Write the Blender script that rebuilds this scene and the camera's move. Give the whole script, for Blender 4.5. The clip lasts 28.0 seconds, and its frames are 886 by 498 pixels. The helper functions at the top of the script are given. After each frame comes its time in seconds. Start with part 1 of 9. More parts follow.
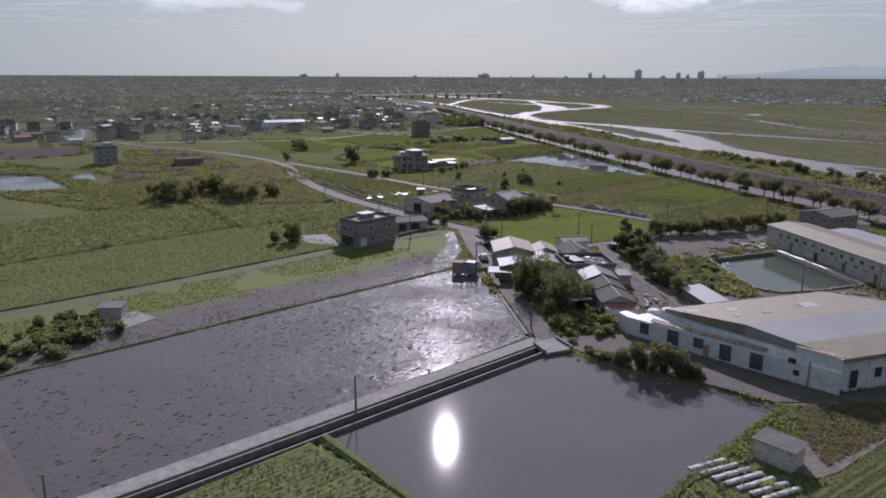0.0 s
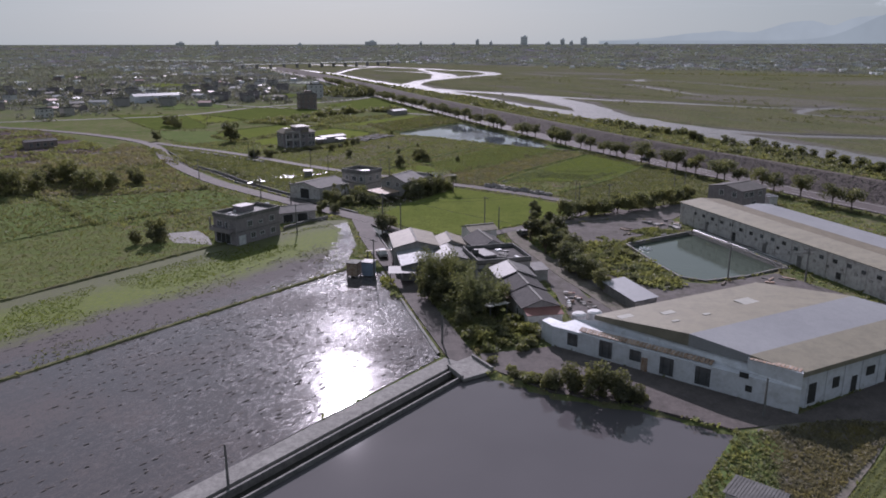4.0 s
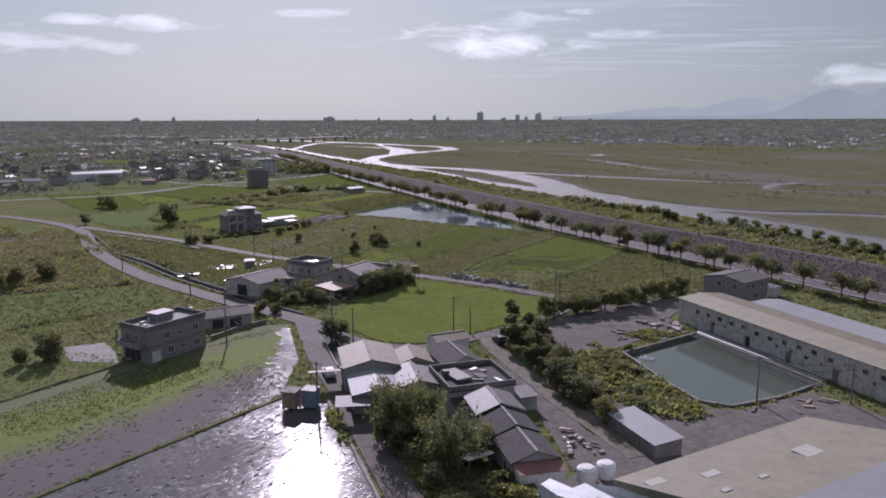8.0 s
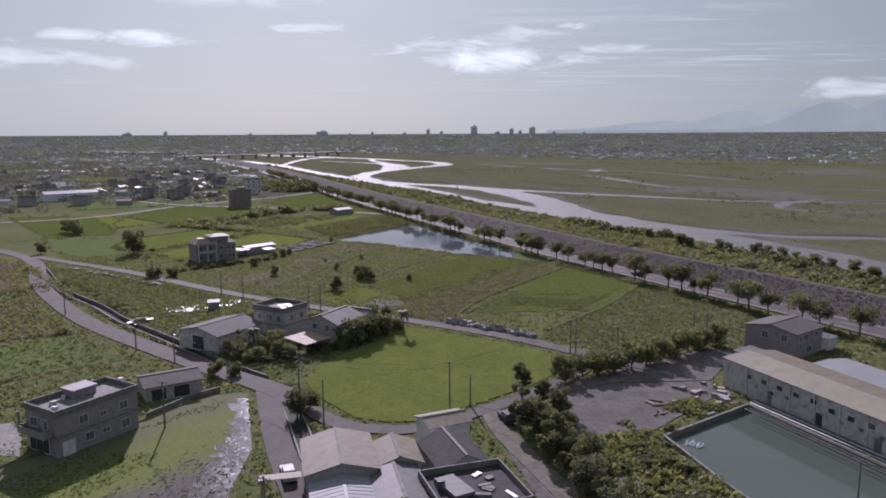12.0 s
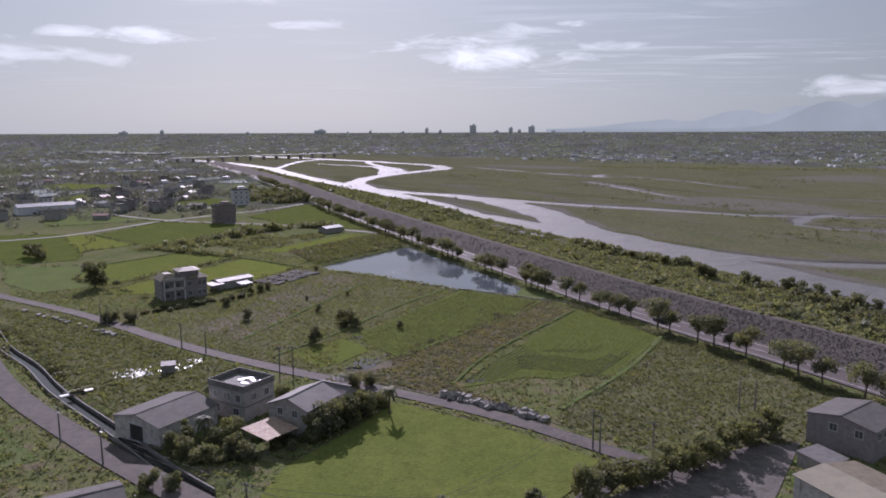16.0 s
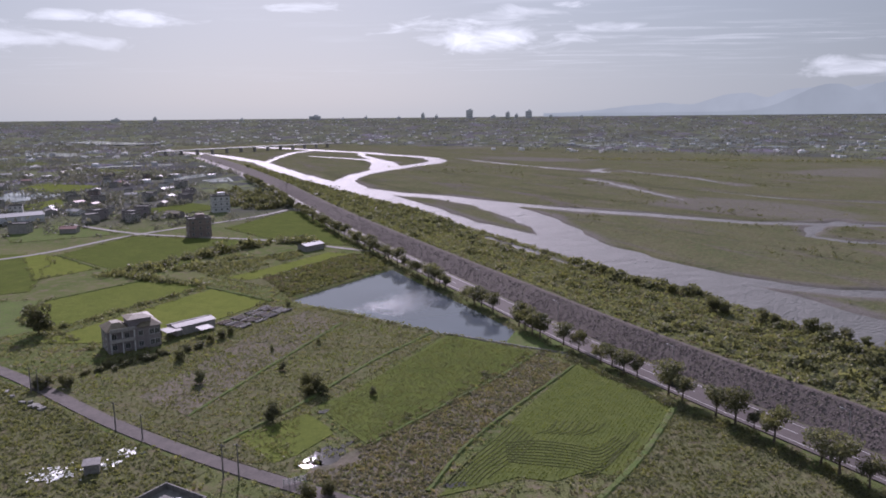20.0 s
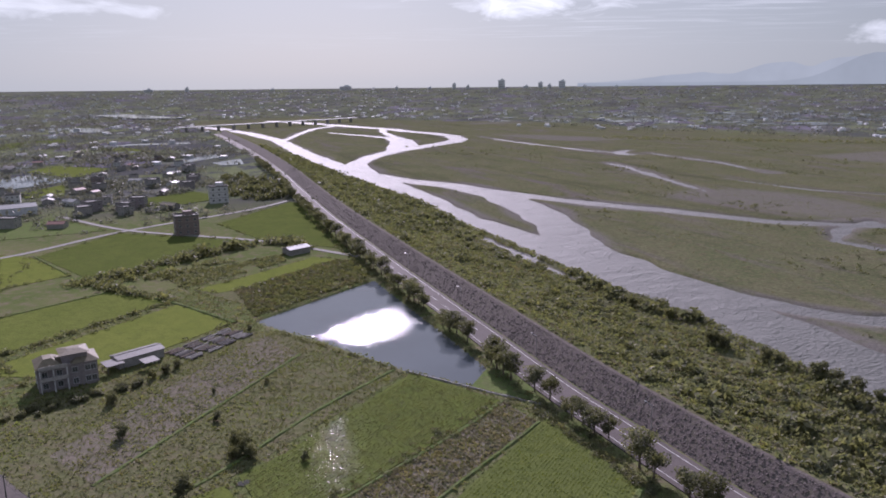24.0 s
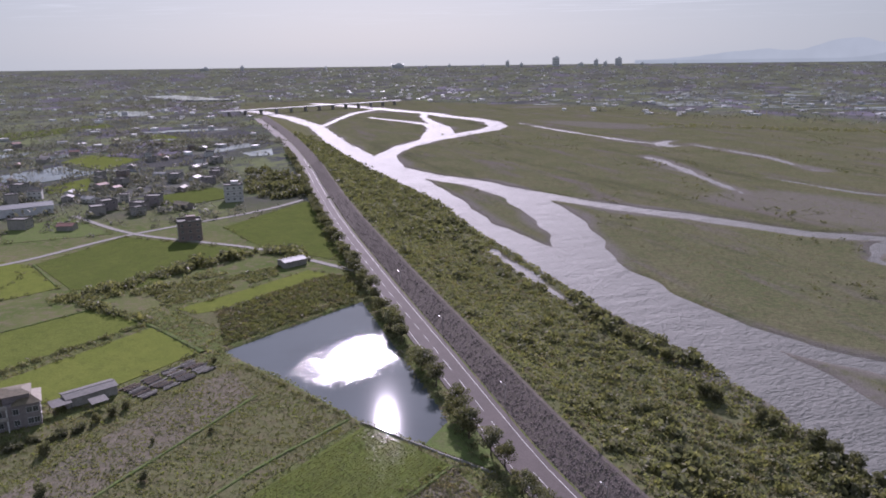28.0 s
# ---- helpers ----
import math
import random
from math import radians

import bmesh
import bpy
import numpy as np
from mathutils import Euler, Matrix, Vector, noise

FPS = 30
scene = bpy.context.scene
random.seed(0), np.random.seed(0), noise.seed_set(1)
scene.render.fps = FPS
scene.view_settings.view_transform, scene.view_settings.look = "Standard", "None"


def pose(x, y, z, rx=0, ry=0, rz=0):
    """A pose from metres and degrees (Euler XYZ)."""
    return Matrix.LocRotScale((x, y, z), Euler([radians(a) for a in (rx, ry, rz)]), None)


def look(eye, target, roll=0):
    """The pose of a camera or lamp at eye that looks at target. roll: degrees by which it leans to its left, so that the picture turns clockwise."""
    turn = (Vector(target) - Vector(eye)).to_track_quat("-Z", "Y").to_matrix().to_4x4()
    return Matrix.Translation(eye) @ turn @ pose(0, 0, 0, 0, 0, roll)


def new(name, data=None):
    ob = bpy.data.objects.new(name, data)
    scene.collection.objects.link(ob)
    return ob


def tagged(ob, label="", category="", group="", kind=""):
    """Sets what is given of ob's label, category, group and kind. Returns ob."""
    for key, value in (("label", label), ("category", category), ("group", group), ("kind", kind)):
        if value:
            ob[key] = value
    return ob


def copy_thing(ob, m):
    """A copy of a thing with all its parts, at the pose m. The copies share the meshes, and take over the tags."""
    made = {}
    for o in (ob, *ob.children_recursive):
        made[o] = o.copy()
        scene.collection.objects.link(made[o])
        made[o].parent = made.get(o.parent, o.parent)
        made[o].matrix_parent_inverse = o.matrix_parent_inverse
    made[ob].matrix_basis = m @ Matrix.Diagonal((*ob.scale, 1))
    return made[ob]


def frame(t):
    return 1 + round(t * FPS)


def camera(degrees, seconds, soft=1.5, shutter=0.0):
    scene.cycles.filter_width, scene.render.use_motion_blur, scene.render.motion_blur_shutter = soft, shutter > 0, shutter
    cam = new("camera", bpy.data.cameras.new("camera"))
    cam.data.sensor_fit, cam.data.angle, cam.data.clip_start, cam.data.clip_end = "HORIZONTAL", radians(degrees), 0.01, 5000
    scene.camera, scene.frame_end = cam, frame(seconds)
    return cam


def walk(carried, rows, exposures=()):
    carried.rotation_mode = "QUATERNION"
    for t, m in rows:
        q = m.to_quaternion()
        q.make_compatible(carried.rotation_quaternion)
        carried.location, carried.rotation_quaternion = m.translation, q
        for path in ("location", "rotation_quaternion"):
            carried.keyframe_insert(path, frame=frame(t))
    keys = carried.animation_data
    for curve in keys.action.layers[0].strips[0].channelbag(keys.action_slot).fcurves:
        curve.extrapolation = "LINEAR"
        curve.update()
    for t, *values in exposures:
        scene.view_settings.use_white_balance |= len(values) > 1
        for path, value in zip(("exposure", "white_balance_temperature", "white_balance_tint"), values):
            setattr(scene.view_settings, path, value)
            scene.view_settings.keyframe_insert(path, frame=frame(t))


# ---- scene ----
cam = camera(61.9, 28.0, soft=1.8)
# seconds, place, then heading (left of +y), tilt and lean in degrees
PATH = [
    (0, 0, -0, 42.1, 14.317, -13.091, 0.252), (0.1, -0.06, 0.284, 42.156, 14.326, -14.149, 0.24),
    (0.2, -0.12, 0.568, 42.212, 14.336, -15.248, 0.228), (0.3, -0.18, 0.852, 42.268, 14.345, -16.265, 0.216),
    (0.4, -0.24, 1.136, 42.324, 14.355, -17.323, 0.204), (0.5, -0.3, 1.42, 42.38, 14.364, -18.34, 0.192),
    (1, -0.75, 3.36, 42.44, 13.637, -18.491, 0.133), (1.5, -1.33, 5.69, 42.42, 9.697, -18.449, 0.077),
    (2, -2, 8.17, 42.49, 8.222, -18.325, 0.026), (2.5, -2.71, 10.83, 42.61, 7.463, -17.964, -0.018),
    (3, -3.39, 13.8, 42.67, 6.891, -17.184, -0.055), (3.5, -4.01, 17.11, 42.62, 6.425, -16.307, -0.083),
    (5.5, -6.05, 30.76, 42.55, 4.365, -12.884, -0.132), (6, -6.48, 34.1, 42.62, 3.851, -11.932, -0.136),
    (6.5, -6.86, 37.61, 42.64, 3.576, -11.316, -0.14), (7, -7.21, 41.23, 42.62, 3.296, -10.802, -0.145),
    (7.5, -7.49, 44.91, 42.58, 3.001, -10.328, -0.153), (8, -7.72, 48.56, 42.55, 2.712, -9.905, -0.166),
    (8.5, -7.89, 52.14, 42.56, 2.434, -9.614, -0.184), (9, -8.02, 55.67, 42.62, 2.292, -9.325, -0.206),
    (9.5, -8.14, 59.2, 42.72, 2.289, -9.059, -0.229), (10, -8.28, 62.76, 42.87, 2.276, -8.961, -0.253),
    (10.5, -8.44, 66.38, 43.07, 2.289, -8.924, -0.274), (11, -8.62, 70.05, 43.32, 2.27, -8.881, -0.291),
    (11.5, -8.78, 73.74, 43.63, 2.263, -8.884, -0.301), (12, -8.89, 77.4, 44, 2.252, -8.869, -0.303),
    (12.5, -8.94, 81.02, 44.45, 2.285, -8.804, -0.295), (14.5, -8.92, 95.7, 47.61, 2.196, -8.737, -0.224),
    (15, -8.96, 99.51, 48.85, 2.194, -8.816, -0.213), (15.5, -9.03, 103.33, 50.24, 2.19, -8.934, -0.211),
    (16, -9.13, 107.1, 51.73, 2.158, -9.056, -0.222), (16.5, -9.25, 110.8, 53.31, 2.103, -9.205, -0.248),
    (17, -9.33, 114.44, 54.93, 2.065, -9.308, -0.285), (17.5, -9.3, 118.03, 56.56, 2.057, -9.533, -0.332),
    (18, -9.1, 121.6, 58.16, 2.043, -9.708, -0.384), (18.5, -8.66, 125.16, 59.7, 1.937, -9.834, -0.437),
    (19, -7.96, 128.7, 61.2, 1.841, -10.012, -0.488), (19.5, -6.96, 132.2, 62.67, 1.86, -10.221, -0.534),
    (20, -5.63, 135.63, 64.12, 1.997, -10.352, -0.57), (20.5, -3.95, 138.99, 65.56, 2.262, -10.691, -0.594),
    (21, -2, 142.26, 67.02, 2.555, -10.958, -0.608), (21.5, 0.17, 145.46, 68.48, 2.767, -11.148, -0.614),
    (23.5, 9.81, 157.7, 74.53, 4.144, -12.337, -0.607), (24, 12.4, 160.7, 76.11, 4.67, -12.72, -0.609),
    (24.5, 15.05, 163.71, 77.71, 5.194, -13.003, -0.617), (25, 17.77, 166.69, 79.32, 5.764, -13.139, -0.631),
    (25.5, 20.53, 169.62, 80.93, 6.229, -13.525, -0.65), (26, 23.32, 172.44, 82.5, 6.844, -13.803, -0.673),
    (26.5, 26.12, 175.14, 84.04, 7.45, -14.084, -0.699), (27, 28.92, 177.74, 85.54, 8.014, -14.332, -0.728),
    (27.5, 31.73, 180.26, 87.01, 8.535, -14.537, -0.758), (28, 34.55, 182.75, 88.48, 9.032, -14.469, -0.789),
]


def path_pose(x, y, z, yaw, tilt, lean):
    a, b = radians(yaw), radians(tilt)
    way = Vector((-math.sin(a) * math.cos(b), math.cos(a) * math.cos(b), math.sin(b)))
    return look((x, y, z), Vector((x, y, z)) + way * 10, lean)


walk(cam, [(row[0], path_pose(*row[1:])) for row in PATH],
     exposures=[(0.0, 0.52, 5750, 28), (3.0, 0.51, 5750, 28), (8.0, 0.55, 5750, 32), (17.0, 0.61, 5750, 34), (21.0, 0.66, 5750, 36), (25.0, 0.71, 5750, 36), (28.0, 0.79, 5750, 36)])

# ------------------------------------------------------------------ sky and sun
SUN_AZ, SUN_EL = radians(-14.0), radians(27.6)
sun = new("sun", bpy.data.lights.new("sun", "SUN"))
sun.data.energy, sun.data.angle, sun.data.color = 4.5, radians(0.55), (1.0, 0.935, 0.88)
sun_way = Vector((math.sin(SUN_AZ) * math.cos(SUN_EL), math.cos(SUN_AZ) * math.cos(SUN_EL), math.sin(SUN_EL)))
sun.matrix_world = look(sun_way * 400, (0, 0, 0))

world = bpy.data.worlds.new("sky")
scene.world = world
world.use_nodes = True


class Nodes:
    """Short hand for a node tree."""

    def __init__(self, tree):
        self.tree = tree
        tree.nodes.clear()

    def add(self, kind, ins=None):
        node = self.tree.nodes.new(kind)
        for key, value in (ins or {}).items():
            sock = node.inputs[key]
            if isinstance(value, bpy.types.NodeSocket):
                self.tree.links.new(value, sock)
            else:
                sock.default_value = value
        return node

    def math(self, op, a, b=0.0, clamp=False):
        n = self.add("ShaderNodeMath", {0: a, 1: b})
        n.operation, n.use_clamp = op, clamp
        return n.outputs[0]

    def mix(self, fac, a, b, blend="MIX"):
        n = self.add("ShaderNodeMix")
        n.data_type, n.blend_type = "RGBA", blend
        for key, value in (("Factor", fac), ("A", a), ("B", b)):
            sock = [s for s in n.inputs if s.name == key and (key == "Factor" or s.type == "RGBA") and s.enabled][0]
            if isinstance(value, bpy.types.NodeSocket):
                self.tree.links.new(value, sock)
            else:
                sock.default_value = value if key == "Factor" else (*value[:3], 1)
        return [s for s in n.outputs if s.type == "RGBA" and s.enabled][0]

    def ramp(self, fac, *stops):
        n = self.add("ShaderNodeValToRGB", {0: fac})
        els = n.color_ramp.elements
        while len(els) < len(stops):
            els.new(0.5)
        for el, (pos, col) in zip(els, stops):
            el.position = pos
            el.color = (*(col if isinstance(col, tuple) else (col,) * 3), 1)
        return n.outputs[0]

    def span(self, value, a, b, c=0.0, d=1.0):
        return self.add("ShaderNodeMapRange", {0: value, 1: a, 2: b, 3: c, 4: d}).outputs[0]

    def turned(self, vec, angle, stretch=(1.0, 1.0)):
        """Coordinates whose x runs along a heading, then stretched."""
        flat = self.add("ShaderNodeMapping", {"Vector": vec, "Rotation": (0, 0, -angle)}).outputs[0]
        return self.add("ShaderNodeMapping", {"Vector": flat, "Scale": (stretch[0], stretch[1], 1.0)}).outputs[0]

    def noise(self, vec, scale, detail=4.0, rough=0.55, distort=0.0):
        return self.add("ShaderNodeTexNoise", {"Vector": vec, "Scale": scale, "Detail": detail, "Roughness": rough, "Distortion": distort}).outputs[0]


def build_sky():
    n = Nodes(world.node_tree)
    sky = n.add("ShaderNodeTexSky")
    sky.sky_type, sky.sun_disc, sky.sun_elevation, sky.sun_rotation = "NISHITA", False, SUN_EL, SUN_AZ
    sky.altitude, sky.air_density, sky.dust_density, sky.ozone_density = 50.0, 1.0, 2.2, 1.0
    way = n.add("ShaderNodeTexCoord").outputs["Generated"]
    sep = n.add("ShaderNodeSeparateXYZ", {0: way})
    up = n.math("MAXIMUM", sep.outputs[2], 0.02)
    flat = n.add("ShaderNodeCombineXYZ", {0: n.math("DIVIDE", sep.outputs[0], up), 1: n.math("DIVIDE", sep.outputs[1], up), 2: 0.0}).outputs[0]
    # thin high cloud: long soft streaks, thicker in a few banks
    streak = n.add("ShaderNodeMapping", {"Vector": flat, "Rotation": (0, 0, 0.12), "Scale": (0.35, 1.15, 1.0)}).outputs[0]
    fine = n.noise(streak, 1.7, 9.0, 0.62, 0.5)
    broad = n.noise(n.add("ShaderNodeMapping", {"Vector": flat, "Scale": (0.16, 0.2, 1.0), "Location": (3.1, 1.2, 0.0)}).outputs[0], 1.0, 3.0)
    veil = n.math("MULTIPLY", n.span(fine, 0.5, 0.78), n.span(broad, 0.45, 0.65), True)
    total = n.math("MULTIPLY", n.math("MULTIPLY", veil, 0.55), n.span(sep.outputs[2], 0.03, 0.08))
    # the banks that stand ahead: heading and height of the middle, half width, half height in radians
    az = n.math("ARCTAN2", sep.outputs[0], sep.outputs[1])
    el = n.math("ARCSINE", sep.outputs[2])
    grain = n.noise(n.add("ShaderNodeCombineXYZ", {0: n.math("MULTIPLY", az, 9.0), 1: n.math("MULTIPLY", el, 34.0), 2: 0.4}).outputs[0], 1.6, 9.0, 0.6, 0.6)
    for a, e, w, h, s in ((1.2, 5.7, 7.2, 1.35, 1.0), (3.5, 7.2, 3.5, 0.7, 0.5), (-24.5, 6.7, 5.5, 0.6, 0.75), (-31.0, 5.2, 8.0, 1.0, 0.5), (-12.5, 7.8, 3.6, 0.5, 0.7),
                          (7.6, 7.8, 1.5, 0.32, 0.8), (10.5, 6.1, 3.0, 0.4, 0.55), (27.0, 2.9, 4.5, 0.75, 0.5), (-19.0, 9.6, 7.0, 0.6, 0.4)):
        dx = n.math("DIVIDE", n.math("SUBTRACT", az, radians(a)), radians(w))
        dy = n.math("DIVIDE", n.math("SUBTRACT", el, radians(e)), radians(h))
        off = n.math("ADD", n.math("MULTIPLY", dx, dx), n.math("MULTIPLY", dy, dy))
        body = n.math("SUBTRACT", n.math("SUBTRACT", 1.25, off), n.math("MULTIPLY", n.math("SUBTRACT", 0.58, grain), 5.0))
        total = n.math("MAXIMUM", total, n.math("MULTIPLY", n.span(body, 0.0, 1.4), min(s * 1.15, 1.0)))
    # a deep layer of haze near the horizon, thinning upwards
    haze = n.mix(n.span(el, radians(1), radians(11)), (4.75, 5.45, 4.98), (4.3, 5.22, 5.02))
    base = n.mix(n.span(el, radians(8), radians(50), 0.93, 0.86), sky.outputs[0], haze)
    toward = n.math("ADD", n.math("MULTIPLY", sep.outputs[0], sun_way.x), n.math("MULTIPLY", sep.outputs[1], sun_way.y))
    bright = n.math("MULTIPLY", n.span(toward, 0.55, 0.88, 0.66, 1.0), n.span(el, radians(9), radians(60), 0.75, 1.0))
    base = n.mix(1.0, base, n.add("ShaderNodeCombineXYZ", {0: bright, 1: bright, 2: bright}).outputs[0], "MULTIPLY")
    col = n.mix(total, base, (7.3, 7.9, 7.2))
    n.add("ShaderNodeOutputWorld", {0: n.add("ShaderNodeBackground", {0: col, 1: 0.085}).outputs[0]})


build_sky()

# ------------------------------------------------------------------ materials


def material(name, colours, scale=0.2, fine=6.0, rough=0.9, bump=0.3, bump_scale=None, rows=None, metal=0.0, spread=(0.3, 0.7), speck=None, per=0.0, spec=0.3, mottle=0.14, grain=0.25, wet=0.0):
    """A surface of two or three colours mixed by broad and fine grain; rows: (turn, period in metres, weight); per: change from piece to piece."""
    m = bpy.data.materials.new(name)
    m.use_nodes = True
    n = Nodes(m.node_tree)
    at = n.add("ShaderNodeNewGeometry").outputs["Position"]
    broad, small = n.noise(at, scale, 5.0, 0.6), n.noise(at, fine, 4.0, 0.65)
    col = n.mix(n.span(broad, *spread), colours[0], colours[1])
    if len(colours) > 2:
        col = n.mix(n.span(n.noise(at, scale * 3.3, 6.0, 0.7), 0.45, 0.7), col, colours[2])
    col = n.mix(n.span(small, 0.2, 0.8, 0.0, 1.0), n.mix(1.0, col, [1 - grain] * 3, "MULTIPLY"), n.mix(1.0, col, [1 + grain * 0.8] * 3, "MULTIPLY"))
    # clumps of about a metre, so that no surface is even
    clump = n.noise(at, fine * 0.3, 5.0, 0.7, 0.4)
    col = n.mix(n.span(clump, 0.3, 0.72), n.mix(1.0, col, [1 - mottle] * 3, "MULTIPLY"), n.mix(1.0, col, [1 + mottle * 0.9] * 3, "MULTIPLY"))
    height = n.math("ADD", small, n.math("MULTIPLY", clump, 1.5 * mottle))
    if rows:
        turned = n.turned(at, rows[0] - math.pi / 2)
        wave = n.add("ShaderNodeTexWave", {"Vector": turned, "Scale": 0.314 / rows[1], "Distortion": 1.2, "Detail": 3.0, "Detail Scale": 2.0}).outputs[1]
        col = n.mix(n.math("MULTIPLY", wave, rows[2]), col, n.mix(1.0, col, (0.5, 0.52, 0.5), "MULTIPLY"))
        height = n.math("ADD", small, n.math("MULTIPLY", wave, -1.5 * rows[2]))
    if speck:
        col = n.mix(n.math("MULTIPLY", n.span(n.noise(at, speck[1], 2.0), speck[2], speck[2] + 0.06), 1.0), col, speck[0])
    if per:
        which = n.add("ShaderNodeObjectInfo").outputs["Random"]
        col = n.mix(1.0, col, n.ramp(which, (0.0, 1.0 - per), (1.0, 1.0 + per * 0.4)), "MULTIPLY")
    ins = {"Base Color": col, "Roughness": rough, "Metallic": metal, "Specular IOR Level": spec}
    if bump:
        bs = n.noise(at, bump_scale, 4.0, 0.7) if bump_scale else height
        ins["Normal"] = n.add("ShaderNodeBump", {"Strength": bump, "Distance": 0.15, "Height": bs}).outputs[0]
    skin = n.add("ShaderNodeBsdfPrincipled", ins).outputs[0]
    if wet:
        # standing water shows between the plants
        pool = n.add("ShaderNodeBsdfPrincipled", {"Base Color": (0.05, 0.055, 0.03, 1), "Roughness": 0.12, "IOR": 1.33}).outputs[0]
        skin = n.add("ShaderNodeMixShader", {0: n.span(n.noise(at, 7.0, 3.0, 0.7), 0.5 - wet, 0.56 - wet), 1: pool, 2: skin}).outputs[0]
    n.add("ShaderNodeOutputMaterial", {0: skin})
    return m


def water(name, colour, ripple=0.05, scale=1.5, stretch=(1, 1), turn=0.0, rough=0.03, deep=0.2, calm=0.0, fine=5.0, gusts=(0.5, 0.6), breeze=None):
    m = bpy.data.materials.new(name)
    m.use_nodes = True
    n = Nodes(m.node_tree)
    at = n.add("ShaderNodeNewGeometry").outputs["Position"]
    lay = n.turned(at, turn, stretch)
    h = n.math("ADD", n.noise(lay, scale, fine, 0.6), n.math("MULTIPLY", n.noise(lay, scale * 0.15, 2.0), 1.5))
    col = n.mix(n.noise(at, 0.05, 3.0), colour, [c * 0.7 for c in colour])
    # gusts ruffle some patches more than others
    gust = n.span(n.noise(at, 0.035, 3.0, 0.6), gusts[0], gusts[1], ripple * (1 - calm), ripple)
    if breeze:
        # wind reaches only the open middle of the water: centre, half length and width, turn
        x, y, long, wide, way = breeze
        spot = n.add("ShaderNodeMapping", {"Vector": at, "Location": (x, y, 0), "Rotation": (0, 0, way), "Scale": (long, wide, 1000)})
        spot.vector_type = "TEXTURE"
        part_ = n.add("ShaderNodeSeparateXYZ", {0: spot.outputs[0]})
        ends = [n.math("POWER", n.math("ABSOLUTE", part_.outputs[k]), 4.0) for k in (0, 1)]
        off = n.math("POWER", n.math("ADD", *ends), 0.25)
        off = n.math("ADD", off, n.math("MULTIPLY", n.math("SUBTRACT", n.noise(at, 0.12, 3.0, 0.6), 0.5), 0.5))
        # cat's paws: small ruffled flecks with calm water between them
        fleck = n.span(n.math("SUBTRACT", n.noise(at, 0.7, 6.0, 0.9), n.span(off, 0.1, 1.35, 0.0, 0.42)), 0.33, 0.37)
        rough = n.span(fleck, 0.0, 1.0, rough, 0.15)
        gust = n.span(fleck, 0.0, 1.0, ripple * (1 - calm), ripple)
    n.add("ShaderNodeOutputMaterial", {0: n.add("ShaderNodeBsdfPrincipled", {
        "Base Color": col, "Roughness": rough, "IOR": 1.33, "Specular IOR Level": 0.5,
        "Normal": n.add("ShaderNodeBump", {"Strength": gust, "Distance": deep, "Height": h}).outputs[0]}).outputs[0]})
    return m


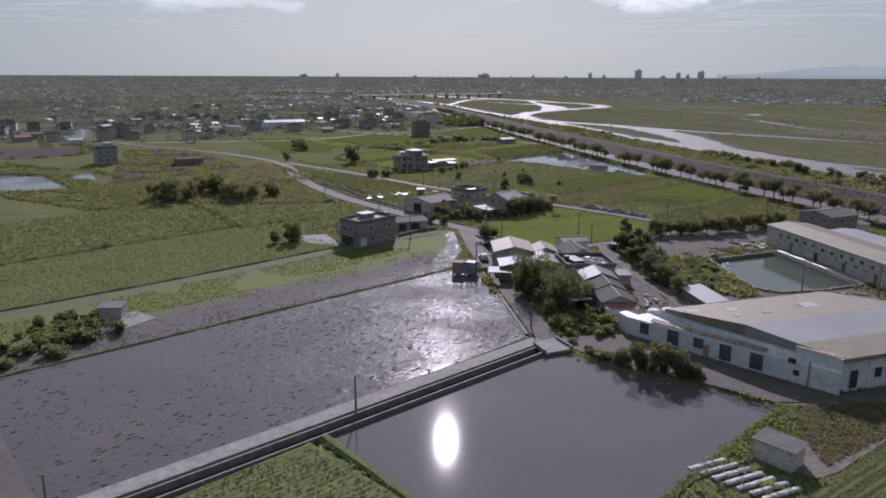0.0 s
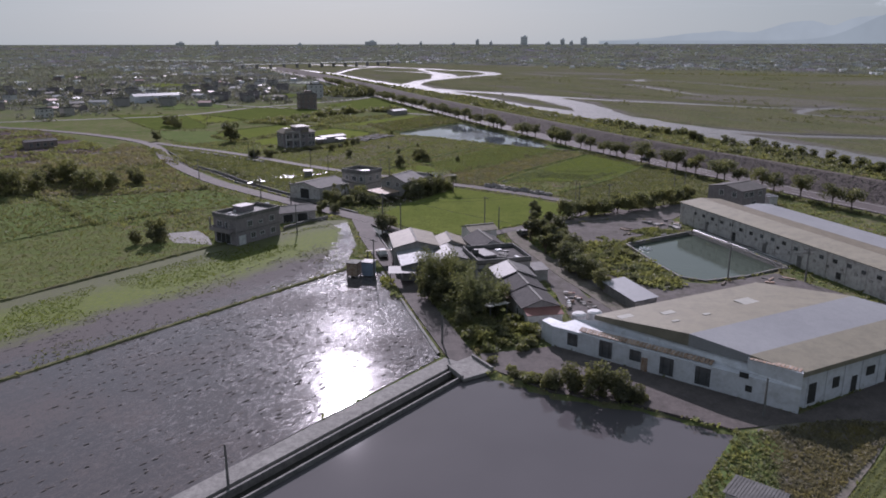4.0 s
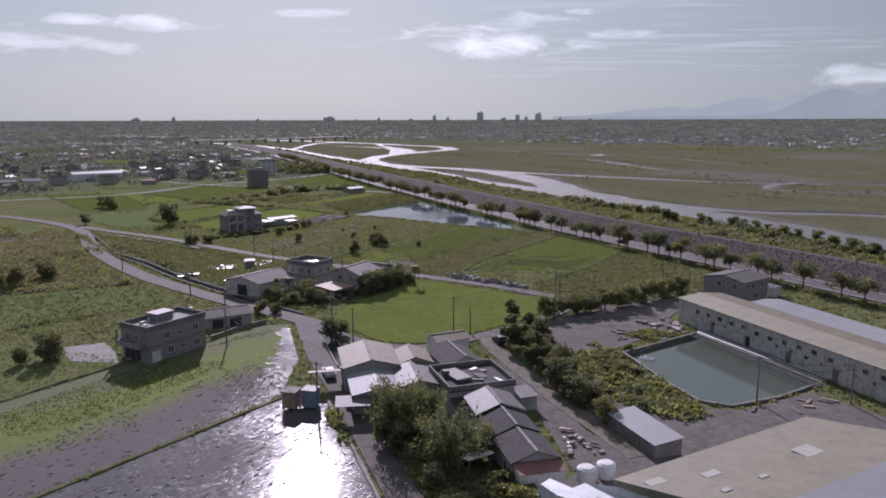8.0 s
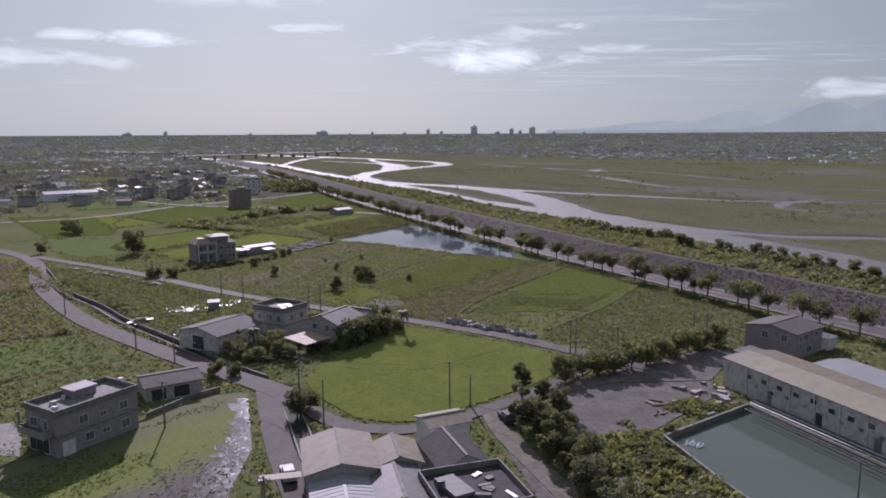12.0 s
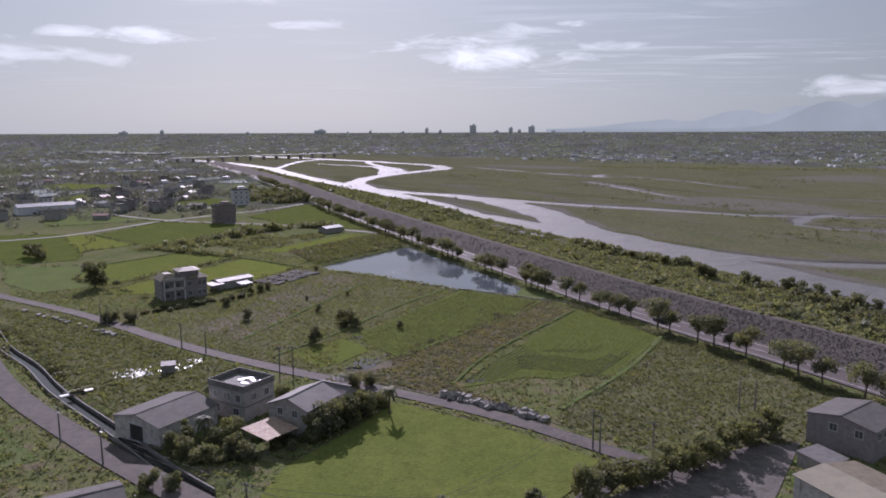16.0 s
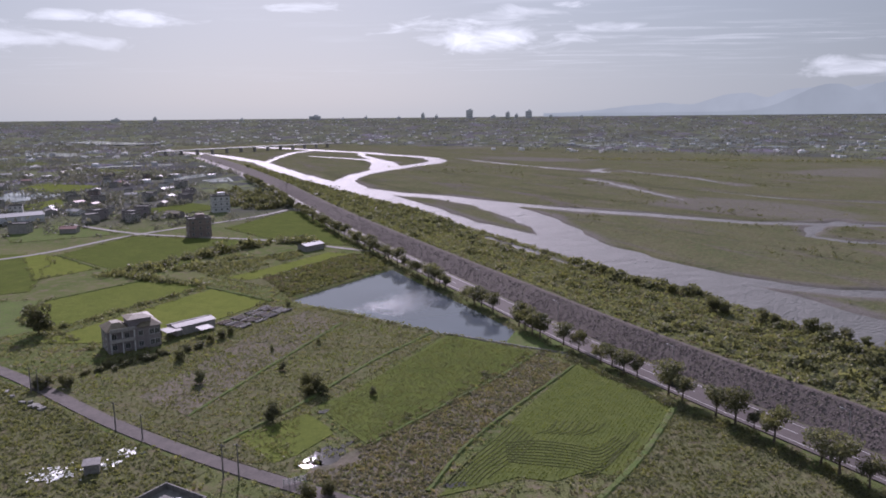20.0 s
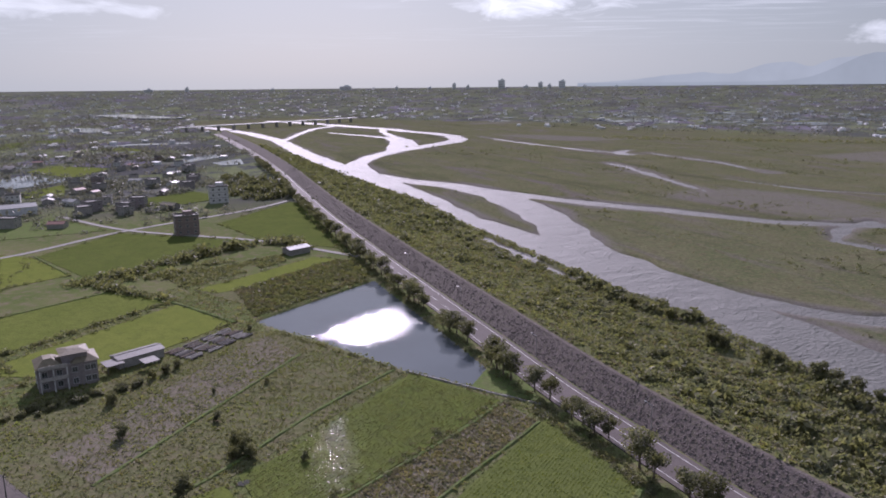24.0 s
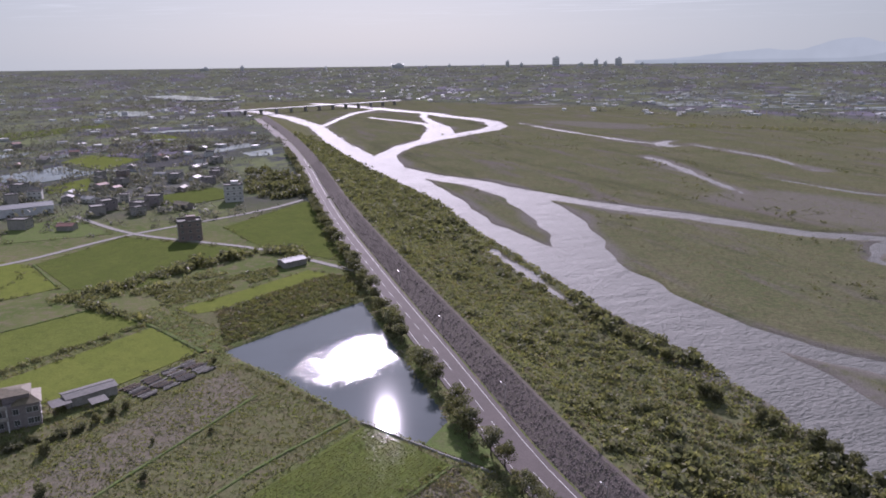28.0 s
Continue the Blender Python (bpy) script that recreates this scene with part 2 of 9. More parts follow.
def wet_mud(name, turn, wet, row=0.3, long=0.14, sheen=0.1, dull=0.85, strip=None):
    """Flooded soil: mud in broken rows standing out of a thin sheet of water. wet: the share of water.
    strip: (place, width) of a paddy that is wet along one edge, green in the middle and drying beyond."""
    m = bpy.data.materials.new(name)
    m.use_nodes = True
    n = Nodes(m.node_tree)
    at = n.add("ShaderNodeNewGeometry").outputs["Position"]
    lay = n.turned(at, turn, (long, 1.0))
    clod = n.noise(lay, 1.0 / row, 6.0, 0.72, 0.4)
    patch = n.noise(at, 0.06, 4.0, 0.6)
    ridge = n.add("ShaderNodeTexWave", {"Vector": n.turned(at, turn - math.pi / 2), "Scale": 0.314 / 1.7, "Distortion": 2.5, "Detail": 4.0, "Detail Scale": 1.5, "Detail Roughness": 0.65}).outputs[1]
    level = n.math("ADD", n.math("MULTIPLY", clod, 0.6), n.math("MULTIPLY", n.noise(at, 6.0, 5.0, 0.8), 0.34))
    level = n.math("ADD", level, n.math("MULTIPLY", ridge, 0.025))
    edge = n.math("ADD", n.math("MULTIPLY", n.math("SUBTRACT", patch, 0.5), 0.35), wet)
    soil = n.mix(n.noise(at, 0.9, 5.0, 0.7), (0.074, 0.066, 0.064), (0.12, 0.107, 0.105))
    if strip:
        side = n.add("ShaderNodeVectorMath", {0: at, 1: (-math.sin(turn), math.cos(turn), 0.0)})
        side.operation = "DOT_PRODUCT"
        across = n.math("SUBTRACT", side.outputs["Value"], strip[0])
        across = n.math("ADD", across, n.math("MULTIPLY", n.math("SUBTRACT", n.noise(at, 0.045, 3.0, 0.6), 0.5), 13.0))
        across = n.math("ADD", across, n.math("MULTIPLY", n.math("SUBTRACT", n.noise(lay, 0.8, 6.0, 0.7), 0.5), 9.0))
        edge = n.math("SUBTRACT", edge, n.span(across, 0.1 * strip[1], 0.5 * strip[1], 0.0, 0.2))
        shoots = n.math("MULTIPLY", n.span(across, 0.3 * strip[1], 0.48 * strip[1]), n.span(across, 0.68 * strip[1], 0.85 * strip[1], 1.0, 0.5))
        shoots = n.math("MULTIPLY", shoots, n.span(n.math("ADD", n.math("MULTIPLY", clod, 0.5), n.math("MULTIPLY", n.noise(at, 1.6, 5.0, 0.75), 0.5)), 0.34, 0.5))
        blades = n.mix(n.span(n.noise(lay, 3.2, 5.0, 0.75), 0.35, 0.65), (0.075, 0.1, 0.022), (0.14, 0.165, 0.032))
        soil = n.mix(n.math("MULTIPLY", shoots, 0.95), soil, blades)
    is_mud = n.span(n.math("SUBTRACT", level, edge), -0.02, 0.035)
    # small ruffled flecks in calm water, thicker in some patches
    fleck = n.math("ADD", n.math("MULTIPLY", n.noise(n.turned(at, turn, (0.2, 1.0)), 4.5, 4.0, 0.85), 0.9), n.math("MULTIPLY", n.noise(at, 0.09, 3.0, 0.6), 0.1))
    fleck = n.span(fleck, 0.57, 0.61)
    wave = n.add("ShaderNodeBump", {"Strength": n.span(fleck, 0.0, 1.0, 0.01, 0.25), "Distance": 0.04, "Height": n.noise(at, 4.5, 4.0, 0.7)}).outputs[0]
    rough = n.add("ShaderNodeBump", {"Strength": 0.3, "Distance": 0.08, "Height": n.math("ADD", level, n.noise(at, 9.0, 3.0, 0.6))}).outputs[0]
    sheet = n.add("ShaderNodeBsdfPrincipled", {"Base Color": (0.066, 0.062, 0.064, 1), "Roughness": n.span(fleck, 0.0, 1.0, 0.08, 0.5), "IOR": 1.33, "Normal": wave}).outputs[0]
    mud = n.add("ShaderNodeBsdfPrincipled", {"Base Color": soil, "Roughness": dull, "Specular IOR Level": sheen, "Normal": rough}).outputs[0]
    mix = n.add("ShaderNodeMixShader", {0: is_mud, 1: sheet, 2: mud}).outputs[0]
    n.add("ShaderNodeOutputMaterial", {0: mix})
    return m


def leafy(name, dark, light, glow=0.25, through_tint=(1.2, 1.3, 0.8)):
    m = bpy.data.materials.new(name)
    m.use_nodes = True
    n = Nodes(m.node_tree)
    at = n.add("ShaderNodeNewGeometry")
    col = n.mix(at.outputs["Random Per Island"], dark, light)
    col = n.mix(n.span(n.noise(at.outputs["Position"], 0.25, 3.0), 0.35, 0.7), col, n.mix(1.0, col, (1.35, 1.25, 0.8), "MULTIPLY"))
    col = n.mix(1.0, col, n.ramp(n.add("ShaderNodeObjectInfo").outputs["Random"], (0.0, 0.8), (1.0, 1.2)), "MULTIPLY")
    a = n.add("ShaderNodeBsdfPrincipled", {"Base Color": col, "Roughness": 0.65, "Specular IOR Level": 0.15}).outputs[0]
    b = n.add("ShaderNodeBsdfTranslucent", {0: n.mix(1.0, col, through_tint, "MULTIPLY")}).outputs[0]
    n.add("ShaderNodeOutputMaterial", {0: n.add("ShaderNodeMixShader", {0: glow, 1: a, 2: b}).outputs[0]})
    return m


TURN = math.atan2(0.844, 0.536)  # the way of the long paddies

MAT = {
    "rice": material("rice_green", [(0.103, 0.125, 0.0335), (0.129, 0.147, 0.0419), (0.0907, 0.109, 0.0335)], 0.09, 5.0, 0.85, 0.4, rows=(0.4, 0.9, 0.14), spec=0.0, mottle=0.24),
    "rice_mid": material("rice_growing", [(0.0896, 0.11, 0.0351), (0.112, 0.128, 0.0429), (0.0806, 0.0968, 0.0351)], 0.1, 5.0, 0.85, 0.4, rows=(1.11, 0.7, 0.16), spec=0.0, mottle=0.2),
    "roof_dull": material("dull_sheet_roof", [(0.1, 0.094, 0.089), (0.13, 0.122, 0.116), (0.085, 0.08, 0.076)], 0.25, 4.0, 0.8, 0.1, spec=0.06, mottle=0.05, grain=0.09),
    "rice_dark": material("rice_deep", [(0.0801, 0.102, 0.0296), (0.101, 0.12, 0.035), (0.0761, 0.0864, 0.0318)], 0.08, 6.0, 0.85, 0.4, rows=(1.11, 1.6, 0.18), spec=0.0, mottle=0.24),
    "rice_wet": material("rice_in_water", [(0.0871, 0.111, 0.0322), (0.11, 0.13, 0.038), (0.0827, 0.0939, 0.0346)], 0.08, 6.0, 0.85, 0.4, rows=(1.11, 1.6, 0.18), wet=0.23, spec=0.0, mottle=0.24),
    "rice_rows": material("crop_rows", [(0.0986, 0.11, 0.0494), (0.125, 0.132, 0.0598)], 0.1, 4.0, 0.85, 0.8, rows=(0.88, 1.3, 0.6), spec=0.0, mottle=0.24),
    "rice_deep_track": material("rice_track", [(0.055, 0.064, 0.022), (0.072, 0.08, 0.029)], 0.3, 4.0, 0.9, 0.4, spec=0.05, mottle=0.24),
    "rice_yellow": material("rice_ripening", [(0.115, 0.138, 0.0347), (0.136, 0.152, 0.0407), (0.103, 0.121, 0.0347)], 0.08, 6.0, 0.85, 0.3, spec=0.0, mottle=0.24),
    "grass": material("field_grass", [(0.0903, 0.125, 0.045), (0.117, 0.149, 0.0555), (0.122, 0.118, 0.069)], 0.12, 5.0, 0.9, 0.6, spec=0.0, mottle=0.26),
    "grass_rows": material("field_grass_rows", [(0.105, 0.132, 0.0495), (0.132, 0.153, 0.0615), (0.132, 0.118, 0.075)], 0.1, 4.0, 0.9, 0.6, rows=(TURN, 1.1, 0.25), spec=0.0, mottle=0.34),
    "meadow": material("meadow_rough", [(0.098, 0.107, 0.052), (0.12, 0.12, 0.064), (0.125, 0.106, 0.074)], 0.09, 2.2, 0.95, 0.8, spec=0.0, mottle=0.34),
    "meadow_dry": material("meadow_dry", [(0.127, 0.117, 0.09), (0.161, 0.137, 0.115), (0.11, 0.111, 0.075)], 0.1, 2.4, 0.95, 0.8, spec=0.0, mottle=0.34),
    "soil": material("turned_soil", [(0.0952, 0.0732, 0.081), (0.128, 0.0979, 0.108), (0.0854, 0.085, 0.06)], 0.15, 3.0, 0.95, 0.8, rows=(TURN, 1.4, 0.3), spec=0.0, mottle=0.3),
    "track": material("trodden_earth", [(0.133, 0.117, 0.101), (0.179, 0.16, 0.14), (0.0936, 0.0936, 0.0624)], 0.2, 3.0, 0.95, 0.6, spec=0.05),
    "dusty": material("dusty_yard", [(0.105, 0.093, 0.09), (0.145, 0.13, 0.125), (0.085, 0.08, 0.066)], 0.13, 3.0, 0.95, 0.5, spec=0.05, mottle=0.22),
    "asphalt": material("worn_asphalt", [(0.0897, 0.078, 0.0744), (0.119, 0.103, 0.0967), (0.0718, 0.0636, 0.06)], 0.12, 5.0, 0.8, 0.25, spec=0.05),
    "asphalt_new": material("road_asphalt", [(0.0929, 0.0812, 0.0778), (0.115, 0.099, 0.0959)], 0.08, 6.0, 0.8, 0.2, spec=0.05),
    "paint_white": material("road_paint", [(0.55, 0.55, 0.53), (0.4, 0.4, 0.39)], 1.5, 9.0, 0.7, 0.0, mottle=0.05, grain=0.09),
    "concrete": material("grey_concrete", [(0.203, 0.195, 0.184), (0.262, 0.251, 0.236), (0.15, 0.143, 0.135)], 0.35, 4.0, 0.85, 0.3, spec=0.05),
    "concrete_dark": material("stained_concrete", [(0.13, 0.125, 0.118), (0.2, 0.19, 0.18), (0.09, 0.088, 0.085)], 0.5, 4.0, 0.85, 0.3),
    "wall_grey": material("cement_wall", [(0.29, 0.273, 0.26), (0.386, 0.364, 0.346), (0.214, 0.2, 0.189)], 0.4, 3.0, 0.85, 0.2, per=0.2, mottle=0.05, grain=0.09),
    "wall_lilac": material("tiled_wall", [(0.215, 0.19, 0.195), (0.26, 0.23, 0.235), (0.17, 0.15, 0.155)], 0.45, 4.0, 0.7, 0.15, mottle=0.05, grain=0.09),
    "wall_white": material("white_wall", [(0.48, 0.475, 0.47), (0.58, 0.575, 0.57), (0.36, 0.35, 0.34)], 0.3, 3.0, 0.7, 0.12, per=0.1, mottle=0.05, grain=0.09),
    "wall_brick": material("red_brick_wall", [(0.193, 0.15, 0.137), (0.243, 0.191, 0.174), (0.159, 0.134, 0.125)], 0.5, 5.0, 0.9, 0.3, mottle=0.05, grain=0.09),
    "roof_beige": material("beige_sheet_roof", [(0.205, 0.186, 0.14), (0.232, 0.212, 0.162), (0.172, 0.156, 0.122)], 0.15, 3.0, 0.6, 0.05, per=0.1, spec=0.12, mottle=0.05, grain=0.09),
    "skylight": material("faded_skylight_sheet", [(0.3, 0.29, 0.26), (0.36, 0.35, 0.315)], 0.4, 4.0, 0.5, 0.05, spec=0.12, mottle=0.08, grain=0.09),
    "roof_white": material("pale_sheet_roof", [(0.21, 0.212, 0.22), (0.25, 0.252, 0.258)], 0.12, 3.0, 0.6, 0.04, per=0.1, spec=0.12, mottle=0.05, grain=0.09),
    "roof_grey": material("grey_sheet_roof", [(0.115, 0.111, 0.107), (0.15, 0.145, 0.14), (0.09, 0.085, 0.082)], 0.3, 4.0, 0.6, 0.1, per=0.2, spec=0.12, mottle=0.05, grain=0.09),
    "roof_brown": material("brown_sheet_roof", [(0.145, 0.123, 0.09), (0.185, 0.16, 0.115), (0.11, 0.094, 0.07)], 0.3, 4.0, 0.65, 0.1, per=0.15, spec=0.12, mottle=0.05, grain=0.09),
    "roof_dark": material("dark_tile_roof", [(0.036, 0.034, 0.034), (0.062, 0.057, 0.056), (0.03, 0.028, 0.028)], 0.5, 5.0, 0.85, 0.3, per=0.2, spec=0.12, mottle=0.05, grain=0.09),
    "roof_red": material("red_sheet_roof", [(0.23, 0.115, 0.1), (0.19, 0.1, 0.09)], 0.5, 5.0, 0.6, 0.1, spec=0.12, mottle=0.05, grain=0.09),
    "tile": material("roof_tile", [(0.14, 0.13, 0.127), (0.2, 0.187, 0.18)], 0.6, 6.0, 0.7, 0.2, per=0.3, spec=0.12, mottle=0.05, grain=0.09),
    "rust": material("rusted_sheet", [(0.22, 0.125, 0.075), (0.36, 0.25, 0.17), (0.44, 0.4, 0.36)], 0.8, 5.0, 0.75, 0.2, per=0.3),
    "sheet_wall": material("painted_sheet_wall", [(0.5, 0.51, 0.54), (0.6, 0.61, 0.64), (0.42, 0.42, 0.43)], 0.25, 2.5, 0.6, 0.08, per=0.06, mottle=0.05, grain=0.09),
    "sheet_old": material("weathered_sheet_wall", [(0.43, 0.41, 0.39), (0.52, 0.5, 0.475), (0.27, 0.25, 0.235)], 0.35, 2.5, 0.7, 0.1, per=0.1, mottle=0.05, grain=0.09),
    "glass": material("window_glass", [(0.06, 0.063, 0.067), (0.1, 0.104, 0.108)], 0.6, 2.0, 0.12, 0.0, spec=0.6),
    "frame": material("window_metal", [(0.45, 0.45, 0.45), (0.38, 0.38, 0.38)], 2.0, 8.0, 0.5, 0.0, mottle=0.05, grain=0.09),
    # near-black: the shade inside openings put into the colour; also dark mullions
    "dark": material("dark_opening", [(0.03, 0.03, 0.03), (0.05, 0.048, 0.046)], 0.6, 4.0, 0.8, 0.0),
    "blue_paint": material("blue_sheet", [(0.16, 0.2, 0.26), (0.2, 0.25, 0.32)], 0.5, 4.0, 0.6, 0.1, mottle=0.05, grain=0.09),
    "pole": material("pole_concrete", [(0.11, 0.105, 0.1), (0.16, 0.155, 0.15)], 1.0, 8.0, 0.85, 0.1, mottle=0.05, grain=0.09),
    "cable": material("cable_rubber", [(0.035, 0.035, 0.035), (0.05, 0.05, 0.05)], 1.0, 8.0, 0.7, 0.0),
    "steel": material("galvanised_steel", [(0.38, 0.385, 0.39), (0.48, 0.48, 0.48)], 1.0, 6.0, 0.4, 0.05, metal=0.6, mottle=0.05, grain=0.09),
    "bark": material("tree_bark", [(0.09, 0.07, 0.055), (0.15, 0.12, 0.095)], 1.5, 8.0, 0.95, 0.6),
    "stone": material("dike_stone", [(0.13, 0.107, 0.103), (0.158, 0.131, 0.126), (0.176, 0.149, 0.143)], 0.4, 3.0, 0.9, 0.5, per=0.12, spec=0.06),
    "bank": material("dike_stone_bed", [(0.12, 0.1, 0.096), (0.155, 0.13, 0.126), (0.125, 0.115, 0.085)], 0.3, 2.5, 0.95, 0.9, spec=0.06),
    "clod": material("wet_clod", [(0.07, 0.061, 0.058), (0.11, 0.097, 0.093), (0.085, 0.078, 0.066)], 0.5, 4.0, 0.9, 0.4, spec=0.08),
    "rock": material("field_rock", [(0.2, 0.185, 0.175), (0.29, 0.27, 0.255), (0.13, 0.12, 0.115)], 0.7, 4.0, 0.9, 0.5, per=0.3),
    "mulch": material("weathered_mulch_film", [(0.3, 0.3, 0.305), (0.46, 0.46, 0.465), (0.2, 0.195, 0.19)], 1.5, 7.0, 0.5, 0.5, mottle=0.1, grain=0.12),
    "film": material("white_plastic_film", [(0.6, 0.6, 0.61), (0.75, 0.75, 0.76)], 0.7, 6.0, 0.35, 0.3, mottle=0.05, grain=0.09),
    "pond": water("pond_water", (0.1, 0.092, 0.096), 0.0022, 1.2),
    "lake": water("lake_water", (0.085, 0.1, 0.115), 0.34, 3.4, calm=0.97, fine=3.0, gusts=(0.42, 0.6), rough=0.03),
    "open_lake": water("open_lake_water", (0.085, 0.1, 0.115), 0.5, 1.5, deep=0.2, calm=0.99, fine=3.0, rough=0.03, breeze=(-26.5, 388, 27, 16, 1.06)),
    "fishpond": water("green_pond_water", (0.082, 0.1, 0.08), 0.05, 1.4),
    "canal": water("canal_water", (0.04, 0.038, 0.034), 0.05, 2.0),
    "river": water("river_water", (0.112, 0.115, 0.106), 1.0, 0.9, (1.0, 0.45), 2.05, 0.72, 1.0, 0.25, 4.0),
    "sea": water("sea_water", (0.05, 0.06, 0.07), 0.25, 0.05, rough=0.2),
    "paddy": wet_mud("flooded_paddy", TURN, 0.5, 0.13, 0.3, 0.05, 0.85),
    "paddy_part": wet_mud("half_flooded_paddy", TURN, 0.47, 0.15, 0.22, 0.05, 0.9, (116.3, 34.0)),
    "leaf": leafy("leaves", (0.082, 0.088, 0.056), (0.172, 0.17, 0.11), 0.4),
    "leaf_bright": leafy("leaves_bright", (0.1, 0.106, 0.062), (0.185, 0.182, 0.112), 0.34),
    "leaf_dark": leafy("leaves_dark", (0.072, 0.077, 0.055), (0.152, 0.15, 0.107), 0.38),
    "tuft": leafy("grass_tufts", (0.1, 0.108, 0.06), (0.15, 0.152, 0.094), 0.46, (1.15, 1.25, 0.8)),
    "rice_tuft": leafy("rice_tops", (0.1, 0.124, 0.044), (0.142, 0.16, 0.062), 0.5, (1.15, 1.25, 0.8)),
    "tuft_dry": leafy("dry_tufts", (0.125, 0.118, 0.084), (0.172, 0.158, 0.118), 0.4, (1.1, 1.1, 0.85)),
    # paler and bluer than real foliage: distance haze put into the leaf colour
    "leaf_hazed": leafy("hazed_far_leaves", (0.09, 0.097, 0.094), (0.145, 0.152, 0.148), 0.32, (1.1, 1.1, 0.9)),
    "bamboo": leafy("bamboo_leaves", (0.085, 0.094, 0.062), (0.172, 0.176, 0.118), 0.36),
}

# ------------------------------------------------------------------ building tools


class Shape:
    """Gathers corners and faces of one mesh."""

    def __init__(self):
        self.v, self.f = [], []

    def face(self, *pts):
        k = len(self.v)
        self.v += [tuple(p) for p in pts]
        self.f.append(tuple(range(k, k + len(pts))))

    def solid(self, verts, faces):
        k = len(self.v)
        self.v += [tuple(p) for p in verts]
        self.f += [tuple(i + k for i in f) for f in faces]

    def prism(self, poly, z0, z1):
        """poly: corners counter-clockwise; z1 may be one height or one for each corner."""
        n = len(poly)
        if area(poly) < 0:
            poly = poly[::-1]
            z1 = z1[::-1] if isinstance(z1, (list, tuple)) else z1
        tops = z1 if isinstance(z1, (list, tuple)) else [z1] * n
        verts = [(x, y, z0) for x, y in poly] + [(x, y, z) for (x, y), z in zip(poly, tops)]
        self.solid(verts, [tuple(range(n - 1, -1, -1)), tuple(range(n, 2 * n))] + [(i, (i + 1) % n, n + (i + 1) % n, n + i) for i in range(n)])

    def box(self, c, size, turn=0.0, tilt=None):
        x, y, z = (s / 2 for s in size)
        m = Matrix.Translation(c) @ Matrix.Rotation(turn, 4, "Z") @ (tilt or Matrix())
        verts = [m @ Vector(p) for p in ((-x, -y, -z), (x, -y, -z), (x, y, -z), (-x, y, -z), (-x, -y, z), (x, -y, z), (x, y, z), (-x, y, z))]
        self.solid(verts, [(3, 2, 1, 0), (4, 5, 6, 7), (0, 1, 5, 4), (1, 2, 6, 5), (2, 3, 7, 6), (3, 0, 4, 7)])

    def tube(self, a, b, r0, r1, n=8):
        a, b = Vector(a), Vector(b)
        q = (b - a).to_track_quat("Z", "Y").to_matrix()
        ring = [Vector((math.cos(t * math.tau / n), math.sin(t * math.tau / n), 0)) for t in range(n)]
        verts = [a + q @ (p * r0) for p in ring] + [b + q @ (p * r1) for p in ring]
        self.solid(verts, [tuple(range(n - 1, -1, -1)), tuple(range(n, 2 * n))] + [(i, (i + 1) % n, n + (i + 1) % n, n + i) for i in range(n)])

    def mesh(self, name, mat):
        me = bpy.data.meshes.new(name)
        me.from_pydata(self.v, [], self.f)
        me.materials.append(MAT[mat])
        me.update()
        return me


def area(poly):
    return 0.5 * sum(a[0] * b[1] - b[0] * a[1] for a, b in zip(poly, poly[1:] + poly[:1]))


def thing(name, label, category, at=(0, 0, 0), turn=0.0, group="", kind="", scale=1.0):
    ob = new(name)
    ob.matrix_world = Matrix.Translation(at) @ Matrix.Rotation(turn, 4, "Z") @ Matrix.Scale(scale, 4)
    return tagged(ob, label, category, group, kind)


def part(name, shape, mat, parent=None, label=""):
    """One mesh under a thing or under a part, in the thing's own axes."""
    me = shape if isinstance(shape, bpy.types.Mesh) else shape.mesh(name, mat)
    ob = new(name, me)
    ob.parent = parent
    return tagged(ob, label)


def whole(name, shape, mat, label, category, kind="", group=""):
    """A thing that is one single mesh."""
    return tagged(new(name, shape if isinstance(shape, bpy.types.Mesh) else shape.mesh(name, mat)), label, category, group, kind)


def ribbon(line, width, z0, z1, shift=0.0):
    """A strip along a line with mitred corners, with sides."""
    pts = [Vector(p[:2]) for p in line]
    left, right = [], []
    for i, p in enumerate(pts):
        d0 = (p - pts[i - 1]).normalized() if i else (pts[1] - p).normalized()
        d1 = (pts[i + 1] - p).normalized() if i + 1 < len(pts) else d0
        n0, n1 = Vector((-d0.y, d0.x)), Vector((-d1.y, d1.x))
        n = (n0 + n1).normalized()
        k = 1.0 / max(0.5, n.dot(n0))
        left.append(p + n * k * (shift + width / 2))
        right.append(p + n * k * (shift - width / 2))
    s = Shape()
    for i in range(len(pts) - 1):
        a, b, c, d = right[i], right[i + 1], left[i + 1], left[i]
        s.face((a.x, a.y, z1), (b.x, b.y, z1), (c.x, c.y, z1), (d.x, d.y, z1))
        s.face((b.x, b.y, z1), (a.x, a.y, z1), (a.x, a.y, z0), (b.x, b.y, z0))
        s.face((d.x, d.y, z1), (c.x, c.y, z1), (c.x, c.y, z0), (d.x, d.y, z0))
    for i, flip in ((0, False), (-1, True)):
        q = [(*right[i], z0), (*right[i], z1), (*left[i], z1), (*left[i], z0)]
        s.face(*(q if not flip else q[::-1]))
    return s


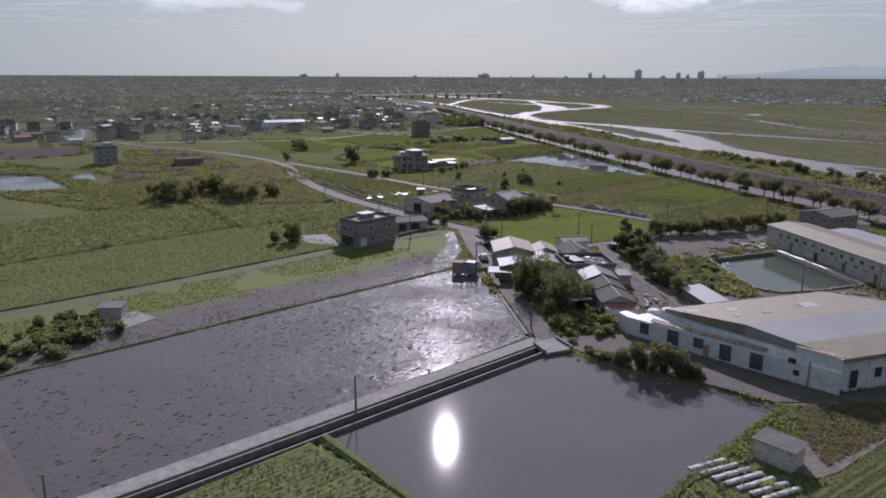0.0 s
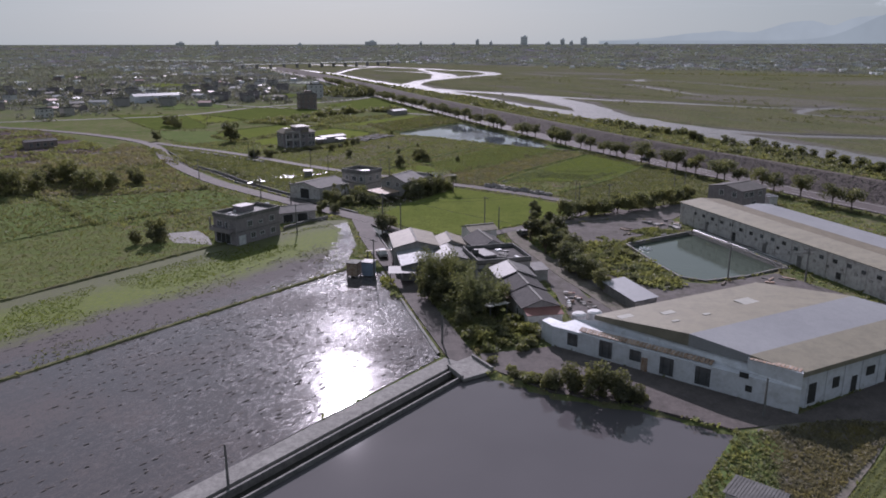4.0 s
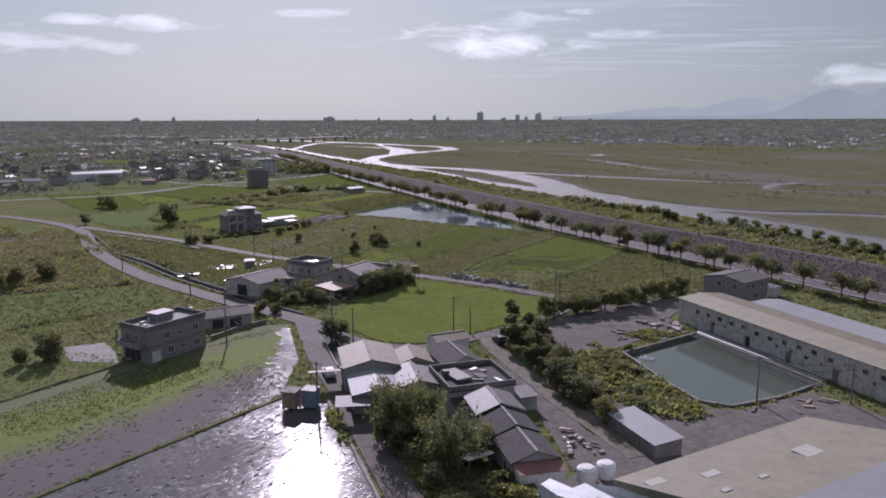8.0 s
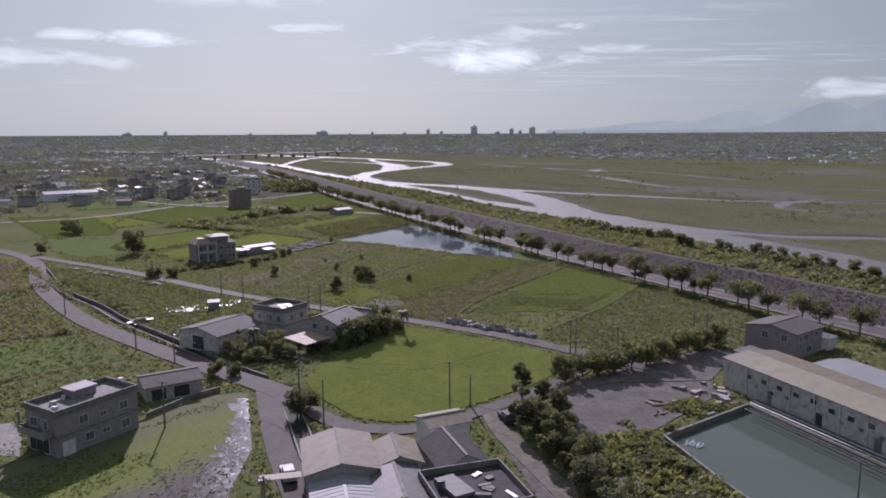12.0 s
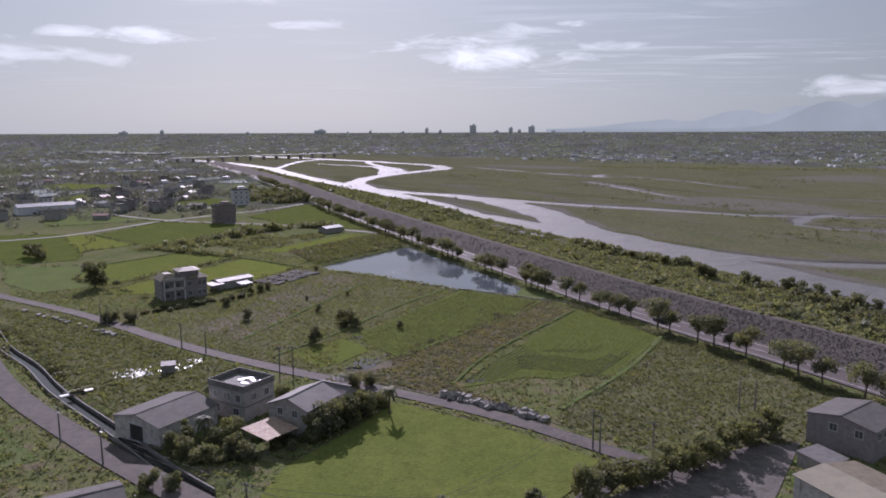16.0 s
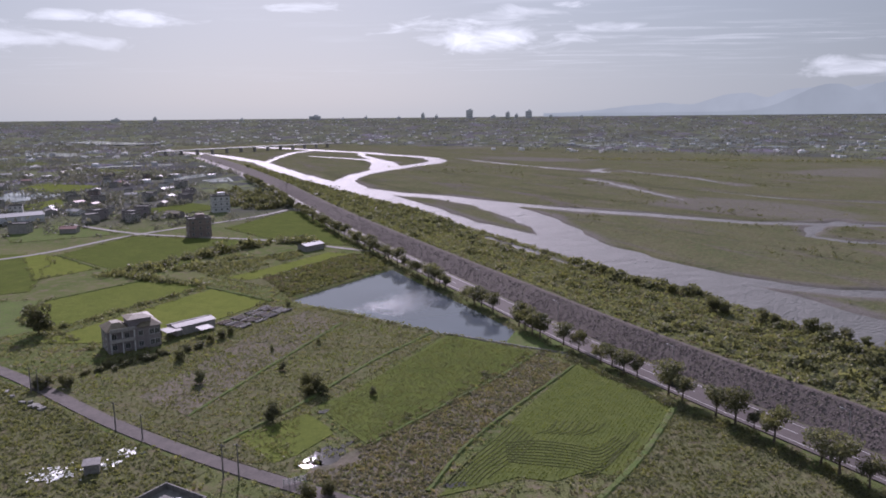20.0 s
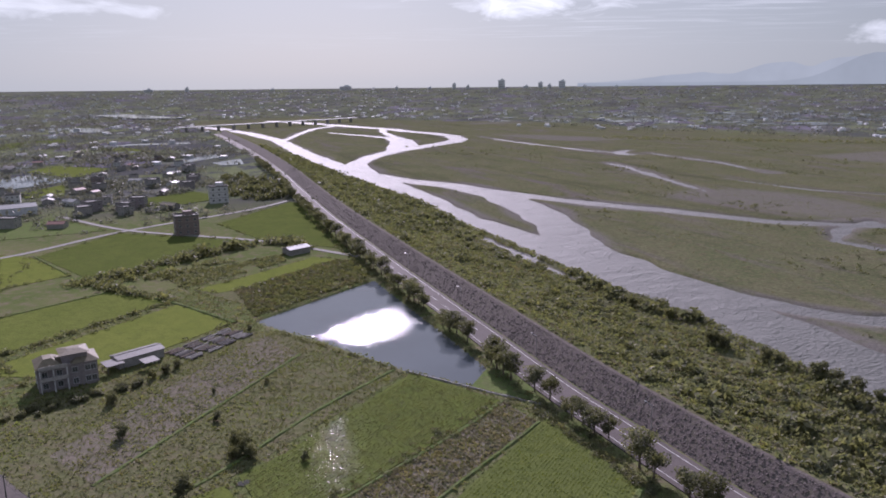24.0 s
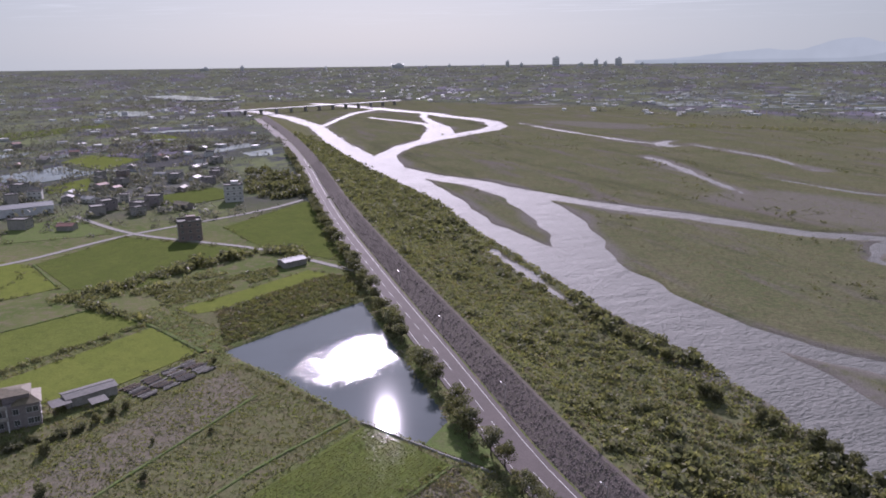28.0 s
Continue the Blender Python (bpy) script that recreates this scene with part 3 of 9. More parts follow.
def smooth_line(line, step=4.0):
    """Catmull-Rom through the given corners."""
    p = [Vector(q[:2]) for q in line]
    p = [p[0] * 2 - p[1]] + p + [p[-1] * 2 - p[-2]]
    out = []
    for a, b, c, d in zip(p, p[1:], p[2:], p[3:]):
        n = max(1, int((c - b).length / step))
        for k in range(n):
            t = k / n
            out.append(0.5 * (2 * b + (c - a) * t + (2 * a - 5 * b + 4 * c - d) * t * t + (3 * b - a - 3 * c + d) * t ** 3))
    return [(v.x, v.y) for v in out + [p[-2]]]


def inside(poly, x, y):
    """Which of many points lie in a polygon."""
    x, y = np.asarray(x, float), np.asarray(y, float)
    hit = np.zeros(x.shape, bool)
    for (ax, ay), (bx, by) in zip(poly, poly[1:] + poly[:1]):
        if ay != by:
            hit ^= ((ay > y) != (by > y)) & (x < (bx - ax) * (y - ay) / (by - ay) + ax)
    return hit


def away(line, x, y):
    """The distance of many points from a line of corners."""
    best = np.full(np.shape(x), 1e9)
    for (ax, ay), (bx, by) in zip(line, line[1:]):
        dx, dy = bx - ax, by - ay
        t = np.clip(((x - ax) * dx + (y - ay) * dy) / (dx * dx + dy * dy + 1e-9), 0, 1)
        best = np.minimum(best, np.hypot(x - ax - t * dx, y - ay - t * dy))
    return best


def scatter(poly, count, rng, keep=None):
    """Random points in a polygon, with clumps."""
    xs, ys = [p[0] for p in poly], [p[1] for p in poly]
    x, y = rng.uniform(min(xs), max(xs), count * 4), rng.uniform(min(ys), max(ys), count * 4)
    ok = inside(poly, x, y)
    if keep is not None:
        ok &= keep(x, y)
    return np.column_stack([x[ok], y[ok]])[:count]


def cards(centres, sizes, rng, tilt=1.0, up=0.0):
    """Many small bent leaf pieces: corners and four-cornered faces."""
    n = len(centres)
    a = rng.normal(size=(n, 3))
    a[:, 2] = a[:, 2] * tilt
    a /= np.linalg.norm(a, axis=1, keepdims=True)
    b = np.cross(a, rng.normal(size=(n, 3)))
    b /= np.linalg.norm(b, axis=1, keepdims=True)
    s = np.asarray(sizes).reshape(-1, 1)
    c = np.asarray(centres)
    lift = np.array([0, 0, up]) * s
    v = np.stack([c - a * s, c + b * s * 0.55, c + a * s + lift, c - b * s * 0.55], 1).reshape(-1, 3)
    return v, np.arange(4 * n).reshape(-1, 4)


def array_mesh(name, v, f, mat):
    me = bpy.data.meshes.new(name)
    me.vertices.add(len(v))
    me.vertices.foreach_set("co", np.asarray(v, np.float32).ravel())
    k = f.shape[1]
    me.loops.add(f.size)
    me.loops.foreach_set("vertex_index", f.ravel().astype(np.int32))
    me.polygons.add(len(f))
    me.polygons.foreach_set("loop_start", np.arange(0, f.size, k, dtype=np.int32))
    me.materials.append(MAT[mat])
    me.update(calc_edges=True)
    return me


def crown_points(rng, lobes, per):
    """Points on and in a heap of rounded lobes: (x, y, z, rx, rz) each."""
    out = []
    for x, y, z, rx, rz in lobes:
        d = rng.normal(size=(per, 3))
        d /= np.linalg.norm(d, axis=1, keepdims=True)
        r = rng.uniform(0.6, 1.16, (per, 1))
        out.append(np.array([x, y, z]) + d * r * [rx, rx, rz])
    return np.concatenate(out)


def tree_meshes(seed, high, wide, leaf="leaf", per=130, size=0.38, stem=0.3, lobes=11, lump=1.0):
    rng = np.random.default_rng(seed)
    s = Shape()
    top = high * (stem + 0.25)
    lean = rng.uniform(-0.04, 0.04, 2) * high
    s.tube((0, 0, -0.2), (lean[0], lean[1], top), 0.035 * high + 0.02, 0.015 * high, 7)
    heap = []
    for k in range(lobes):
        a, r = k * 2.4 + rng.uniform(-0.4, 0.4), wide * 0.5 * math.sqrt(rng.uniform(0.05, 1.0)) * 0.72
        z = high * (stem + 0.18 + (0.72 - stem) * rng.uniform(0.0, 1.0) * (1 - 0.35 * r / wide))
        rx = wide * rng.uniform(0.16, 0.27) * lump
        heap.append((r * math.cos(a), r * math.sin(a), z, rx, rx * rng.uniform(0.6, 0.9) * (0.55 if stem > 0.4 else 1.0)))
        if k % 2 == 0:
            s.tube((lean[0] * 0.6, lean[1] * 0.6, top * rng.uniform(0.55, 0.95)), (r * math.cos(a), r * math.sin(a), z), 0.014 * high, 0.004 * high, 5)
    pts = crown_points(rng, heap, per)
    v, f = cards(pts, rng.uniform(0.6, 1.25, len(pts)) * size, rng, 0.7)
    return s.mesh("trunk", "bark"), array_mesh("crown", v, f, leaf)


def bush_mesh(seed, high, wide, leaf="leaf", count=480, size=0.2):
    rng = np.random.default_rng(seed)
    heap = [(rng.uniform(-0.3, 0.3) * wide, rng.uniform(-0.3, 0.3) * wide, high * rng.uniform(0.25, 0.65), wide * rng.uniform(0.2, 0.33), high * rng.uniform(0.22, 0.4)) for _ in range(6)]
    pts = crown_points(rng, heap, count // 6)
    pts[:, 2] = np.maximum(pts[:, 2], 0.05)
    v, f = cards(pts, rng.uniform(0.6, 1.3, len(pts)) * size, rng, 0.8)
    return array_mesh("crown", v, f, leaf)


TREES, BUSHES = {}, {}


def tree(kind, x, y, high, label, group="", z=0.0, rng=random):
    """A tree of one of the kinds below, at its own height."""
    k = rng.randrange(3)
    if (kind, k) not in TREES:
        TREES[kind, k] = tree_meshes(hash_of(kind) + k, *KINDS[kind])
    trunk, crown = TREES[kind, k]
    ob = thing("tree", label, "tree", (x, y, z), rng.uniform(0, 6.28), group, scale=high / KINDS[kind][0])
    part("trunk", trunk, "bark", ob)
    part("crown", crown, "leaf", ob)
    return ob


def hash_of(word):
    return sum(ord(c) * (i + 3) for i, c in enumerate(word))


# height, width, leaves, pieces a lobe, size of a piece, share of bare stem, lobes, their bulk
KINDS = {
    "street": (7.0, 7.0, "leaf_dark", 90, 0.27, 0.26, 17, 0.85),
    "broad": (7.0, 7.2, "leaf", 140, 0.34, 0.02, 18),
    "dark": (7.0, 6.2, "leaf_dark", 135, 0.33, 0.0, 17),
    "slim": (8.0, 3.8, "leaf_dark", 130, 0.34, 0.0, 15),
    "feathery": (8.0, 8.0, "leaf", 95, 0.26, -0.12, 34, 0.62),
    "bright": (6.0, 5.8, "leaf_bright", 170, 0.28, 0.0, 16),
}


def bush(kind, x, y, high, label, group="", z=0.0, rng=random):
    k = rng.randrange(4)
    if (kind, k) not in BUSHES:
        BUSHES[kind, k] = bush_mesh(hash_of(kind) + 7 * k, 1.6, 2.2, kind)
    ob = tagged(new("bush", BUSHES[kind, k]), label, "bush", group)
    s = high / 1.6
    ob.matrix_world = Matrix.Translation((x, y, z - 0.05)) @ Matrix.Rotation(rng.uniform(0, 6.28), 4, "Z") @ Matrix.Diagonal((s * rng.uniform(0.8, 1.3), s * rng.uniform(0.8, 1.3), s, 1))
    return ob


def tufts(name, label, poly, count, mat, size=(0.25, 0.6), seed=1, keep=None, blades=5, z=0.0, patchy=0.6, rows=None):
    """Tussocks and weeds over an area, one object."""
    rng = np.random.default_rng(seed)
    at = scatter(poly, count, rng, keep)
    if rows:
        # planted in lines: the way of the lines and their spacing
        way, side = np.array([math.cos(rows[0]), math.sin(rows[0])]), np.array([-math.sin(rows[0]), math.cos(rows[0])])
        along, over = at @ way, np.round(at @ side / rows[1]) * rows[1] + rng.normal(0, 0.1, len(at))
        at = along[:, None] * way + over[:, None] * side
    drop = np.array([noise.noise((x * 0.07, y * 0.07, seed)) for x, y in at]) if len(at) else np.zeros(0)
    at = at[drop > -patchy]
    s = rng.uniform(*size, len(at)) * (1 + np.abs(rng.normal(0, 0.35, len(at))))
    base = z(at[:, 0], at[:, 1]) if callable(z) else z
    pts, big = [], []
    for k in range(blades):
        off = rng.normal(size=(len(at), 2)) * s[:, None] * 0.5
        pts.append(np.column_stack([at + off, base + s * rng.uniform(0.2, 0.7, len(at))]))
        big.append(s * rng.uniform(0.4, 0.8, len(at)))
    v, f = cards(np.concatenate(pts), np.concatenate(big), rng, 1.2)
    return whole(name, array_mesh(name, v, f, mat), mat, label, "vegetation", "stuff")


def scrub(name, label, at, mat, size, seed, per=42, z=0.0):
    """Shrubs that nobody could count, one object."""
    rng = np.random.default_rng(seed)
    pts, big = [], []
    for x, y in at:
        s = rng.uniform(*size) * (1.6 if rng.random() < 0.12 else 1.0)
        d = rng.normal(size=(per, 3))
        d /= np.linalg.norm(d, axis=1, keepdims=True)
        d[:, 2] = np.abs(d[:, 2])
        lump = rng.uniform(0.55, 1.1, (per, 1))
        base = z(x, y) if callable(z) else z
        pts.append(np.array([x, y, base]) + d * lump * [s * 1.15, s * 1.15, s])
        big.append(np.full(per, s * 0.27))
    v, f = cards(np.concatenate(pts), np.concatenate(big) * rng.uniform(0.6, 1.3, per * len(at)), rng, 0.8)
    return whole(name, array_mesh(name, v, f, mat), mat, label, "vegetation", "stuff")

# ------------------------------------------------------------------ the land: one sheet, with ponds, ditches and the river sunk into it

POND = [(-9.6, 112.3), (-34.0, 74.6), (-20.7, 65.5), (-4.0, 53.0), (-3.0, 58.9), (7.0, 75.6), (20.6, 98.6), (12.0, 103.0), (0.3, 106.0)]
FISHPOND = [(19.8, 181.0), (36.0, 193.6), (48.0, 166.6), (38.8, 160.0), (30.5, 156.2), (26.6, 158.0), (23.5, 167.0)]
LAKE = [(-68.5, 387.5), (-60.0, 403.0), (-38.0, 441.0), (-21.0, 408.0), (-4.0, 376.0), (8.4, 351.0), (5.0, 338.6), (-12.5, 347.5), (-41.0, 369.5), (-57.5, 380.0)]
POOLS = [[(-265, 262), (-249, 267), (-207, 236), (-228, 223)], [(-231, 258), (-236, 281), (-216, 262)], [(-411, 450), (-444, 536), (-364, 440)],
         [(-153, 384), (-135, 422), (-131, 420), (-149, 382)]]
CANAL = [(-56.5, 42.6), (-12.2, 111.3)]
ROADSIDE = smooth_line([(-47.3, 206.2), (-56.5, 213.8), (-71, 227.6), (-92.5, 247.2), (-107.5, 263.4), (-122.8, 277.6), (-138, 296), (-153.5, 317)], 4.0)
R1_DITCH = [(-42.0, 200.2), (-35.5, 184.5), (-31.0, 172.5)]
# the middle of each stream and its width
STREAMS = [
    ([(150, 268), (133, 306), (113, 356), (92, 404), (72, 442), (46, 500), (24, 528), (-6, 578), (-30, 640), (-62, 705), (-104, 780), (-150, 862), (-212, 985), (-300, 1180), (-385, 1320), (-500, 1470), (-620, 1560)],
     [34, 32, 30, 27, 34, 38, 22, 15, 15, 20, 28, 24, 22, 20, 22, 26, 30]),
    ([(47, 500), (44, 560), (26, 628), (8, 676), (-24, 720), (-66, 750), (-104, 790)], [30, 26, 26, 26, 22, 20, 22]),
    ([(330, 545), (250, 556), (209, 566), (163, 573), (112, 612), (62, 642), (22, 676), (-20, 716)], [10, 10, 11, 12, 14, 15, 17, 16]),
    ([(-108, 800), (-130, 870), (-128, 950), (-111, 1013), (-79, 1089), (-54, 1141), (-48, 1190), (-62, 1256), (-92, 1307), (-143, 1364), (-180, 1426), (-239, 1480), (-308, 1557), (-390, 1640), (-480, 1720)], [22, 20, 20, 22, 26, 26, 26, 24, 26, 24, 26, 28, 32, 34, 36]),
    ([(-292, 1180), (-300, 1250), (-310, 1340), (-316, 1438), (-296, 1540)], [8, 9, 10, 14, 16]),
    ([(-93, 1057), (-117, 1164), (-157, 1275), (-180, 1350), (-190, 1420)], [14, 18, 12, 10, 12]),
    ([(-113, 1027), (-126, 1145), (-148, 1217), (-190, 1265), (-233, 1305), (-269, 1347)], [24, 22, 16, 14, 12, 5]),
    ([(190, 385), (160, 398), (131, 400), (112, 412), (97, 430), (85, 450), (78, 466)], [9, 10, 12, 10, 7, 5, 3]),
    ([(4, 525), (14, 503), (24, 484), (33, 464), (42, 446)], [3, 4, 5, 4, 2]),
    ([(214, 577), (190, 556), (174, 526), (186, 508), (230, 490)], [6, 7, 6, 6, 5]),
    ([(152, 1012), (141, 996), (137, 968), (150, 955)], [9, 12, 9, 3]),
    ([(112, 880), (124, 850), (140, 770), (157, 690)], [4, 9, 7, 2]),
    ([(170, 980), (220, 880), (236, 800)], [3, 6, 2]),
    ([(-20, 1230), (40, 1120), (110, 1010), (160, 960)], [3, 7, 8, 4]),
    ([(190, 760), (230, 700), (300, 660)], [2, 5, 3]),
]
ROAD = smooth_line([(118, 178), (97, 214.5), (80.5, 243), (64.5, 271.4), (50.5, 294.6), (37.8, 317.4), (26.5, 337.9), (1.8, 388.7), (-38.5, 471), (-90, 580), (-139, 692), (-187, 803), (-290, 1020), (-440, 1310)], 6.0)


def beside(line, by):
    """A line moved to its right."""
    out = []
    for i, p in enumerate(line):
        d = Vector(line[min(i + 1, len(line) - 1)]) - Vector(line[max(i - 1, 0)])
        d.normalize()
        out.append((p[0] + d.y * by, p[1] - d.x * by))
    return out


DIKE = beside(ROAD, 16.2)


def stream_depth(x, y):
    """How far inside the nearest stream, in metres (below 0: outside)."""
    best = np.full(np.shape(x), -1e9)
    for line, widths in STREAMS:
        for (ax, ay), (bx, by), wa, wb in zip(line, line[1:], widths, widths[1:]):
            dx, dy = bx - ax, by - ay
            t = np.clip(((x - ax) * dx + (y - ay) * dy) / (dx * dx + dy * dy), 0, 1)
            best = np.maximum(best, (wa + (wb - wa) * t) / 2 - np.hypot(x - ax - t * dx, y - ay - t * dy))
    return best


def pond_depth(poly, x, y):
    d = away(poly + poly[:1], x, y)
    return np.where(inside(poly, x, y), d, -d)


def ease(v):
    v = np.clip(v, 0, 1)
    return v * v * (3 - 2 * v)


def field_noise(x, y, scale, seed):
    """Cheap smooth noise from a few crossed waves."""
    rng = np.random.default_rng(seed)
    out = np.zeros(np.shape(x))
    for k in range(7):
        a, ph, f = rng.uniform(0, math.pi), rng.uniform(0, 6.28), scale * rng.uniform(0.5, 2.2)
        out += np.sin((x * math.cos(a) + y * math.sin(a)) * f + ph + 1.3 * np.sin((x * math.sin(a) - y * math.cos(a)) * f * 0.7 + ph))
    return out / 4.0


def side_of_dike(x, y):
    """Metres beyond the middle of the dike, towards the river (below 0: the land side)."""
    d = away(DIKE, x, y)
    hull = DIKE + [(-560, 1500), (-640, 1720), (-440, 1880), (-60, 1640), (3000, 4000), (3000, 100), (150, 100)]
    return np.where(inside(hull, x, y), d, -d)


def land_height(x, y):
    z = field_noise(x, y, 0.12, 3) * 0.012 - 0.03
    out = side_of_dike(x, y)
    far = np.hypot(x, y)
    z = z + 44.0 * ease((far - 1500) / 3600.0) ** 1.25
    # the river plain lies a little lower; its banks are uneven
    plain = ease((out - 7.0) / 9.0) * (far < 2600)
    z = z - plain * 0.5 + plain * field_noise(x, y, 0.06, 8) * 0.15
    s = stream_depth(x, y) + field_noise(x, y, 0.11, 5) * 1.6 * plain
    z = np.where(plain > 0.2, z - 1.6 * ease((s + 2.5) / 5.0), z)
    for poly, deep in [(POND, 0.9), (FISHPOND, 1.5), (LAKE, 1.3)] + [(p, 0.8) for p in POOLS]:
        z = z - deep * ease((pond_depth(poly, x, y) + 0.9) / 1.8)
    for line, half in ((CANAL, 1.7), (ROADSIDE, 1.6), (R1_DITCH, 1.5)):
        z = z - 1.6 * ease((half + 0.8 - away(line, x, y)) / 0.8)
    return z


def steps(*spans):
    out = []
    for a, b, n in spans:
        out += list(np.linspace(a, b, n, endpoint=False))
    return out


def build_ground():
    gx = np.array(steps((-4900, -900, 16), (-900, -420, 40), (-420, -170, 62), (-170, 125, 190), (125, 330, 60), (330, 900, 30), (900, 4900, 16)) + [4900])
    gy = np.array(steps((-400, 20, 14), (20, 460, 270), (460, 800, 120), (800, 1900, 146), (1900, 4900, 28)) + [4900])
    x, y = np.meshgrid(gx, gy)
    z = land_height(x, y)
    nx, ny = len(gx), len(gy)
    i = (np.arange(ny - 1)[:, None] * nx + np.arange(nx - 1)).ravel()
    f = np.column_stack([i, i + 1, i + nx + 1, i + nx])
    me = array_mesh("ground", np.column_stack([x.ravel(), y.ravel(), z.ravel()]), f, "ground")
    me.polygons.foreach_set("use_smooth", np.ones(len(f), bool))
    # what covers the land: red gravel, green river grass, blue dark scrub and gardens
    out, s = side_of_dike(x, y), stream_depth(x, y)
    river = ease((out - 4) / 6)
    wob = field_noise(x, y, 0.03, 21)
    gravel = river * np.maximum(ease((s + 7 + wob * 7) / 8), 0.75 * ease((field_noise(x, y * 1.0, 0.017, 33) - 0.62) * 4))
    scrubby = river * ease((62 - out + wob * 9) / 14)
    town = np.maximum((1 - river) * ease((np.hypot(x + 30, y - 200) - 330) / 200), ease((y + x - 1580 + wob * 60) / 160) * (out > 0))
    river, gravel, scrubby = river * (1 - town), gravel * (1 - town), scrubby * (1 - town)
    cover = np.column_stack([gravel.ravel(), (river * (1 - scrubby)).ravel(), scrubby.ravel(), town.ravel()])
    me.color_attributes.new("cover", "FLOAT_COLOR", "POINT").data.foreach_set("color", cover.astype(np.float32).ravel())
    me.update()
    whole("ground", me, "ground", "flat farmland of rough green grass and earth", "ground", "structure")
    return gx, gy, z, out, s


def ground_material():
    m = bpy.data.materials.new("open_land")
    m.use_nodes = True
    n = Nodes(m.node_tree)
    at = n.add("ShaderNodeNewGeometry").outputs["Position"]
    cover = n.add("ShaderNodeAttribute")
    cover.attribute_name = "cover"
    rgb = n.add("ShaderNodeSeparateColor", {0: cover.outputs["Color"]})
    broad, mid, fine = n.noise(at, 0.03, 5.0, 0.6), n.noise(at, 0.25, 6.0, 0.65), n.noise(at, 2.2, 5.0, 0.7)
    grass = n.mix(n.span(broad, 0.35, 0.65), (0.0854, 0.112, 0.039), (0.128, 0.136, 0.063))
    grass = n.mix(n.span(mid, 0.48, 0.7), grass, (0.165, 0.132, 0.102))
    plain = n.mix(n.span(broad, 0.35, 0.65), (0.094, 0.106, 0.054), (0.122, 0.122, 0.072))
    plain = n.mix(n.span(mid, 0.45, 0.7), plain, (0.114, 0.103, 0.0672))
    flow = n.turned(at, 2.05, (0.18, 1.0))
    streak = n.noise(flow, 0.05, 6.0, 0.66, 0.6)
    plain = n.mix(n.span(streak, 0.52, 0.66), plain, (0.124, 0.111, 0.1))
    plain = n.mix(n.span(n.noise(flow, 0.021, 5.0, 0.7), 0.55, 0.66), plain, (0.0804, 0.084, 0.048))
    tuss = n.noise(at, 0.7, 6.0, 0.75)
    plain = n.mix(n.span(tuss, 0.35, 0.65), n.mix(1.0, plain, (0.66, 0.68, 0.66), "MULTIPLY"), n.mix(1.0, plain, (1.22, 1.2, 1.2), "MULTIPLY"))
    bush = n.mix(n.span(mid, 0.35, 0.65), (0.102, 0.109, 0.0588), (0.138, 0.132, 0.0812))
    stones = n.mix(n.span(fine, 0.3, 0.7), (0.101, 0.0931, 0.0851), (0.172, 0.16, 0.147))
    # beyond the near fields: gardens, woods and many-coloured plots, paled towards lilac for haze
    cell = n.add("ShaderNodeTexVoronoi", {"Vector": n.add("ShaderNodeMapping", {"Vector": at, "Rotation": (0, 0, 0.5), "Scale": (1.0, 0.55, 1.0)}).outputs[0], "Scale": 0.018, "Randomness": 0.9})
    # distance haze is put into these base colours
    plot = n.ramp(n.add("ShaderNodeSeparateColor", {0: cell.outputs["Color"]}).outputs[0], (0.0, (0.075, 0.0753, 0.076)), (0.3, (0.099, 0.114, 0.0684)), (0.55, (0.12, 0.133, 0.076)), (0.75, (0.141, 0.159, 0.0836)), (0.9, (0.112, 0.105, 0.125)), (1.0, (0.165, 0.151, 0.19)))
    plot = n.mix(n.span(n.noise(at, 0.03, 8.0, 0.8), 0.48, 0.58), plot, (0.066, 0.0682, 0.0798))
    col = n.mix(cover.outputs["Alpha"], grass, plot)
    col = n.mix(rgb.outputs[1], col, plain)
    col = n.mix(rgb.outputs[2], col, bush)
    col = n.mix(n.math("MULTIPLY", rgb.outputs[0], n.span(mid, 0.2, 0.5)), col, stones)
    col = n.mix(n.span(fine, 0.2, 0.8), n.mix(1.0, col, (0.7, 0.7, 0.7), "MULTIPLY"), n.mix(1.0, col, (1.2, 1.2, 1.2), "MULTIPLY"))
    n.add("ShaderNodeOutputMaterial", {0: n.add("ShaderNodeBsdfPrincipled", {
        "Base Color": col, "Roughness": 0.95, "Specular IOR Level": 0.0,
        "Normal": n.add("ShaderNodeBump", {"Strength": 0.8, "Distance": 0.3, "Height": fine}).outputs[0]}).outputs[0]})
    return m


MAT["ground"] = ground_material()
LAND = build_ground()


def sample(layer, x, y):
    """A layer of the land (2: height, 3: metres beyond the dike, 4: depth in a stream) at a place."""
    gx, gy, z = LAND[0], LAND[1], LAND[layer]
    i = min(max(int(np.searchsorted(gx, x)) - 1, 0), len(gx) - 2)
    j = min(max(int(np.searchsorted(gy, y)) - 1, 0), len(gy) - 2)
    u, v = (x - gx[i]) / (gx[i + 1] - gx[i]), (y - gy[j]) / (gy[j + 1] - gy[j])
    return float((z[j, i] * (1 - u) + z[j, i + 1] * u) * (1 - v) + (z[j + 1, i] * (1 - u) + z[j + 1, i + 1] * u) * v)


def height_at(x, y):
    return sample(2, x, y)


def water_sheet(name, poly, z, mat, label):
    s = Shape()
    s.face(*[(x, y, z) for x, y in (poly if area(poly) > 0 else poly[::-1])])
    return whole(name, s, mat, label, "water", "structure")


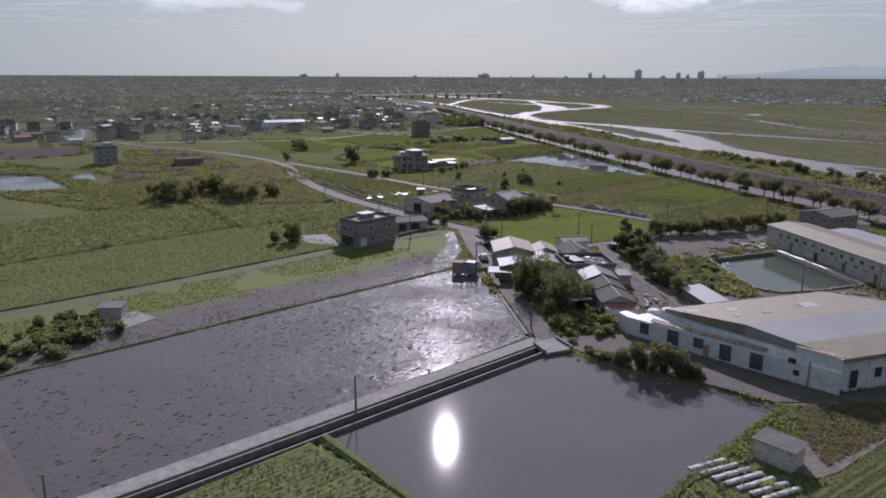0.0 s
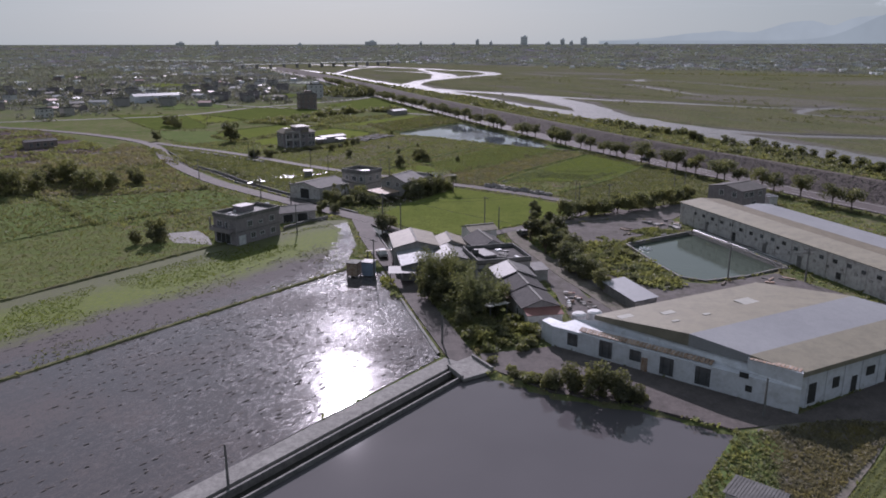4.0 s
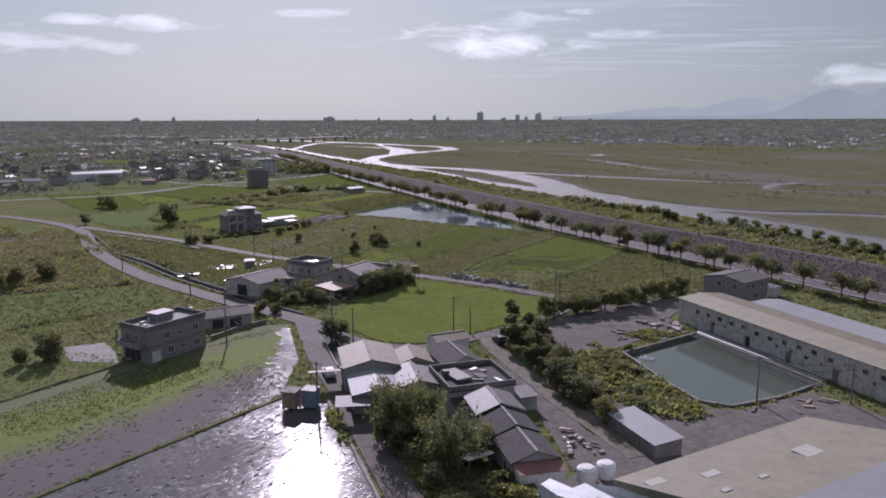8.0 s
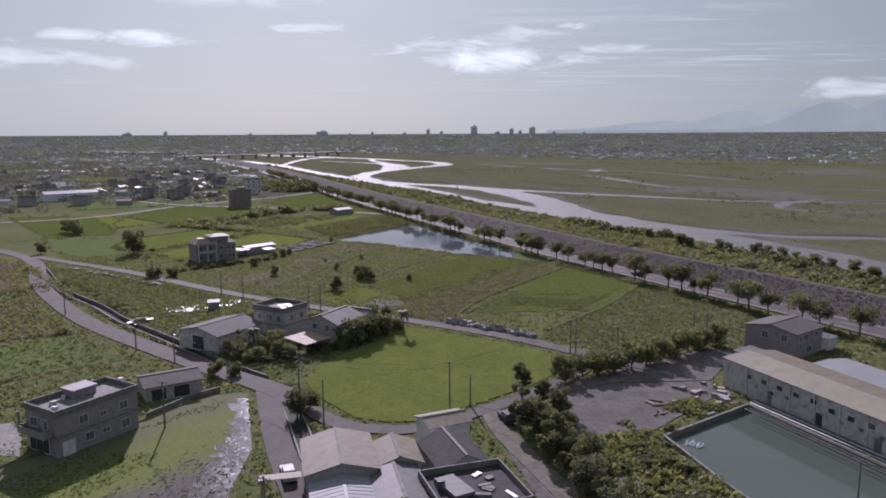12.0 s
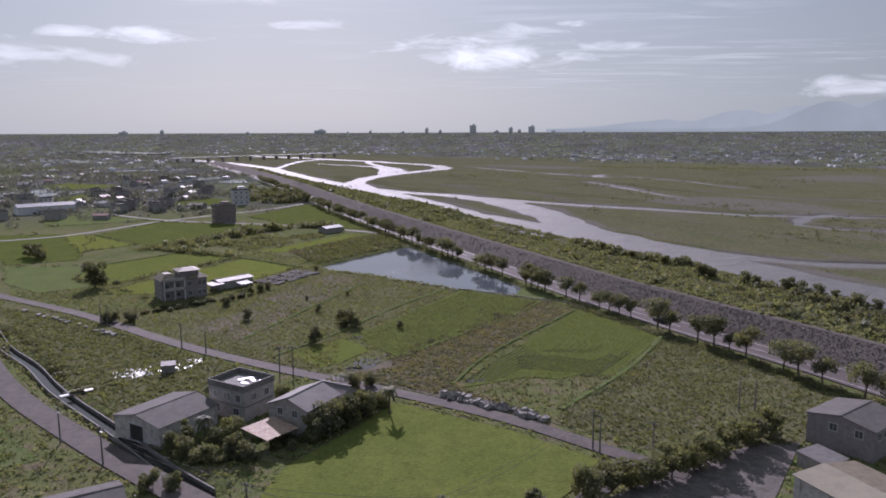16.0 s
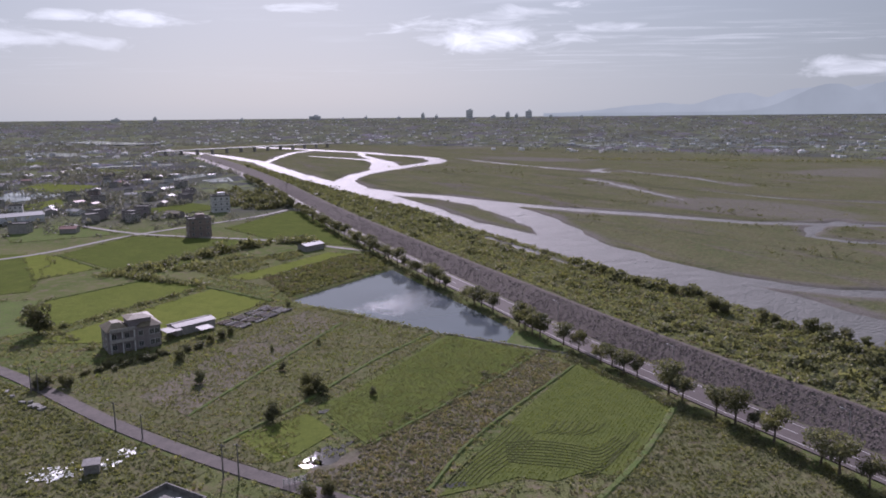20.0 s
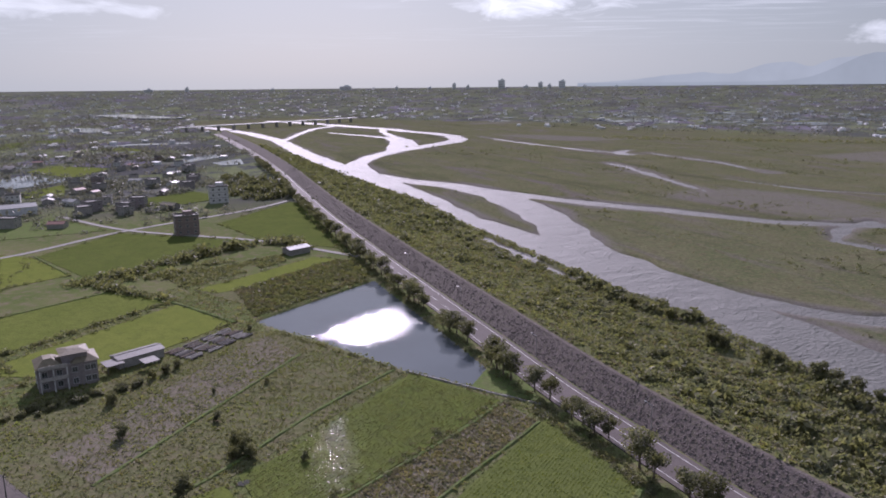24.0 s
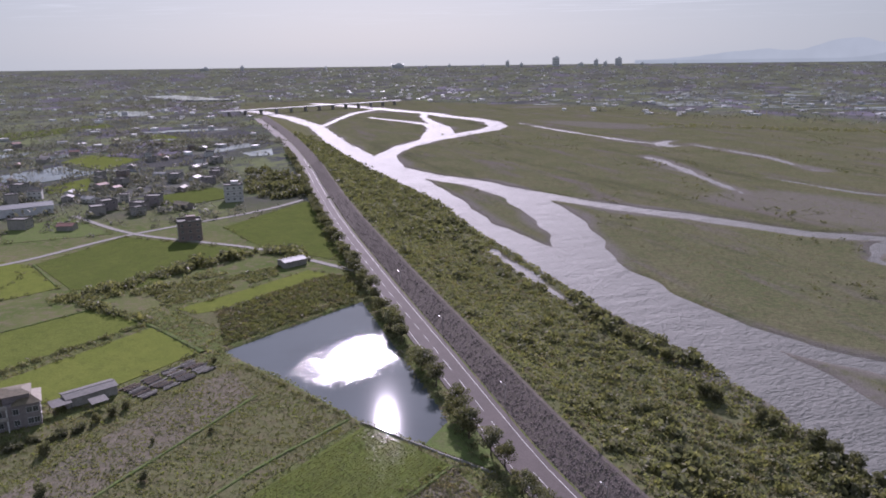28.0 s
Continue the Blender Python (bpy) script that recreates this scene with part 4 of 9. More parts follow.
def grown(poly, by):
    """A polygon pushed outwards."""
    p = poly if area(poly) > 0 else poly[::-1]
    out = []
    for a, b, c in zip(p[-1:] + p[:-1], p, p[1:] + p[:1]):
        d0, d1 = (Vector(b) - Vector(a)).normalized(), (Vector(c) - Vector(b)).normalized()
        n0, n1 = Vector((d0.y, -d0.x)), Vector((d1.y, -d1.x))
        n = (n0 + n1).normalized()
        q = Vector(b) + n * by / max(0.4, n.dot(n0))
        out.append((q.x, q.y))
    return out


water_sheet("pond", grown(POND, 0.6), -0.42, "pond", "still brown flooded pond mirroring the sky")
water_sheet("fish_pond", grown(FISHPOND, 0.6), -0.55, "fishpond", "milky green fish pond behind the factory")
water_sheet("lake", grown(LAKE, 0.6), -0.6, "open_lake", "calm dark pond beside the dike road")
for pool in POOLS:
    water_sheet("field_pond", grown(pool, 0.5), -0.35, "lake", "shallow flooded plot among the fields")
s = Shape()
s.prism([(-900, 1350), (60, 420), (40, 300), (150, 190), (420, 420), (420, 800), (60, 1500), (-500, 1900)], -2.5, -1.25)
whole("river", s, "river", "braided silty river with a rippled surface", "river", "structure")
s = Shape()
s.face((-2400, 4300, 33.5), (-150, 4560, 38.5), (-150, 4700, 39.5), (-2500, 4640, 39.5))
whole("sea", s, "sea", "bright strip of sea on the horizon", "sea", "structure")

# ------------------------------------------------------------------ roads, lanes, ditches
R1 = smooth_line([(-10.2, 113.5), (-12.6, 118.2), (-20.4, 137.5), (-28.3, 157.5), (-36.8, 177.5), (-44.8, 200.5)], 3.0)
R2 = smooth_line([(-40.5, 197.5), (-47.5, 203.0), (-61.5, 213.2), (-78, 226.2), (-99, 244), (-118.5, 265), (-139.5, 291.5), (-158.5, 322), (-178, 343), (-210, 364), (-250, 382.5), (-300, 400), (-420, 455)], 4.0)
R3 = smooth_line([(-170, 340), (-156, 331), (-120.5, 309.8), (-81, 280.9), (-53, 263.6), (-24, 248.3), (-2, 235.0), (16, 220.0), (24, 213.5)], 4.0)
R4 = smooth_line([(-44.5, 201.5), (-37, 192.5), (-29, 184.6), (-23, 182.7), (-16, 183.4), (-7, 191.0), (3, 200.0), (10.5, 210.0), (16.5, 219.5)], 2.5)
LANE = smooth_line([(-6.0, 191.0), (-4.2, 182), (-1.2, 173.5), (2.0, 165.0), (5.0, 156.5), (9.5, 146.5), (13.0, 138.0)], 3.0)


def road(name, line, width, top, mat, label):
    return whole(name, ribbon(line, width, -0.4, top, 0), mat, label, "road", "structure")


road("farm_road", R1, 4.0, 0.14, "asphalt", "narrow worn asphalt farm road")
road("village_road", R2, 4.8, 0.17, "asphalt", "worn asphalt country road beside a canal")
road("field_lane", R3, 3.6, 0.155, "asphalt", "narrow grey lane between fields")
road("loop_lane", R4, 3.2, 0.147, "asphalt", "narrow lane round the green rice field")
road("yard_lane", LANE, 3.2, 0.135, "track", "dusty lane between the farmhouses")
whole("dike_road", ribbon(ROAD, 10.0, -0.4, 0.2, 0.45), "asphalt_new", "two-lane asphalt road along the river dike", "road", "structure")
road("corner_road", [(-45, 46.4), (-52.5, 50.0), (-72.6, 64.2), (-88, 74.5), (-130, 101)], 3.6, 0.13, "asphalt", "pinkish grey paved farm road")
road("canal_lane", [(-57.0, 47.6), (-13.2, 115.4)], 2.6, 0.16, "concrete", "pale concrete lane along a straight ditch")
road("far_lane", smooth_line([(-330, 405), (-260, 440), (-215, 471), (-190, 532), (-146, 599), (-128, 645)]), 3.4, 0.14, "concrete", "pale lane between far fields")
road("far_lane", smooth_line([(-252, 577), (-188, 536), (-111, 513), (-52, 480.5)]), 3.0, 0.15, "concrete", "pale lane between far fields")
for off in (-3.2, 4.1):
    whole("edge_line", ribbon(ROAD[8:120], 0.14, 0.19, 0.206, off), "paint_white", "thin white edge line of the road", "road marking", "structure")
for k in range(10, 110, 2):
    whole("centre_line", ribbon(ROAD[k:k + 2], 0.13, 0.19, 0.206, 0.45), "paint_white", "dashed white centre line of the road", "road marking", "structure", "centre lines of the road")


def channel(name, line, width, label, deep=1.3, wall=0.25, top=0.12, level=-0.75):
    """A lined ditch: two walls, a bed and the water in it."""
    ob = thing(name, label, "ditch", kind="structure")
    for side in (-1, 1):
        part("side_wall", ribbon(line, wall, -deep, top, side * (width / 2 + wall / 2)), "concrete_dark", ob)
    part("bed", ribbon(line, width, -deep - 0.2, -deep + 0.02), "concrete_dark", ob)
    whole("ditch_water", ribbon(line, width, level - 0.05, level), "canal", "slow water in a lined ditch", "water", "structure")


channel("straight_ditch", CANAL, 1.9, "straight concrete ditch with dark wet sides")
channel("roadside_canal", ROADSIDE, 2.3, "concrete irrigation canal beside the road", level=-0.6)
channel("lane_ditch", R1_DITCH, 2.3, "short concrete ditch beside the farm road", level=-0.12)
s = Shape()
s.prism([(-13.9, 113.4), (-11.2, 109.4), (-7.4, 112.4), (-10.6, 117.0)], -0.3, 0.17)
for a, b in (((-13.7, 113.0), (-11.4, 109.5)), ((-10.6, 116.6), (-7.6, 112.6))):
    s.prism([(a[0], a[1]), (b[0], b[1]), (b[0] + 0.25, b[1] + 0.15), (a[0] + 0.25, a[1] + 0.15)], 0.1, 0.55)
whole("culvert_bridge", s, "concrete", "small concrete bridge over the ditch", "bridge", "structure")
s = Shape()
for k in range(2):
    s.box((-87.2 - k * 1.6 * 0.68, 246.2 - k * 1.6 * 0.73, 0.35), (4.6, 1.1, 0.25), math.atan2(0.73, 0.68))
s.box((-88.0, 245.4, 1.0), (4.4, 0.08, 0.08), math.atan2(0.73, 0.68))
whole("canal_gate", s, "steel", "pale steel sluice bridge across the canal", "sluice")

# ------------------------------------------------------------------ the river dike
def build_dike():
    prof = [(-11.0, -0.1), (-10.6, 0.2), (-4.5, 5.2), (-3.9, 5.4), (-1.0, 5.4), (1.5, 4.6), (13.0, -0.6)]
    pts = [Vector(p) for p in DIKE]
    v, rows_ = [], []
    for i, p in enumerate(pts):
        d = (pts[min(i + 1, len(pts) - 1)] - pts[max(i - 1, 0)]).normalized()
        n = Vector((d.y, -d.x))
        for o, z in prof:
            v.append((p.x + n.x * o, p.y + n.y * o, z))
    k = len(prof)
    faces = {"bank": [], "crest": []}
    for i in range(len(pts) - 1):
        for j in range(k - 1):
            a = i * k + j
            faces["bank" if j < 3 else "crest"].append((a, a + k, a + k + 1, a + 1))
    ob = thing("river_dike", "long dark stone-faced river dike", "dike", kind="structure")
    for name, mat in (("bank", "bank"), ("crest", "meadow")):
        me = bpy.data.meshes.new(name)
        me.from_pydata(v, [], [f[::-1] for f in faces[name]])
        me.materials.append(MAT[mat])
        me.update()
        part(name, me, mat, ob)
    return ob


dike = build_dike()

# ------------------------------------------------------------------ fields


FIELDS = []


def field(name, poly, mat, label, top=0.07):
    FIELDS.append(poly)
    s = Shape()
    s.prism(poly, -0.35, top)
    return whole(name, s, mat, label, "field", "structure")


C, P_ = Vector((0.536, 0.844)), Vector((-0.844, 0.536))  # along and across the long paddies


def bund(line, label="low grassy earth bank between fields", wide=0.9, high=0.32, mat="grass", seed=4):
    """A low uneven bank along a line."""
    pts = [Vector(p) for p in smooth_line(line, 2.0)] if len(line) > 2 else [Vector(line[0]).lerp(Vector(line[1]), k / 40) for k in range(41)]
    rng = random.Random(seed + len(pts))
    v, f = [], []
    for i, p in enumerate(pts):
        d = (pts[min(i + 1, len(pts) - 1)] - pts[max(i - 1, 0)]).normalized()
        n, w, h = Vector((-d.y, d.x)), wide * rng.uniform(0.8, 1.25), high * rng.uniform(0.7, 1.3)
        for o, z in ((-1, -0.1), (-0.45, h), (0.45, h * 0.95), (1, -0.1)):
            v.append((p.x + n.x * o * w, p.y + n.y * o * w, z))
        if i:
            a = 4 * i
            f += [(a - 4 + j, a - 3 + j, a + 1 + j, a + j) for j in range(3)]
    s = Shape()
    s.solid(v, [q[::-1] for q in f])
    return whole("field_bank", s, mat, label, "bank", "structure")


field("flooded_paddy", [(-54.5, 53.0), (-15.0, 116.4), (-22.7, 136.4), (-30.3, 155.4), (-37.6, 156.2), (-62.4, 117.3), (-86.5, 79.0), (-86.0, 74.8), (-73.6, 66.2)], "paddy", "flooded paddy of wet mud rows glinting in the sun", 0.03)
field("half_flooded_paddy", [(-88.0, 78.3), (-63.0, 117.8), (-38.5, 157.0), (-39.9, 175.0), (-47.6, 198.5), (-53.5, 196.5), (-70.0, 171.0), (-92.6, 132.0), (-115.0, 97.0)], "paddy_part", "half flooded paddy of wet mud with a strip of green shoots", 0.03)
ragged = random.Random(12)
shore = [(x + ragged.uniform(-1.3, 1.3), y) for x, y in smooth_line([(-48.6, 195.0), (-46.6, 187.0), (-44.9, 181.0), (-44.4, 172.0), (-43.4, 165.5), (-43.0, 159.0)], 0.8)]
field("flooded_corner", [(-38.7, 158.0), (-39.9, 175.0), (-46.6, 195.5)] + shore + [(-41.0, 156.0)], "paddy", "flooded corner of the paddy shining beside the road", 0.042)
field("meadow", [(-117.0, 96.0), (-94.0, 131.5), (-71.5, 171.0), (-75.0, 177.0), (-88.0, 178.0), (-108.5, 187.3), (-125.0, 157.0), (-140.0, 128.0)], "grass_rows", "mown green meadow with faint rows", 0.06)
field("meadow", [(-141.0, 128.5), (-126.0, 157.5), (-109.5, 188.0), (-92.0, 206.0), (-78.0, 216.0), (-97.0, 233.0), (-122.0, 221.0), (-165.0, 196.0), (-185.0, 150.0)], "grass", "green meadow with low weeds", 0.06)
field("meadow", [(-123.0, 223.0), (-98.0, 235.0), (-118.0, 257.0), (-135.0, 281.0), (-150.0, 262.0), (-175.0, 236.0), (-160.0, 218.0)], "meadow_dry", "overgrown plot of weeds and dry grass", 0.06)
field("rice_field", [(-39.3, 205.5), (-35.8, 197.5), (-27.2, 187.3), (-22, 185.6), (-17.0, 186.1), (-8.6, 193.3), (1.0, 202.2), (7.0, 210.0), (11.4, 218.6), (-2.5, 230.3), (-23.8, 243.0), (-30.0, 229.0), (-37.8, 215.0)], "rice", "bright green rice field beside the lane", 0.12)
field("rice_field", [(-39.6, 290.6), (-33.0, 300.0), (-11.4, 345.5), (12.4, 329.5), (2.0, 312.0), (-26.0, 272.0)], "rice_wet", "deep green young rice field", 0.1)
field("rice_field", [(23.0, 320.5), (39.2, 291.5), (25.5, 266.0), (21.0, 259.4), (15.5, 261.2), (9.5, 257.2), (3.0, 258.8), (-2.4, 255.6), (-10.6, 251.8), (-3.6, 268.6), (6.0, 288.6)], "rice_mid", "green rice field with curving wheel tracks", 0.1)
field("meadow", [(40.2, 289.8), (64.5, 247.8), (66.0, 240.0), (44.0, 224.5), (19.5, 223.0), (5.5, 233.6), (16.5, 254.3)], "meadow", "rough meadow of tall weeds", 0.06)
field("rice_field", [(-53.2, 275.6), (-41.0, 286.8), (-35.0, 280.0), (-33.4, 276.6), (-38.8, 266.6), (-42.4, 263.4)], "rice", "small corner plot of bright green rice", 0.09)
field("fallow", [(-24.5, 272.5), (3.2, 311.5), (13.2, 328.5), (21.0, 318.0), (-4.5, 276.0), (-13.5, 254.0), (4.0, 236.5), (-2, 238), (-22.5, 250.5), (-36, 258), (-33, 264)], "meadow_dry", "fallow strip of dry weeds between rice fields", 0.05)
field("meadow", [(-84.0, 285.0), (-53.0, 266.0), (-38.0, 258.0), (-40.8, 290.0), (-12.8, 345.8), (-41.0, 367.5), (-57.0, 378.0), (-65.5, 377.0), (-78.0, 353.0), (-94.0, 328.0), (-113.0, 312.0), (-118.0, 311.0)], "meadow", "rough meadow with tall weeds and bushes", 0.05)
field("fallow", [(-66.6, 285.4), (-59.7, 309.2), (-45.4, 357.5), (-60.0, 373.0), (-66.5, 358.0), (-75.2, 325.0), (-82.5, 296.0)], "meadow_dry", "strip of dry brown weeds in the meadow", 0.056)
field("meadow", [(4.8, 337.6), (8.2, 348.6), (14.6, 350.0), (20.8, 336.0), (22.0, 329.0), (14.0, 332.6)], "grass", "triangle of grass between the pond and the dike road", 0.06)
field("meadow", [(-119.0, 305.5), (-81.0, 277.0), (-54.0, 260.0), (-62.0, 240.0), (-70.0, 232.0), (-92.0, 251.0), (-106.0, 267.0), (-121.5, 281.0), (-137.0, 299.0), (-150.0, 318.0), (-153.0, 325.5)], "meadow", "overgrown meadow between the lane and the canal", 0.05)
field("rice_field", [(-131.5, 337.0), (-102.0, 404.8), (-75.5, 385.5), (-88.0, 357.5), (-98.0, 348.0), (-113.0, 337.0)], "rice_yellow", "ripening yellow-green rice field behind the villa", 0.12)
field("rice_field", [(-155.5, 386.5), (-134.0, 419.0), (-106.5, 408.0), (-134.0, 352.0), (-150.5, 362.0)], "rice", "bright green rice field", 0.1)
field("rice_field", [(-200, 474.5), (-189.0, 529.0), (-113.0, 510.5), (-132.5, 446.0), (-158.0, 440.0)], "rice_dark", "green rice field beside a tall house", 0.1)
field("rice_field", [(-219.0, 476.0), (-202.0, 473.0), (-165.0, 442.0), (-180.0, 420.0)], "rice_yellow", "yellow-green rice field", 0.1)
field("rice_field", [(-147.0, 556.0), (-127.0, 634.0), (-117.0, 628.0), (-60.0, 494.0), (-110.0, 517.0)], "rice_dark", "green vegetable field in long rows", 0.1)
field("rice_field", [(-244.0, 508.0), (-200.0, 534.5), (-253.0, 573.0), (-266.0, 535.0)], "grass", "green field", 0.1)
field("rice_field", [(-104.0, 422.5), (-72.0, 479.0), (-50.0, 470.5), (-74.0, 402.5)], "meadow", "overgrown field beside the pond", 0.06)
field("rice_field", [(-103.5, 423.0), (-86.0, 452.0), (-72.0, 478.6), (-61.0, 474.0), (-88.0, 423.0), (-94.0, 419.0)], "rice_yellow", "narrow green rice strip", 0.11)
field("meadow", [(-192.0, 385.0), (-157.5, 386.0), (-151.5, 363.0), (-137.0, 350.0), (-150.0, 338.0), (-170.0, 352.0)], "grass", "green weedy plot beside a large tree", 0.06)
ROUGH = [(-181, 337), (-163, 319.5), (-144, 290.5), (-137.5, 283), (-150, 264), (-176, 238), (-199, 247), (-178, 311)]
field("fallow", ROUGH, "meadow_dry", "rough plot of brown weeds beside the lane", 0.052)
field("turned_field", [(-357, 354), (-323, 384), (-291, 341), (-314, 311)], "soil", "bare brown ploughed field", 0.08)
field("turned_field", [(-287, 374), (-253, 382), (-190, 330), (-176, 312), (-200, 248)], "soil", "brown field with thin weeds", 0.06)
field("rice_field", [(-262, 470), (-193, 388), (-170, 400), (-200, 470), (-222, 476)], "rice_dark", "green field", 0.08)
field("front_field", [(-46.5, 53.5), (-34.8, 73.4), (-20.0, 64.4), (-4.0, 52.0), (-14.0, 33.0), (-50.0, 40.0)], "grass_rows", "stubbly green-brown field beside the ditch", 0.06)
field("crop_field", [(33.0, 93.0), (9.2, 61.5), (0.0, 45.0), (40.0, 40.0), (75.0, 90.0), (60.0, 117.0), (41.0, 103.5)], "rice_rows", "green field of tall crops in rows", 0.25)
field("grass_bank", [(20.6, 98.6), (22.8, 99.6), (25.5, 97.0), (21.5, 87.0), (15.0, 82.5), (8.5, 76.0), (0.5, 61.5), (-2.5, 55.0), (-3.6, 58.0), (7.2, 75.2)], "grass", "grassy bank along the pond", 0.12)
field("bare_ground", [(22.8, 99.6), (29.0, 103.2), (41.0, 104.5), (33.5, 94.0), (24.0, 82.0), (21.5, 80.0), (15.0, 82.5), (21.5, 87.0), (25.5, 97.0)], "track", "bare trodden ground with weeds and cuttings", 0.05)
field("yard", [(-2.0, 125.5), (2.5, 124.0), (7.0, 123.0), (35.0, 140.5), (56.5, 124.0), (80.0, 150), (56.0, 146.0), (45.0, 162.0), (31.0, 154.0), (24.0, 155.0), (19.0, 160.0), (12.0, 168.0), (5.0, 172.0), (1.8, 164.0), (4.5, 155.0), (8.5, 145.0), (6.0, 135.0)], "dusty", "grey dusty factory yard", 0.09)
field("yard", [(1.5, 122.0), (29.3, 104.0), (47, 117.0), (60, 116), (41, 103.5), (29, 102.0), (20.5, 99.6), (11.0, 104.2), (0.5, 107.0), (-8.5, 113.8), (-9.5, 118.0)], "asphalt", "dark asphalt apron before the factory", 0.08)
field("yard", [(-3.4, 173.0), (0.4, 156.5), (3.6, 137.7), (4.2, 133.9), (9.6, 138.6), (7.6, 145.4), (3.6, 160.5), (-1.0, 178.0), (-3.4, 186.0), (-5.0, 184.0)], "dusty", "pale dusty yard between the farmhouses", 0.065)
field("yard", [(2.0, 196.0), (7.3, 199.5), (16.0, 204.6), (34.0, 206.5), (46.0, 226.0), (40.0, 226.5), (28.0, 219.0), (17.0, 211.0), (9.0, 205.0), (1.0, 199.0)], "dusty", "bare shaded yard under a row of trees", 0.08)
field("yard", [(4.6, 188.0), (7.8, 180.0), (15.0, 183.2), (18.5, 183.6), (32.0, 198.0), (34.0, 206.0), (16.0, 204.2), (7.6, 199.0)], "dusty", "dark dusty yard behind the fish pond", 0.075)
field("yard", [(-75.0, 178.0), (-71.5, 171.8), (-80.5, 172.5), (-87.0, 180.0), (-80.0, 184.0)], "concrete", "pale concrete yard beside the house", 0.09)
field("yard", [(-80.5, 109.0), (-82.5, 101.0), (-88.5, 107.5), (-86.5, 111.5)], "concrete", "small concrete pad before a hut", 0.1)

bund([(-86.8, 78.6), (-62.8, 117.4), (-38.0, 156.6)], "low muddy bank between the paddies", 0.7, 0.24, "meadow")
bund([(-116.0, 96.3), (-93.4, 131.6), (-71.0, 170.8), (-62.0, 182.6), (-56, 194.5)], "low weedy bank between fields", mat="meadow")
bund([(-140.5, 128.3), (-125.4, 157.3), (-109.0, 187.7)])
bund([(-15.3, 117.2), (-22.9, 136.4), (-30.5, 155.4)], "low concrete kerb between the farm road and the paddy", 0.4, 0.28, "concrete")
bund([(-24.9, 272.2), (2.8, 311.8), (12.8, 329.0)], wide=0.7)
bund([(39.6, 290.8), (25.8, 265.0), (8.0, 240.0)], wide=0.9)
bund([(21.3, 318.2), (-3.8, 276.2), (-12.8, 253.2)], wide=0.6)
bund([(-33.6, 75.0), (-20.4, 65.2), (-4.4, 52.4)], wide=0.7)
bund([(-201, 474), (-164.5, 441.5)], wide=0.7)
bund([(-134, 420.5), (-104, 405.5), (-74.5, 385.0)], wide=1.2, high=0.5)
bund([(-156, 386), (-134.5, 420)], wide=0.8)
bund([(-13.0, 346.4), (5.0, 336.6), (14.0, 331.8), (22.5, 327.4)], "low concrete kerb along the end of the pond", 0.4, 0.3, "concrete")
bund([(-54.9, 271.8), (-43.2, 293.0), (-31.2, 321.2), (-16.5, 347.5)], wide=0.7)
bund([(-66.8, 285.0), (-59.7, 309.2), (-45.4, 357.5)], wide=0.7)

# ------------------------------------------------------------------ buildings


def opening(parent, side, size, along, z, w, h, mat="glass", name="window", bars=1, label=""):
    """A framed window or door on one side of a block of that size (length, depth): pane set back in a frame with a sill."""
    L, D = size
    face = {"front": ((along, -D / 2), 0.0), "back": ((along, D / 2), math.pi), "left": ((-L / 2, along), -math.pi / 2), "right": ((L / 2, along), math.pi / 2)}[side]
    (x, y), turn = face
    m = Matrix.Translation((x, y, z)) @ Matrix.Rotation(turn, 4, "Z")

    def box(s, c, sz):
        s.box(m @ Vector(c), sz, turn)
        return s

    f = Shape()
    t = 0.09
    box(f, (0, -0.04, h / 2 + t / 2), (w + 2 * t, 0.14, t))
    box(f, (0, -0.06, -h / 2 - t / 2), (w + 3 * t, 0.2, t))
    for sx in (-1, 1):
        box(f, (sx * (w / 2 + t / 2), -0.04, 0), (t, 0.14, h))
    for k in range(bars):
        box(f, ((k + 1) / (bars + 1) * w - w / 2, -0.03, 0), (0.05, 0.08, h))
    ob = part(name, f, "frame", parent, label)
    part("pane" if name == "window" else "leaf", box(Shape(), (0, -0.015, 0), (w, 0.05, h)), mat, ob)
    return ob


def flat_house(name, label, at, turn, L, D, H, wall, storeys=2, parapet=0.7, group="", wins=(), roof="concrete_dark", band=True):
    """A block with a flat roof, a parapet, bands between storeys, and windows given as (side, along, z, w, h)."""
    ob = thing(name, label, "house", (*at, 0), turn, group)
    s = Shape()
    s.box((0, 0, H / 2 - 0.15), (L, D, H + 0.3))
    part("wall", s, wall, ob)
    s = Shape()
    s.box((0, 0, H + 0.06), (L + 0.3, D + 0.3, 0.16))
    part("roof", s, roof, ob)
    s = Shape()
    for sy in (-1, 1):
        s.box((0, sy * (D / 2 + 0.02), H + 0.14 + parapet / 2), (L + 0.28, 0.2, parapet))
    for sx in (-1, 1):
        s.box((sx * (L / 2 + 0.02), 0, H + 0.14 + parapet / 2), (0.2, D - 0.17, parapet))
    part("parapet", s, "concrete_dark", ob)
    if band:
        for k in range(1, storeys):
            s = Shape()
            s.box((0, 0, H * k / storeys), (L + 0.24, D + 0.24, 0.22))
            part("band", s, "concrete_dark", ob)
    for side, along, z, w, h in wins:
        opening(ob, side, (L, D), along, z, w, h, "glass")
    return ob


def row_windows(L, D, storeys, H, n_long, n_short):
    out = []
    for k in range(storeys):
        z = (k + 0.55) * H / storeys
        for side, span, n in (("front", L, n_long), ("back", L, n_long), ("left", D, n_short), ("right", D, n_short)):
            for j in range(n):
                out.append((side, (j + 0.5) / n * span - span / 2, z, 1.15, 1.15))
    return out


